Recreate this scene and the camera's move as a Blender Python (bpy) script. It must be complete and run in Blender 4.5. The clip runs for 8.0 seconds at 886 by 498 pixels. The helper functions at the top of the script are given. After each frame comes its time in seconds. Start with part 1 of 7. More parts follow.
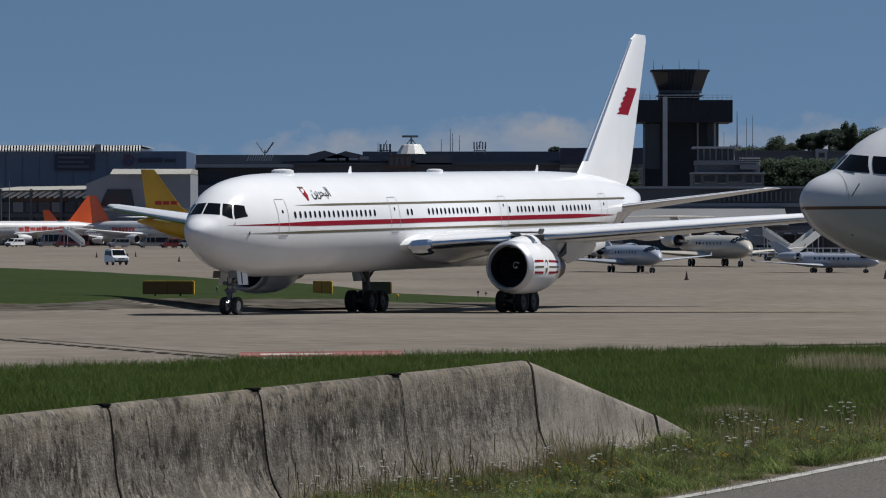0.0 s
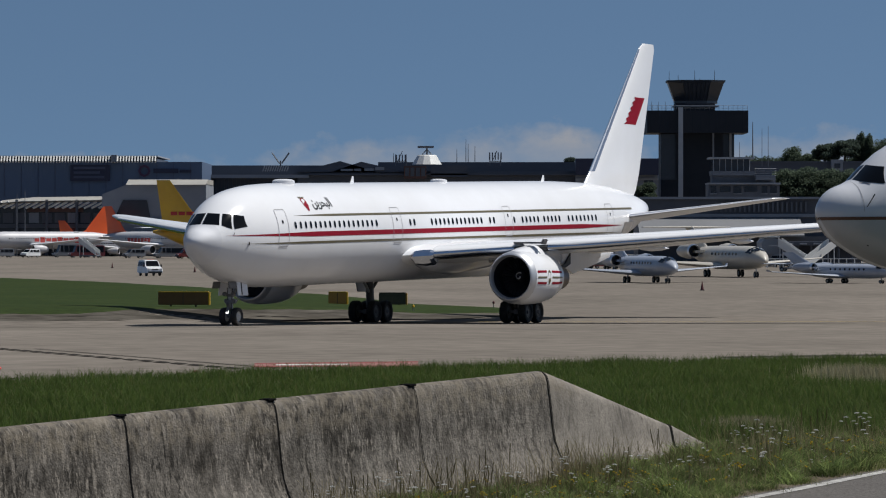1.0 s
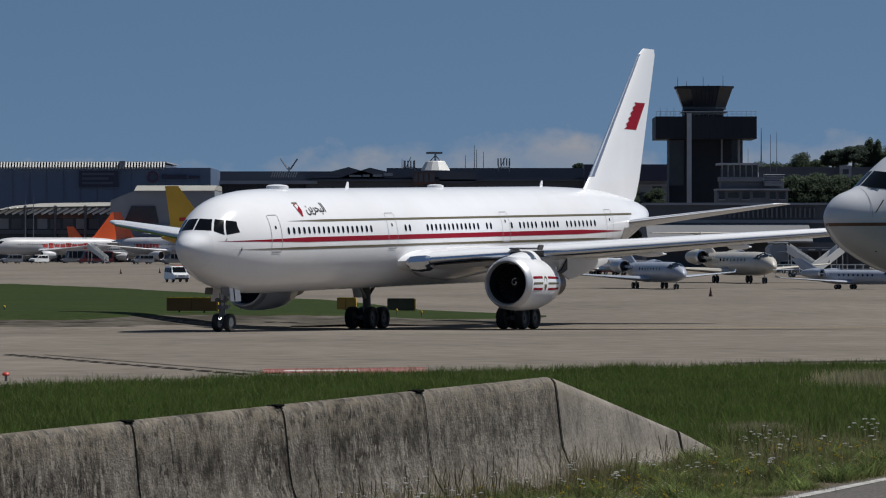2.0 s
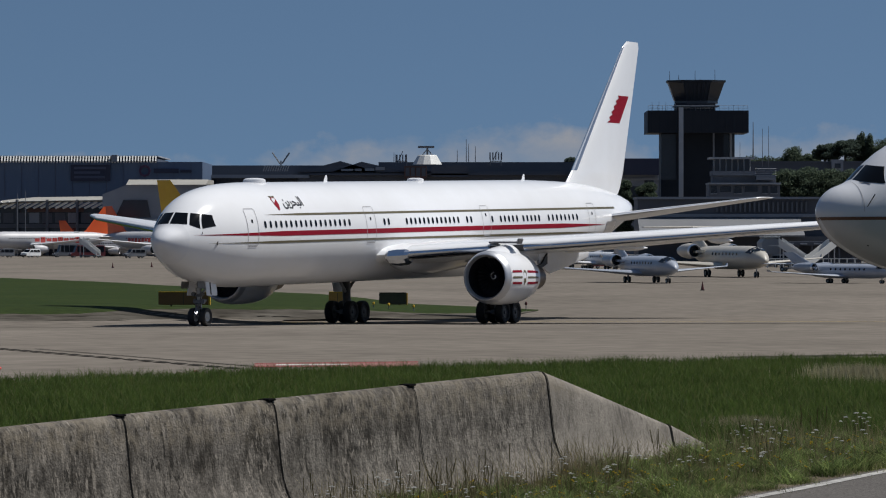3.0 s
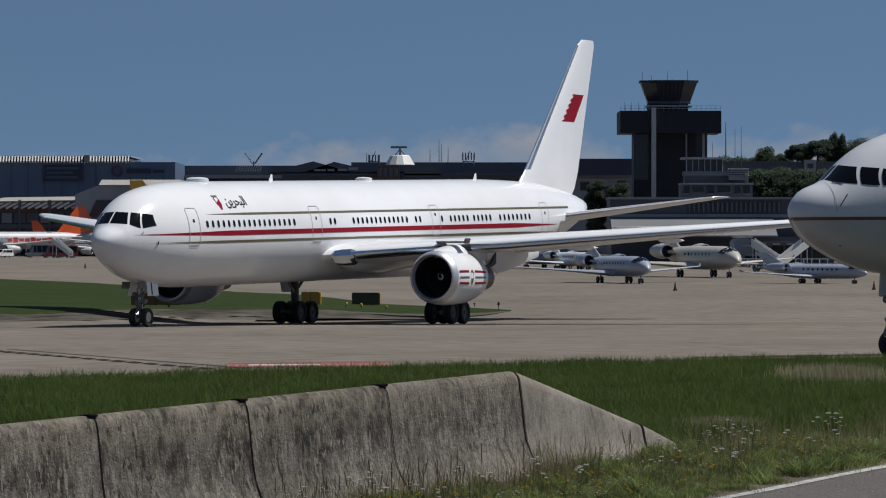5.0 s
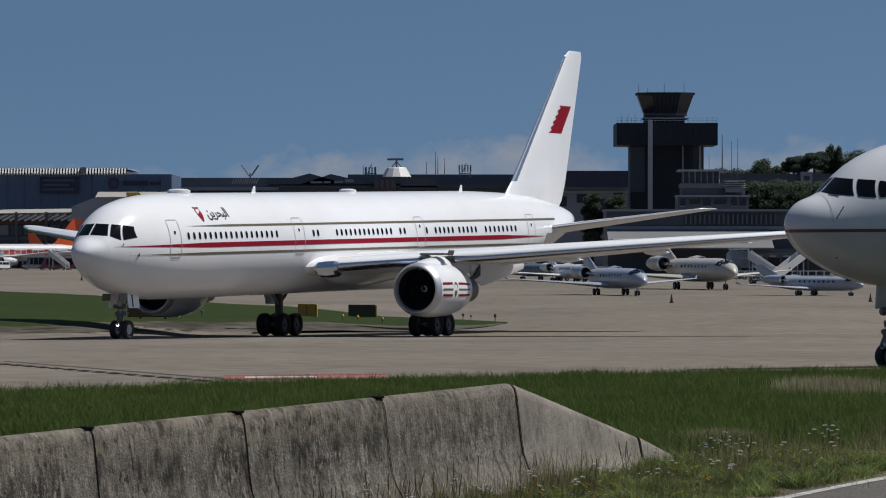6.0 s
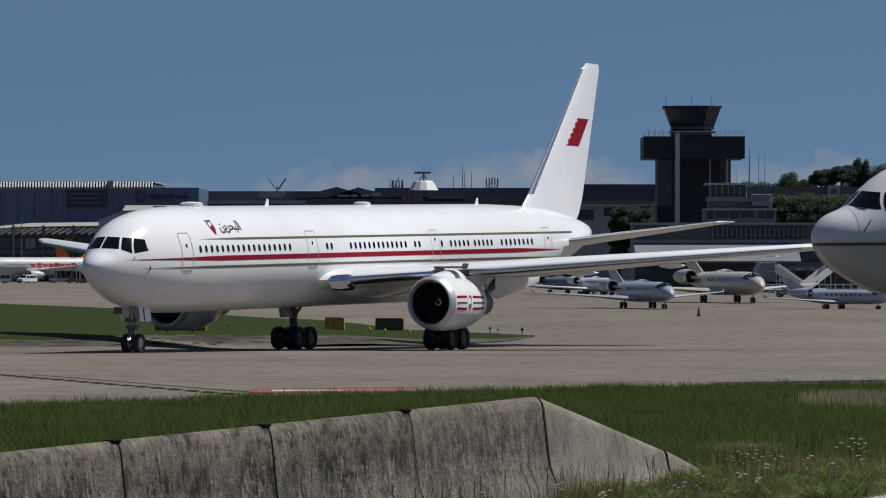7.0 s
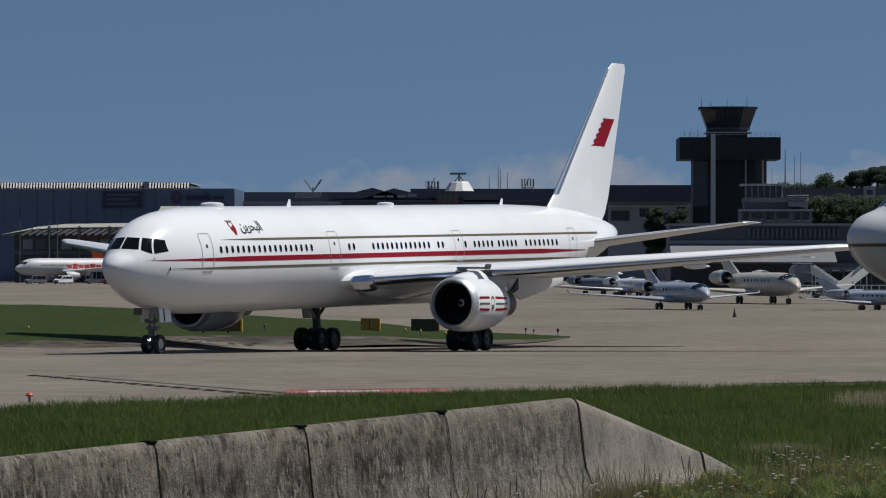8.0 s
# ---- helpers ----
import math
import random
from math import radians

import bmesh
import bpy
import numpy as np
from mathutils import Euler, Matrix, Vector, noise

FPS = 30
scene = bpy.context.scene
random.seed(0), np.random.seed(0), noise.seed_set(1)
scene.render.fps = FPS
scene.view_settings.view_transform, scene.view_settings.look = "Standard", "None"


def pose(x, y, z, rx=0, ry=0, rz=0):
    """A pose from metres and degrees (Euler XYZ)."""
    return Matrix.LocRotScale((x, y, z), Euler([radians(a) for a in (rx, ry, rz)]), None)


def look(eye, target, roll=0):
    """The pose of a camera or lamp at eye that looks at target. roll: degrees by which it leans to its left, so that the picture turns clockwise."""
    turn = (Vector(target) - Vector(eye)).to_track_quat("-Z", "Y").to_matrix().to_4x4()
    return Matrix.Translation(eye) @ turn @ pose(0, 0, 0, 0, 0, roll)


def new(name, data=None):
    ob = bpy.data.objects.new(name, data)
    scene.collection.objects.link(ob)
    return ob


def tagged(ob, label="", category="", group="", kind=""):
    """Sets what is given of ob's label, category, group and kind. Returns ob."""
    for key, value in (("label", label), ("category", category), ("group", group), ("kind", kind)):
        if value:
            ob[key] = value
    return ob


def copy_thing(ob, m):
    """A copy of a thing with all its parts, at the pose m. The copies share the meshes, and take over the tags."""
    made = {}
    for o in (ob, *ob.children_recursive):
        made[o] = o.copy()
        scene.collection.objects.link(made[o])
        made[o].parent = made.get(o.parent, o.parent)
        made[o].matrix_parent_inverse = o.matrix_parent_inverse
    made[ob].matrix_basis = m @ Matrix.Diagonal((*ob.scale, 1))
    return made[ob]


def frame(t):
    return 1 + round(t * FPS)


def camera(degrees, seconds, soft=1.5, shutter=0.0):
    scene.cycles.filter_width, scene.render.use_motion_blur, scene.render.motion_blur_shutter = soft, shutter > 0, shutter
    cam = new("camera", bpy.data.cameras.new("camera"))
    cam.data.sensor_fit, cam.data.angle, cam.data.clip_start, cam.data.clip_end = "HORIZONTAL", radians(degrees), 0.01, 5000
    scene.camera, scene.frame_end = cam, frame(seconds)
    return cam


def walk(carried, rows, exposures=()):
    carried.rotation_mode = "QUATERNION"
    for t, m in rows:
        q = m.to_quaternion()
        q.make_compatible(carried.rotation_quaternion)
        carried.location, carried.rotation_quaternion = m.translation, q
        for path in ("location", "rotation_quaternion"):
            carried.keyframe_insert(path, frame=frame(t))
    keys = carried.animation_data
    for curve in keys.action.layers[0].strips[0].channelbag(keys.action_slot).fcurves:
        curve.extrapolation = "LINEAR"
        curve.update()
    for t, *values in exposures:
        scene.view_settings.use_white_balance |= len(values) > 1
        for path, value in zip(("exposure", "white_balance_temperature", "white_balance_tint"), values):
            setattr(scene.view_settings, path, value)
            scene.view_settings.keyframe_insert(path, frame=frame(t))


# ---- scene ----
EYE = 4.9                                   # height of the lens over the far apron
cam = camera(9.796, 8.0, soft=1.12)
# seconds, tilt up, turn to the left (degrees): a hand-held long lens from one spot
TURNS = [
    (0, -0.2693, 0.0000),
    (0.5, -0.2334, 0.0503),
    (1, -0.1519, 0.1727),
    (1.5, -0.0728, 0.2781),
    (3, -0.1519, 0.1776),
    (3.5, -0.1711, 0.1104),
    (4, -0.1566, 0.0529),
    (4.5, -0.1686, -0.0506),
    (6, -0.0152, -0.1630),
    (6.5, 0.0806, -0.0792),
    (7, 0.1334, 0.1367),
    (7.5, 0.1119, 0.4076),
    (8, 0.1431, 0.5322),
]
walk(cam, [(t, pose(0.004 * t if t < 4 else 0.02, 0, EYE, 90 + tilt, 0, turn)) for t, tilt, turn in TURNS],
     [(0, 0.0, 6400, 10), (1.5, -0.04, 6400, 10), (3, -0.10, 6400, 10), (8, -0.10, 6400, 10)])

# ---- sun, sky ----
SUN_TO = Vector((0.60, 0.12, 1.0)).normalized()     # towards the sun: high, to the right
sun_lamp = new("sun", bpy.data.lights.new("sun", "SUN"))
sun_lamp.data.energy, sun_lamp.data.angle, sun_lamp.data.color = 4.65, radians(0.53), (1.0, 0.96, 0.895)
sun_lamp.matrix_world = look(SUN_TO * 400, (0, 0, 0))
scene.view_settings.exposure = 0.0


def make_world():
    w = bpy.data.worlds.new("sky")
    scene.world = w
    w.use_nodes = True
    nt = w.node_tree
    nt.nodes.clear()
    N, L = nt.nodes.new, nt.links.new
    geo = N("ShaderNodeTexCoord")
    sep = N("ShaderNodeSeparateXYZ")
    L(geo.outputs["Generated"], sep.inputs[0])
    lift = N("ShaderNodeMath")          # the clear deep blue begins low over the horizon
    lift.operation = "MULTIPLY_ADD"
    lift.inputs[1].default_value, lift.inputs[2].default_value = 3.2, 0.30
    L(sep.outputs[2], lift.inputs[0])
    com = N("ShaderNodeCombineXYZ")
    L(sep.outputs[0], com.inputs[0]), L(sep.outputs[1], com.inputs[1]), L(lift.outputs[0], com.inputs[2])
    nrm = N("ShaderNodeVectorMath")
    nrm.operation = "NORMALIZE"
    L(com.outputs[0], nrm.inputs[0])
    sky = N("ShaderNodeTexSky")
    sky.sky_type, sky.sun_disc = "NISHITA", False
    sky.sun_elevation = math.asin(SUN_TO.z)
    sky.sun_rotation = math.atan2(SUN_TO.x, SUN_TO.y)
    sky.altitude, sky.air_density, sky.dust_density, sky.ozone_density = 400, 1.0, 0.5, 1.2
    L(nrm.outputs[0], sky.inputs[0])
    tint_value = N("ShaderNodeCombineColor")
    tint = N("ShaderNodeMix")
    tint.data_type, tint.blend_type = "RGBA", "MULTIPLY"
    tint.inputs["Factor"].default_value, tint.inputs["B"].default_value = 1, (0.92, 1.01, 0.985, 1)
    L(sky.outputs[0], tint.inputs["A"])
    deep = N("ShaderNodeMapRange")       # a clear sky is deeper overhead
    deep.inputs["From Min"].default_value, deep.inputs["From Max"].default_value = 0.05, 0.7
    deep.inputs["To Min"].default_value, deep.inputs["To Max"].default_value = 1.0, 0.85
    L(sep.outputs[2], deep.inputs[0])
    L(deep.outputs[0], tint_value.inputs[0]), L(deep.outputs[0], tint_value.inputs[1]), L(deep.outputs[0], tint_value.inputs[2])
    deeper = N("ShaderNodeMix")
    deeper.data_type, deeper.blend_type = "RGBA", "MULTIPLY"
    deeper.inputs["Factor"].default_value = 1
    L(tint.outputs["Result"], deeper.inputs["A"]), L(tint_value.outputs[0], deeper.inputs["B"])
    # a low bank of hazy cumulus: its crest rises and falls, and it thins out towards the horizon
    def math_node(op, a, b, clamp=False):
        n = N("ShaderNodeMath")
        n.operation, n.use_clamp = op, clamp
        for k, v in ((0, a), (1, b)):
            if isinstance(v, float):
                n.inputs[k].default_value = v
            else:
                L(v, n.inputs[k])
        return n.outputs[0]

    def puffs(scale, detail):
        mapc = N("ShaderNodeMapping")
        mapc.inputs["Scale"].default_value = scale
        L(geo.outputs["Generated"], mapc.inputs[0])
        no = N("ShaderNodeTexNoise")
        no.inputs["Scale"].default_value, no.inputs["Detail"].default_value, no.inputs["Roughness"].default_value = 1.0, detail, 0.55
        L(mapc.outputs[0], no.inputs["Vector"])
        return no.outputs[0]

    crest_line = N("ShaderNodeValToRGB")
    crest_line.color_ramp.interpolation = "EASE"
    el = crest_line.color_ramp.elements
    el[0].position, el[0].color = 0.0, (0.30, 0.30, 0.30, 1)
    el[1].position, el[1].color = 1.0, (0.55, 0.55, 0.55, 1)
    for p, v in ((0.30, 0.10), (0.355, 0.50), (0.42, 0.58), (0.47, 0.50), (0.52, 0.72), (0.60, 0.90), (0.64, 0.70), (0.70, 0.20), (0.80, 0.65), (0.87, 0.75)):
        e = el.new(p)
        e.color = (v, v, v, 1)
    L(math_node("MULTIPLY_ADD", sep.outputs[0], 5.0), crest_line.inputs[0])
    crest_line.inputs[0].links[0].from_node.inputs[2].default_value = 0.5
    top = math_node("ADD", math_node("MULTIPLY", crest_line.outputs[0], 0.0105), math_node("MULTIPLY", math_node("SUBTRACT", puffs((150, 150, 220), 6), 0.5), 0.011))
    top = math_node("ADD", top, 0.0132)
    dense = math_node("DIVIDE", math_node("SUBTRACT", top, sep.outputs[2]), 0.0042, True)
    soft_patch = math_node("MULTIPLY_ADD", puffs((60, 60, 130), 5), 1.6, True)
    soft_patch.node.inputs[2].default_value = -0.15
    low = N("ShaderNodeMapRange")
    low.inputs["From Min"].default_value, low.inputs["From Max"].default_value = 0.004, 0.019
    low.inputs["To Min"].default_value, low.inputs["To Max"].default_value = 0.14, 0.85
    L(sep.outputs[2], low.inputs[0])
    mul2 = N("ShaderNodeMath")
    mul2.operation = "MULTIPLY"
    L(math_node("MULTIPLY", dense, soft_patch), mul2.inputs[0]), L(low.outputs[0], mul2.inputs[1])
    mix = N("ShaderNodeMix")
    mix.data_type = "RGBA"
    mix.inputs["B"].default_value = (4.6, 4.5, 4.6, 1)
    L(mul2.outputs[0], mix.inputs["Factor"]), L(deeper.outputs["Result"], mix.inputs["A"])
    bg = N("ShaderNodeBackground")
    bg.inputs["Strength"].default_value = 0.076
    L(mix.outputs["Result"], bg.inputs["Color"])
    out = N("ShaderNodeOutputWorld")
    L(bg.outputs[0], out.inputs[0])


make_world()

# ---- materials ----
def mat(name, color, rough=0.6, metal=0.0, vary=None, scale=4.0, amount=0.5, bump=0.0, bump_scale=40.0, coat=0.0, stretch=(1, 1, 1), fine=None, spread=0.0, spec=0.5):
    """A surface: base colour, a second colour in patches, a fine grain, relief. spread: change from piece to piece."""
    m = bpy.data.materials.new(name)
    m.use_nodes = True
    nt = m.node_tree
    b = nt.nodes["Principled BSDF"]
    N, L = nt.nodes.new, nt.links.new
    b.inputs["Roughness"].default_value, b.inputs["Metallic"].default_value = rough, metal
    b.inputs["Coat Weight"].default_value, b.inputs["Coat Roughness"].default_value = coat, 0.08
    b.inputs["Base Color"].default_value = (*color, 1)
    b.inputs["Specular IOR Level"].default_value = spec
    tc = N("ShaderNodeTexCoord")
    mp = N("ShaderNodeMapping")
    mp.inputs["Scale"].default_value = stretch
    L(tc.outputs["Object"], mp.inputs[0])
    last = None
    if vary:
        no = N("ShaderNodeTexNoise")
        no.inputs["Scale"].default_value, no.inputs["Detail"].default_value = scale, 6
        no.inputs["Roughness"].default_value = 0.6
        L(mp.outputs[0], no.inputs["Vector"])
        rp = N("ShaderNodeValToRGB")
        rp.color_ramp.elements[0].position, rp.color_ramp.elements[1].position = 0.5 - amount * 0.4, 0.5 + amount * 0.4
        rp.color_ramp.elements[0].color, rp.color_ramp.elements[1].color = (*color, 1), (*vary, 1)
        L(no.outputs[0], rp.inputs[0])
        last = rp.outputs[0]
        if fine:
            n2 = N("ShaderNodeTexNoise")
            n2.inputs["Scale"].default_value, n2.inputs["Detail"].default_value = fine[0], 4
            L(mp.outputs[0], n2.inputs["Vector"])
            mr = N("ShaderNodeMapRange")
            mr.inputs["From Min"].default_value, mr.inputs["From Max"].default_value = 0.3, 0.7
            mr.inputs["To Min"].default_value, mr.inputs["To Max"].default_value = 1 - fine[1], 1 + fine[1]
            L(n2.outputs[0], mr.inputs[0])
            mx = N("ShaderNodeMix")
            mx.data_type, mx.blend_type = "RGBA", "MULTIPLY"
            mx.inputs["Factor"].default_value = 1
            L(last, mx.inputs["A"]), L(mr.outputs[0], mx.inputs["B"])
            last = mx.outputs["Result"]
    if spread:
        oi = N("ShaderNodeObjectInfo")
        mr = N("ShaderNodeMapRange")
        mr.inputs["To Min"].default_value, mr.inputs["To Max"].default_value = 1 - spread, 1 + spread
        L(oi.outputs["Random"], mr.inputs[0])
        mx = N("ShaderNodeMix")
        mx.data_type, mx.blend_type = "RGBA", "MULTIPLY"
        mx.inputs["Factor"].default_value, mx.inputs["A"].default_value = 1, (*color, 1)
        if last:
            L(last, mx.inputs["A"])
        L(mr.outputs[0], mx.inputs["B"])
        last = mx.outputs["Result"]
    if last:
        L(last, b.inputs["Base Color"])
    if bump:
        nb = N("ShaderNodeTexNoise")
        nb.inputs["Scale"].default_value, nb.inputs["Detail"].default_value = bump_scale, 5
        L(mp.outputs[0], nb.inputs["Vector"])
        bp = N("ShaderNodeBump")
        bp.inputs["Strength"].default_value, bp.inputs["Distance"].default_value = bump, 0.02
        L(nb.outputs[0], bp.inputs["Height"])
        L(bp.outputs[0], b.inputs["Normal"])
    return m


def lamp_glow():
    """The burning taxi light."""
    m = mat("lit_taxi_light", (0.8, 0.8, 0.8), 0.3)
    b = m.node_tree.nodes["Principled BSDF"]
    b.inputs["Emission Color"].default_value, b.inputs["Emission Strength"].default_value = (1, 0.97, 0.92, 1), 5.0
    return m


M = dict(
    white=mat("white_gloss_paint", (0.765, 0.775, 0.80), 0.17, 0, (0.72, 0.725, 0.74), 0.35, 0.5),
    white_old=mat("white_paint_dusty", (0.72, 0.73, 0.75), 0.4, 0, (0.62, 0.63, 0.66), 0.5, 0.6, coat=0.2),
    # underside colour, made paler to carry light bounced off the concrete
    cream=mat("cream_underside_paint", (0.85, 0.86, 0.89), 0.3, 0, (0.78, 0.78, 0.79), 0.6, 0.5, coat=0.4),
    wing_grey=mat("pale_grey_wing_paint", (0.82, 0.83, 0.85), 0.3, 0, (0.77, 0.78, 0.80), 0.5, 0.5, coat=0.3),
    red=mat("deep_red_paint", (0.235, 0.004, 0.018), 0.55, 0, (0.205, 0.0035, 0.015), 0.4, 0.5, spec=0.12),
    gold=mat("dull_gold_paint", (0.115, 0.098, 0.050), 0.45, 0.0, (0.092, 0.078, 0.040), 0.6, 0.5),
    brown=mat("brown_stripe_paint", (0.13, 0.06, 0.035), 0.4, 0, (0.11, 0.05, 0.03), 0.6, 0.5),
    black=mat("black_paint", (0.012, 0.012, 0.014), 0.4),
    outline=mat("panel_joint_grey", (0.34, 0.34, 0.355), 0.6),
    glass=mat("dark_cabin_glass", (0.004, 0.0045, 0.006), 0.10, 0, spec=0.22),
    chrome=mat("polished_aluminium", (0.82, 0.83, 0.86), 0.30, 1.0, (0.66, 0.67, 0.70), 1.2, 0.5, stretch=(1, 1, 4)),
    steel=mat("gear_steel", (0.16, 0.16, 0.165), 0.5, 0.5, (0.20, 0.20, 0.21), 6, 0.6),
    gear_white=mat("gear_white_enamel", (0.55, 0.55, 0.54), 0.45, 0, (0.36, 0.35, 0.33), 5, 0.6),
    rim_grey=mat("grimy_rim", (0.13, 0.13, 0.132), 0.5, 0.3, (0.07, 0.07, 0.07), 8, 0.6),
    slat_metal=mat("polished_slat_metal", (0.62, 0.66, 0.73), 0.13, 1.0, (0.54, 0.58, 0.66), 1.0, 0.5),
    radome=mat("matt_radome_paint", (0.70, 0.71, 0.74), 0.6, 0, (0.64, 0.65, 0.68), 0.8, 0.5, spec=0.25),
    lip=mat("satin_intake_lip", (0.60, 0.61, 0.63), 0.46, 0.75, (0.52, 0.53, 0.56), 1.2, 0.5),
    fan_dark=mat("dark_fan_titanium", (0.014, 0.015, 0.021), 0.55, 0.2, (0.02, 0.021, 0.028), 4, 0.5),
    lit=lamp_glow(),
    # darker gear enamel: the shade on the main struts is in its colour
    gear_dark=mat("grimy_gear_enamel", (0.17, 0.165, 0.155), 0.55, 0, (0.09, 0.085, 0.08), 5, 0.6),
    rubber=mat("tyre_rubber", (0.013, 0.013, 0.014), 0.75, 0, (0.03, 0.028, 0.027), 6, 0.6),
    dark=mat("dark_metal", (0.045, 0.045, 0.05), 0.5, 0.3, (0.03, 0.03, 0.03), 4, 0.5),
    burnt=mat("heat_stained_nozzle", (0.22, 0.18, 0.155), 0.45, 0.8, (0.12, 0.10, 0.09), 3, 0.6),
)


# ---- mesh tools ----
def part(name, bm, material, parent=None, label="", smooth=40):
    """Links a bmesh as one mesh object under a thing or a part."""
    bmesh.ops.recalc_face_normals(bm, faces=bm.faces)
    me = bpy.data.meshes.new(name)
    bm.to_mesh(me)
    bm.free()
    if smooth:
        me.polygons.foreach_set("use_smooth", [True] * len(me.polygons))
        me.set_sharp_from_angle(angle=radians(smooth))
    me.materials.append(M[material] if isinstance(material, str) else material)
    ob = new(name, me)
    if parent:
        ob.parent = parent
    if label:
        ob["label"] = label
    return ob


def again(ob, m, parent=None):
    """A repeat of a part on the same mesh, at the pose m in its parent's space."""
    o = new(ob.name.split(".")[0], ob.data)
    o.parent = parent or ob.parent
    o.matrix_basis = m
    if "label" in ob:
        o["label"] = ob["label"]
    return o


def thing(name, m, label, category, group="", kind=""):
    e = new(name)
    e.matrix_basis = m
    return tagged(e, label, category, group, kind)


def add_box(bm, c, s, rz=0.0, bevel=0.0, rx=0.0, ry=0.0, taper=1.0):
    """A box about c with full sizes s; taper narrows its top."""
    m = Matrix.Translation(c) @ Euler((rx, ry, rz)).to_matrix().to_4x4()
    vs = [bm.verts.new(m @ Vector((x * s[0] / 2 * (taper if z > 0 else 1), y * s[1] / 2 * (taper if z > 0 else 1), z * s[2] / 2)))
          for z in (-1, 1) for x, y in ((-1, -1), (1, -1), (1, 1), (-1, 1))]
    fs = [bm.faces.new([vs[i] for i in q]) for q in ((3, 2, 1, 0), (4, 5, 6, 7), (0, 1, 5, 4), (1, 2, 6, 5), (2, 3, 7, 6), (3, 0, 4, 7))]
    if bevel:
        bmesh.ops.bevel(bm, geom=list({e for f in fs for e in f.edges}), offset=bevel, segments=2, affect="EDGES", clamp_overlap=True)
    return bm


def box(c, s, **k):
    return add_box(bmesh.new(), c, s, **k)


def add_tube(bm, p0, p1, r0, r1=None, n=10, caps=True):
    """A round bar from p0 to p1."""
    p0, p1 = Vector(p0), Vector(p1)
    r1 = r0 if r1 is None else r1
    q = (p1 - p0).to_track_quat("Z", "Y")
    rings = []
    for p, r in ((p0, r0), (p1, r1)):
        rings.append([bm.verts.new(p + q @ Vector((r * math.cos(2 * math.pi * i / n), r * math.sin(2 * math.pi * i / n), 0))) for i in range(n)])
    for i in range(n):
        bm.faces.new((rings[0][i], rings[0][(i + 1) % n], rings[1][(i + 1) % n], rings[1][i]))
    if caps:
        bm.faces.new(rings[0][::-1]), bm.faces.new(rings[1])
    return bm


def tube(p0, p1, r0, r1=None, n=10):
    return add_tube(bmesh.new(), p0, p1, r0, r1, n)


def loft(rings, cap=True, bm=None, closed=True):
    """Skins rings of equal length."""
    bm = bm or bmesh.new()
    vs = [[bm.verts.new(p) for p in r] for r in rings]
    n = len(rings[0])
    for a, b in zip(vs, vs[1:]):
        for i in range(n if closed else n - 1):
            bm.faces.new((a[i], a[(i + 1) % n], b[(i + 1) % n], b[i]))
    if cap and closed:
        bm.faces.new(vs[0][::-1]), bm.faces.new(vs[-1])
    return bm


def spun(profile, n=32, axis="y", centre=(0, 0, 0), cap=False):
    """Turns a profile of (along, radius) about an axis through centre."""
    cx, cy, cz = centre
    rings = []
    for a, r in profile:
        ring = []
        for i in range(n):
            c, s = r * math.cos(2 * math.pi * i / n), r * math.sin(2 * math.pi * i / n)
            ring.append((cx + c, cy + a, cz + s) if axis == "y" else (cx + a, cy + c, cz + s) if axis == "x" else (cx + c, cy + s, cz + a))
        rings.append(ring)
    return loft(rings, cap)


def smooth_curve(xs, ys):
    """Monotone cubic through a table."""
    xs, ys = np.array(xs, float), np.array(ys, float)
    h, d = np.diff(xs), np.diff(ys) / np.diff(xs)
    m = np.empty_like(ys)
    m[0], m[-1] = d[0], d[-1]
    for i in range(1, len(xs) - 1):
        m[i] = 0 if d[i - 1] * d[i] <= 0 else 2 / (1 / d[i - 1] + 1 / d[i])

    def f(x):
        x = min(max(x, xs[0]), xs[-1])
        i = min(int(np.searchsorted(xs, x, "right")) - 1, len(h) - 1)
        t = (x - xs[i]) / h[i]
        return float(ys[i] * (1 + 2 * t) * (1 - t) ** 2 + h[i] * m[i] * t * (1 - t) ** 2 + ys[i + 1] * t * t * (3 - 2 * t) + h[i] * m[i + 1] * t * t * (t - 1))
    return f


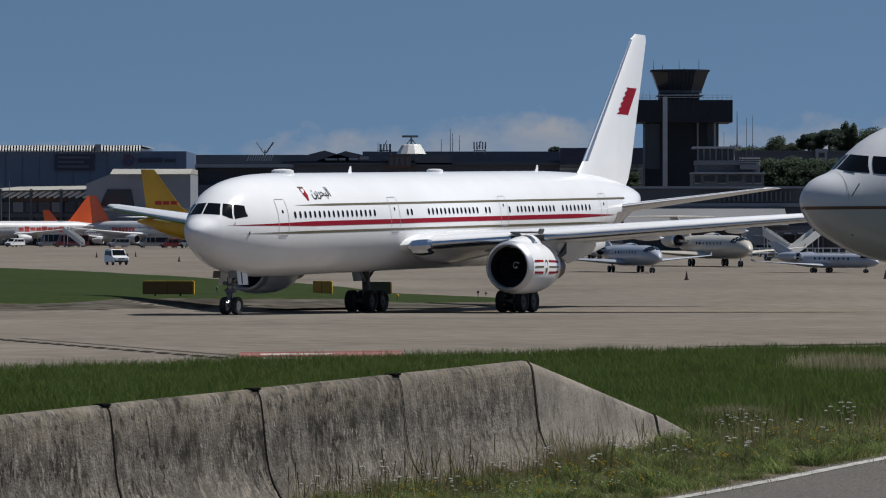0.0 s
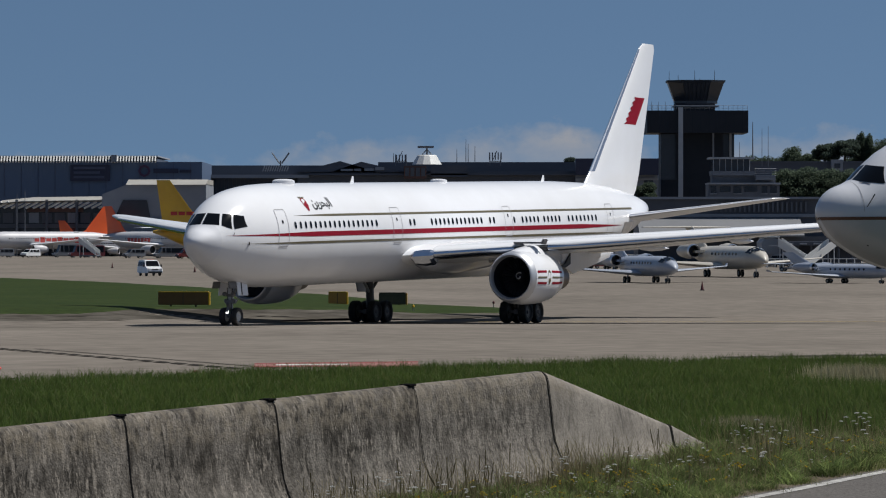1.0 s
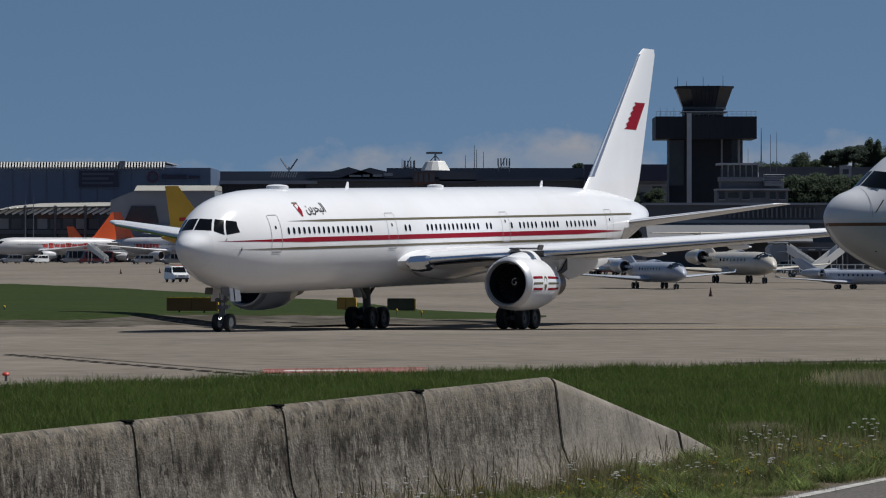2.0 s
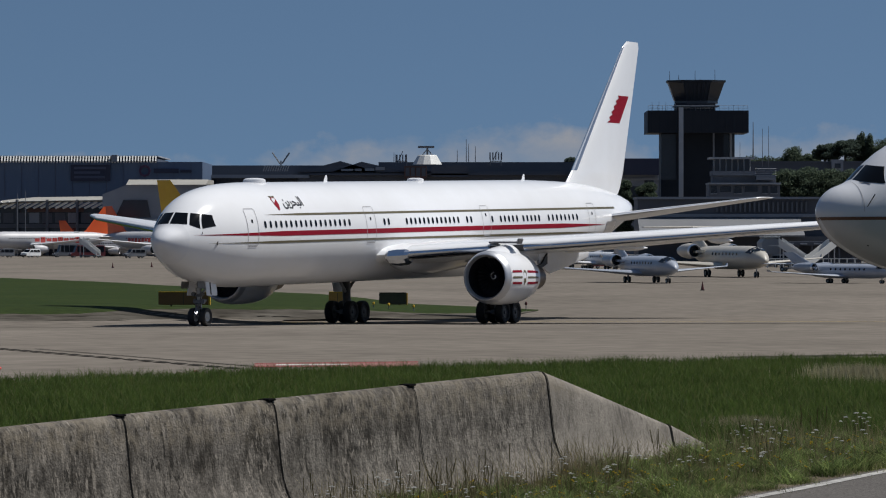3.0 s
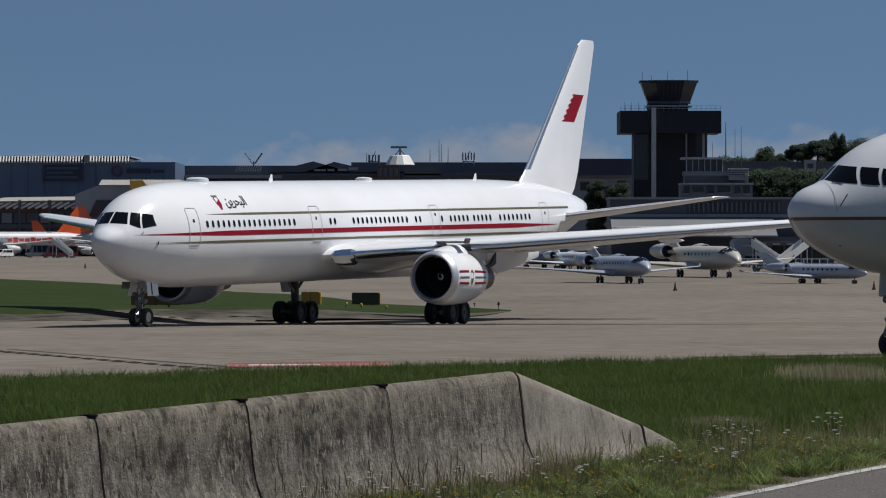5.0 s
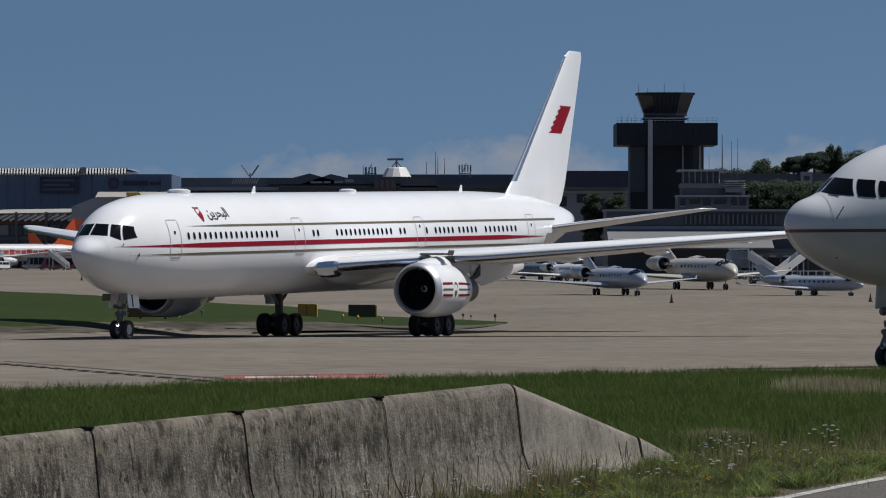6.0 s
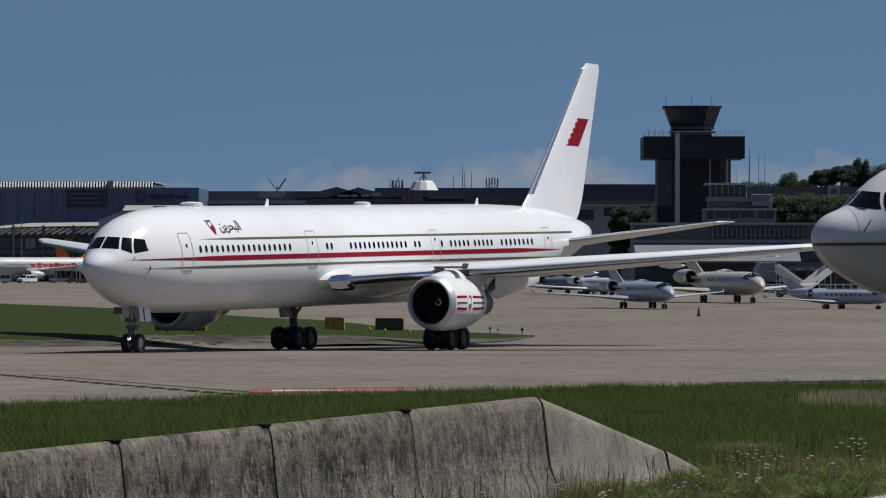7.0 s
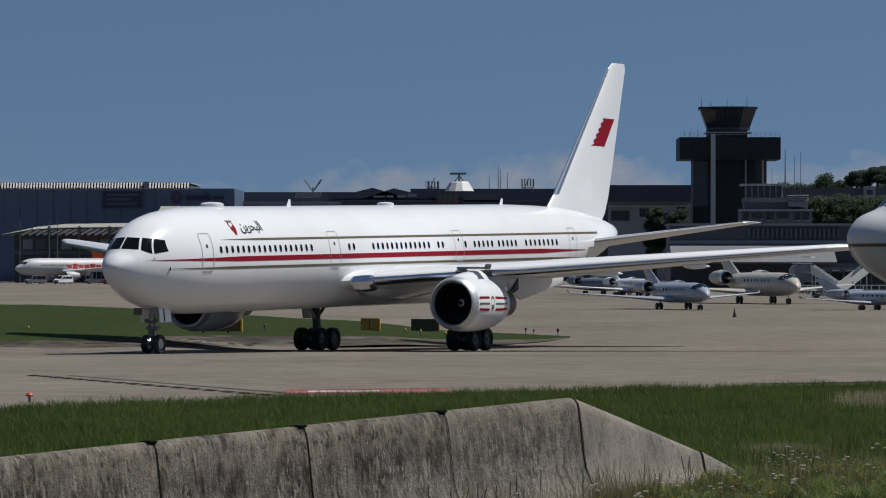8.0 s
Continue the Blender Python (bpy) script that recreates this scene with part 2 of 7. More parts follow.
class Body:
    """A fuselage skin: d runs aft from the nose tip, z up from its axis, x to port."""

    def __init__(self, table, tip, axis, rise, length):
        d, top, bot, half, mid = zip(*table)
        u = [math.sqrt(v) for v in d]
        self.top, self.bot, self.half, self.mid = (smooth_curve(u, v) for v in (top, bot, half, mid))
        self.tip, self.axis, self.rise, self.length = tip, axis, rise, length

    def place(self, d, x, z):
        y = self.tip + d
        return Vector((x, y, self.axis + self.rise * (y - 5) + z))

    def x_at(self, d, z):
        u = math.sqrt(max(d, 0))
        c = self.mid(u)
        h = self.top(u) - c if z > c else c - self.bot(u)
        q = 1 - ((z - c) / max(h, 1e-6)) ** 2
        return self.half(u) * math.sqrt(q) if q > 0 else 0.0

    def d_at(self, x, z):
        lo, hi = 0.0, 12.0
        for _ in range(40):
            m = (lo + hi) / 2
            if self.x_at(m, z) < x or z > self.top(math.sqrt(m)) or z < self.bot(math.sqrt(m)):
                lo = m
            else:
                hi = m
        return hi

    def skin(self, d, z, off=0.01, side=1):
        """A point on the skin, a little proud of it."""
        e = 0.02
        p = self.place(d, self.x_at(d, z), z)
        a = self.place(d + e, self.x_at(d + e, z), z) - p
        zz = z - e if z > 0 else z + e
        b = self.place(d, self.x_at(d, zz), zz) - p
        n = a.cross(b)
        n = n.normalized() if n.length > 1e-9 else Vector((0, -1, 0))
        if n.x < 0:
            n = -n
        p = p + n * off
        return Vector((p.x * side, p.y, p.z))

    def mesh(self, seg=56):
        ds = [0.004] + [(i / 26) ** 2 * 9 for i in range(1, 27)] + [9 + i * 1.0 for i in range(1, int(self.length - 9) + 1)]
        ds = [d for d in ds if d < self.length - 0.05] + [self.length]
        rings = []
        for d in ds:
            u = math.sqrt(d)
            t, b, w, c = self.top(u), self.bot(u), self.half(u), self.mid(u)
            ring = []
            for i in range(seg):
                a = 2 * math.pi * i / seg
                s = math.cos(a)
                ring.append(self.place(d, w * math.sin(a), c + s * (t - c if s > 0 else c - b)))
            rings.append(ring)
        return loft(rings)

    def strip(self, low, high, d0, d1, off=0.012, n=60, side=1, bm=None, across=2):
        bm = bm or bmesh.new()
        rows = []
        for i in range(n + 1):
            d = d0 + (d1 - d0) * i / n
            a, b = low(d), high(d)
            rows.append([bm.verts.new(self.skin(d, a + (b - a) * j / across, off, side)) for j in range(across + 1)])
        for p, q in zip(rows, rows[1:]):
            for j in range(across):
                bm.faces.new((p[j], q[j], q[j + 1], p[j + 1]))
        return bm

    def pane(self, corners, off=0.012, n=8, side=1):
        """A pane between four (x, z) corners on the nose."""
        bm = bmesh.new()
        g = []
        for j in range(n + 1):
            row = []
            for i in range(n + 1):
                s, t = i / n, j / n
                x, z = ((1 - s) * (1 - t) * corners[0][k] + s * (1 - t) * corners[1][k] + s * t * corners[2][k] + (1 - s) * t * corners[3][k] for k in (0, 1))
                row.append(bm.verts.new(self.skin(self.d_at(x, z), z, off, side)))
            g.append(row)
        for j in range(n):
            for i in range(n):
                bm.faces.new((g[j][i], g[j][i + 1], g[j + 1][i + 1], g[j + 1][i]))
        return bm


def foil(x, y, z, chord, thick, n=14, vertical=False):
    """The outline of a wing at one station: leading edge at (x, y, z), chord aft."""
    pts = []
    for k in range(2 * n):
        a = math.pi * k / n
        c = (1 + math.cos(a)) / 2
        h = 2.6 * thick * (0.2969 * math.sqrt(c) - 0.126 * c - 0.3516 * c * c + 0.2843 * c ** 3 - 0.1015 * c ** 4) * 2
        h = h if k <= n else -h * 0.75
        pts.append((x + h, y + c * chord, z) if vertical else (x, y + c * chord, z + h))
    return pts


# ---- ground ----
LIE = smooth_curve((0, 30, 46, 50, 52, 54, 56, 58.6, 61, 75, 100, 150, 220, 270, 300, 330, 400), (-3.1, -3.1, -3.03, -2.95, -2.87, -2.75, -2.60, -2.45, -2.46, -2.66, -2.93, -3.455, -4.195, -4.70, -4.93, -4.93, -4.93))


def lie(y):
    """Height of the ground: it falls gently away from the lens and then runs level."""
    return EYE + LIE(y)


def sheet(name, outline, lift, material, label="", category="", kind="structure", step=6.0, parent=None, rise=None):
    """A flat covering between a far and a near edge, laid over the lie of the ground. outline: rows (y, x0, x1)."""
    bm = bmesh.new()
    ys = []
    for (y0, *_), (y1, *_) in zip(outline, outline[1:]):
        n = max(1, int(abs(y1 - y0) / step))
        ys += [y0 + (y1 - y0) * i / n for i in range(n)]
    ys.append(outline[-1][0])
    oy, o0, o1 = zip(*outline)
    rows = []
    for y in ys:
        a, b = np.interp(y, oy, o0), np.interp(y, oy, o1)
        rows.append([bm.verts.new((a + (b - a) * i / 12, y, lie(y) + lift + (rise(a + (b - a) * i / 12, y) if rise else 0))) for i in range(13)])
    for p, q in zip(rows, rows[1:]):
        for i in range(12):
            bm.faces.new((p[i], p[i + 1], q[i + 1], q[i]))
    ob = part(name, bm, material, parent, smooth=60)
    return tagged(ob, label, category, kind=kind) if label else ob


M["concrete_apron"] = mat("apron_concrete", (0.186, 0.165, 0.143), 0.85, 0, (0.138, 0.123, 0.107), 0.05, 0.45, 0.25, 3, stretch=(1, 0.4, 1), fine=(0.7, 0.13), spec=0.0)
M["taxiway"] = mat("taxiway_concrete", (0.186, 0.165, 0.143), 0.85, 0, (0.144, 0.128, 0.111), 0.07, 0.45, 0.25, 3, stretch=(1, 0.45, 1), fine=(0.9, 0.15), spec=0.0)
M["shoulder"] = mat("shoulder_asphalt", (0.118, 0.108, 0.093), 0.9, 0, (0.05, 0.045, 0.038), 0.16, 0.45, 0.3, 6, stretch=(1, 0.5, 1), fine=(0.7, 0.35), spec=0.0)
M["grass"] = mat("mown_grass", (0.018, 0.032, 0.0065), 0.95, 0, (0.032, 0.044, 0.011), 0.12, 0.6, 0.4, 4, fine=(1.5, 0.35), spec=0.08)
M["asphalt"] = mat("road_asphalt", (0.098, 0.091, 0.085), 0.9, 0, (0.12, 0.111, 0.103), 1.2, 0.6, 0.5, 60, fine=(30, 0.3), spec=0.1)


def front_edge(x):
    return float(np.interp(x, (-150, -21, -18.5, -16, -9, -6, -4, -3, 0, 3.5, 5.2), (285, 285, 296, 308, 309, 316, 318, 318, 321, 329, 338))) + 0.7 * math.sin(x * 1.7) + 0.5 * math.sin(x * 4.3 + 1)


def back_edge(x):
    return float(np.interp(x, (-150, -45, -31, -12.5, 2.5, 5.2), (530, 526, 482, 400, 352, 340)))


def swell(x, y):
    """The infield grass stands a little proud of the concrete."""
    u = float(np.interp(y, (293, 300, 309, 325), (0, 0.25, 0.5, 0.6)))
    v = min(1, max(0, (back_edge(x) - y) / 14)) * (0.25 + 0.75 * min(1, max(0, (-2 - x) / 9))) * min(1, max(0, (6 - x) / 7))
    bank = float(np.interp(y, (261, 265, 270, 280, 290, 297, 303, 310, 325), (0, 0.05, 0.17, 0.375, 0.58, 0.71, 0.70, 0.60, 0.58)))
    f = min(1, max(0, (-13 - x) / 6))         # the ground rises gently where the infield is wide
    return (u * (1 - f) + bank * f) * v * v * (3 - 2 * v)


VERGE_EDGE = ((-17.0, 80.0), (-9.0, 102.0), (-4.85, 113.0), (-0.1, 121.3), (4.36, 129.0), (8.9, 133.3), (11.7, 136.3), (20.0, 146.0), (26.5, 153.0))


def build_ground():
    bm = bmesh.new()
    ys = [-60, -20, 0, 15, 30, 40] + [44 + 2 * i for i in range(12)] + [70, 80, 90, 100, 115, 130, 150, 170, 190, 210, 230, 250, 270, 285, 300, 330, 400, 600, 900, 1400, 2200, 3500]
    rows = [[bm.verts.new((x, y, lie(max(y, 0)) - 0.02)) for x in (-900, -300, -120, -60, -30, -15, 0, 15, 30, 60, 120, 300, 900)] for y in ys]
    for p, q in zip(rows, rows[1:]):
        for i in range(len(p) - 1):
            bm.faces.new((p[i], p[i + 1], q[i + 1], q[i]))
    tagged(part("ground", bm, "concrete_apron", smooth=60), "pale worn concrete apron reaching to the terminal", "apron", kind="structure")
    sheet("taxiway", [(84, -40, 45), (300, -120, 120), (312, -130, 130)], 0.0, "taxiway", "pale grey concrete taxiway with tyre marks", "taxiway")
    bm = bmesh.new()
    rows = []
    for i in range(261):
        x = -150 + 155.2 * i / 260
        a, b = 292.5 - 21 * max(0, min(1, (-14 - x) / 5)) + 12 * max(0, min(1, (x + 14) / 16)) + 0.6 * math.sin(x * 0.9), front_edge(x) + 1.5
        a = b - (b - a) * min(1, (5.4 - x) / 5)
        rows.append([bm.verts.new((x, y, lie(y) + 0.012 + swell(x, y))) for y in (a + (b - a) * k / 8 for k in range(9))])
    for p, q in zip(rows, rows[1:]):
        for k in range(8):
            bm.faces.new((p[k], q[k], q[k + 1], p[k + 1]))
    apron = bmesh.new()
    rows = []
    for i in range(121):
        x = -150 + 140 * i / 120
        rows.append([apron.verts.new((x, y, lie(y) + 0.006 + swell(x, y))) for y in (256 + 5 * k for k in range(9))])
    for p, q in zip(rows, rows[1:]):
        for k in range(8):
            apron.faces.new((p[k], q[k], q[k + 1], p[k + 1]))
    tagged(part("taxiway_edge", apron, "taxiway", smooth=60), "pale concrete edge of the taxiway rising towards the infield", "taxiway", kind="structure")
    tagged(part("shoulder", bm, "shoulder", smooth=60), "dirty dark asphalt shoulder beside the infield grass", "shoulder", kind="structure")
    # infield grass: a long wedge that ends in a point, with a ragged front edge
    bm = bmesh.new()
    rows = []
    for i in range(261):
        x = -150 + 155.2 * i / 260
        a, b = front_edge(x), back_edge(x)
        rows.append([bm.verts.new((x, a + (b - a) * (k / 24) ** 1.3, lie(a) + (0.045 if 0 < k < 24 else 0.0) + swell(x, a + (b - a) * (k / 24) ** 1.3))) for k in range(25)])
    for p, q in zip(rows, rows[1:]):
        for k in range(24):
            bm.faces.new((p[k], q[k], q[k + 1], p[k + 1]))
    tagged(part("infield_grass", bm, "grass", smooth=60), "mown green infield grass between the taxiways", "grass", kind="structure")
    # the verge between barrier and taxiway; its far edge runs away to the right
    edge = [(30, -34, 30), (70, -22, 28)] + [(y, x, 27) for x, y in VERGE_EDGE]
    sheet("verge", edge, 0.01, "grass", "tall green grass verge beside the taxiway", "grass", step=2.0)


build_ground()


def dirt_patches():
    """Clods and dark crusts of soil washed onto the shoulder: uneven low mounds, as one thing."""
    r = random.Random(5)
    bm = bmesh.new()
    for k in range(34):
        x = r.uniform(-40, -9)
        y = r.uniform(273, 283) if x < -18 else r.uniform(294, 300)
        w, d = r.uniform(0.15, 0.75), r.uniform(0.3, 0.9)
        ring = [bm.verts.new((x + w * math.cos(a) * r.uniform(0.6, 1.2), y + d * math.sin(a) * r.uniform(0.6, 1.2), lie(y) + 0.02 + swell(x, y))) for a in (2 * math.pi * i / 11 for i in range(11))]
        top = bm.verts.new((x + r.uniform(-0.1, 0.1), y, lie(y) + swell(x, y) + r.uniform(0.03, 0.07)))
        for i in range(11):
            bm.faces.new((ring[i], ring[(i + 1) % 11], top))
    tagged(part("dirt_patches", bm, "dirt", smooth=0), "dark patches of soil lying on the shoulder", "soil", kind="stuff")


# damp soil; also the colour of the shadow strip by the standing jet
M["dirt"] = mat("damp_soil", (0.022, 0.019, 0.015), 0.95, 0, (0.05, 0.043, 0.034), 0.8, 0.6, 0.4, 8, spec=0.1)
dirt_patches()


# ---- the large jet ----
def wheel(parent, c, r, w, name="wheel", rim="gear_white"):
    """A tyre with its rim, axle along x."""
    parent = parent.parent or parent
    tyre = part(name, spun([(-w * 0.30, r * 0.55), (-w * 0.42, r * 0.66), (-w / 2, r * 0.82), (-w * 0.44, r * 0.95), (-w * 0.25, r), (w * 0.25, r), (w * 0.44, r * 0.95), (w / 2, r * 0.82), (w * 0.42, r * 0.66), (w * 0.30, r * 0.55)], 28, "x"), "rubber", parent, "black rubber tyre")
    tyre.location = c
    for s in (-1, 1):
        bm = spun([(s * w * 0.30, r * 0.57), (s * w * 0.36, r * 0.52), (s * w * 0.25, r * 0.42), (s * w * 0.27, r * 0.2), (s * w * 0.40, r * 0.14), (s * w * 0.40, 0.001)], 20, "x")
        part("rim", bm, rim, tyre, "pale grey wheel rim")
    return tyre


FANS = []


def nacelle(jet, c, side):
    """A big turbofan under the wing; c is the centre of its intake."""
    x, y, z = c
    eng = part("engine", spun([(0.30, 1.10), (0.10, 1.135), (0.0, 1.20), (0.03, 1.26), (0.18, 1.33), (0.42, 1.40)], 44, "y", c), "lip", jet, "bare metal intake lip")
    part("cowl", spun([(0.42, 1.402), (0.75, 1.445), (1.3, 1.475), (2.1, 1.47), (3.2, 1.42), (4.1, 1.29), (4.65, 1.15), (4.65, 1.11), (4.0, 1.16)], 44, "y", c), "white", eng, "white cowling with red and gold bars")
    part("intake", spun([(0.10, 1.136), (0.4, 1.09), (0.9, 1.13), (1.65, 1.15), (1.66, 0.3)], 44, "y", c), "fan_dark", eng, "dark intake duct")
    bm = bmesh.new()                               # fan blades
    ring = []
    for r, tw in ((0.32, 0.9), (0.7, 0.6), (1.12, 0.35)):
        for s in (-1, 1):
            ring.append(bm.verts.new((r * math.cos(s * 0.07), s * 0.10 * tw, r * math.sin(s * 0.07))))
    bm.faces.new((ring[0], ring[1], ring[3], ring[2])), bm.faces.new((ring[2], ring[3], ring[5], ring[4]))
    fan = part("fan", spun([(0.62 - 1.05, 0.01), (0.68 - 1.05, 0.08), (0.85 - 1.05, 0.2), (0.0, 0.33), (0.15, 0.34)], 24, "y"), "fan_dark", jet, "dark turning fan with a white spiral")
    fan.location = (x, y + 1.45, z + 0.06)
    FANS.append(fan)
    blade = part("fan_blade", bm, "fan_dark", fan, smooth=0)
    for k in range(30):
        o = again(blade, Matrix()) if k else blade
        o.matrix_basis = Matrix.Rotation(2 * math.pi * k / 30, 4, "Y")
    bm = bmesh.new()                               # painted swirl on the spinner
    pts = []
    for k in range(26):
        a = 0.6 + k * 0.21
        r = 0.20 - 0.004 * k
        yy = 0.62 + r * 0.95 * 1.15 - 1.062
        pts.append([(rr * math.cos(a), yy + (rr - r) * 1.0 - 0.02, rr * math.sin(a)) for rr in (r - 0.025, r + 0.03)])
    loft(pts, False, bm, closed=False)
    part("swirl", bm, "white", fan, "white spiral mark", smooth=0)
    part("core_nozzle", spun([(3.7, 0.98), (4.4, 0.92), (5.4, 0.80), (6.5, 0.66), (6.5, 0.61), (5.6, 0.68)], 32, "y", c), "burnt", eng, "heat-stained core nozzle")
    part("exhaust_plug", spun([(5.6, 0.5), (6.5, 0.36), (7.1, 0.06)], 20, "y", c), "burnt", eng)
    # pylon
    rings = []
    for yy, zb, zt, w in ((0.45, 1.30, 1.41, 0.30), (0.9, 1.15, 1.51, 0.58), (1.5, 1.02, 1.62, 0.76), (2.2, 0.98, 1.72, 0.80), (2.9, 0.96, 1.79, 0.74), (3.6, 0.92, 1.82, 0.60), (4.8, 0.75, 1.80, 0.40), (6.6, 0.95, 1.75, 0.10)):
        rings.append([(x + sx * w, y + yy, z + zb + (zt - zb) * q) for sx, q in ((-1.25, 0), (1.25, 0), (0.98, 0.35), (0.72, 0.68), (0.40, 0.92), (0, 1), (-0.40, 0.92), (-0.72, 0.68), (-0.98, 0.35))])
    part("pylon", loft(rings), "white", eng, "smooth white fairing between engine and wing")
    bm = box((x + side * 0.15, y + 2.30, z + 1.87), (1.75, 0.55, 0.10), bevel=0.03)
    add_box(bm, (x + side * 1.0, y + 2.30, z + 1.93), (0.10, 0.60, 0.30), ry=side * 0.35, bevel=0.03)
    part("slat_cutout", bm, "steel", eng, "dark grey tray of the slat over the pylon")
    # strut and flap hinge behind the nozzle
    part("aft_strut", loft([[(x + side * (0.3 + w * sx), y + yy, z + zz) for sx, zz in ((-1, zb), (1, zb), (1, zt), (-1, zt))] for yy, zb, zt, w in ((5.9, 0.50, 0.62, 0.04), (6.7, 0.55, 0.75, 0.06), (7.4, 0.75, 1.35, 0.04))]), "dark", eng, "dark flap hinge strut")
    part("flap_fairing", loft([[(x + side * 0.1 + w * sx, y + yy, z + zb + (zt - zb) * q) for sx, q in ((-0.3, 0), (0.3, 0), (1, 0.5), (1, 1), (-1, 1), (-1, 0.5))] for yy, zb, zt, w in ((6.6, 0.75, 1.3, 0.08), (8.1, 0.22, 1.4, 0.26), (10.6, 0.65, 1.5, 0.30), (13.4, 1.15, 1.5, 0.06))]), "cream", eng, "cream fairing hanging behind the engine")
    # bars painted on the outboard cheek
    R = 1.482
    for a0, wide, mtl in ((0.215, 0.042, "red"), (0.0, 0.032, "gold"), (-0.215, 0.042, "red")):
        for y0, y1 in ((0.52, 1.60), (2.35, 4.05)):
            bm = bmesh.new()
            g = []
            for i in range(9):
                yy = y0 + (y1 - y0) * i / 8
                rr = float(np.interp(yy, (0.42, 0.75, 1.3, 2.1, 3.2, 4.1), (1.415, 1.452, 1.475, 1.47, 1.42, 1.29))) + 0.012
                g.append([bm.verts.new((x + side * rr * math.cos(a), y + yy, z + rr * math.sin(a))) for a in (a0 - wide, a0, a0 + wide)])
            for p, q in zip(g, g[1:]):
                for i in range(2):
                    bm.faces.new((p[i], p[i + 1], q[i + 1], q[i]))
            part("bar", bm, mtl, eng, "painted bar on the cowling")
    bm = bmesh.new()
    rr = 1.488
    vs = []
    for da, yy in ((0.13, 1.78), (0.20, 1.88), (0.20, 2.05), (0.13, 2.16), (-0.10, 2.10), (-0.22, 1.98), (-0.10, 1.84)):
        a = 0.0 + da * 1.3
        vs.append(bm.verts.new((x + side * rr * math.cos(a), y + yy, z + rr * math.sin(a))))
    bm.faces.new(vs)
    part("emblem", bm, "gold", eng, "small crest between the bars", smooth=0)
    return eng


def main_gear(jet, x, y, side, r=0.62):
    leg = part("main_gear", tube((x, y, 0.62), (x + side * 0.05, y - 0.1, 3.1), 0.21, 0.25, 14), "gear_dark", jet, "main landing gear leg with four wheels")
    part("piston", tube((x, y, 0.5), (x, y, 1.5), 0.13, n=12), "chrome", leg, "polished shock piston")
    part("bogie_beam", box((x, y, 0.62), (0.24, 1.75, 0.26), bevel=0.05), "steel", leg)
    part("side_brace", tube((x - side * 0.55, y + 0.5, 2.9), (x, y, 1.75), 0.09, n=8), "gear_dark", leg)
    part("drag_brace", tube((x, y - 1.6, 2.9), (x, y, 1.55), 0.08, n=8), "gear_white", leg)
    part("torque_link", box((x, y + 0.28, 1.05), (0.16, 0.30, 0.75), rx=0.35, bevel=0.03), "steel", leg)
    part("gear_door", box((x + side * 0.62, y + 0.1, 2.35), (0.07, 1.5, 1.25), ry=side * 0.18, bevel=0.02), "white", leg, "white leg door")
    for dy in (-0.72, 0.72):
        part("axle", tube((x - 0.72, y + dy, 0.62), (x + 0.72, y + dy, 0.62), 0.08, n=8), "steel", leg)
        for sx in (-1, 1):
            wheel(leg, (x + sx * 0.57, y + dy, r), r, 0.46, rim="rim_grey")
    return leg


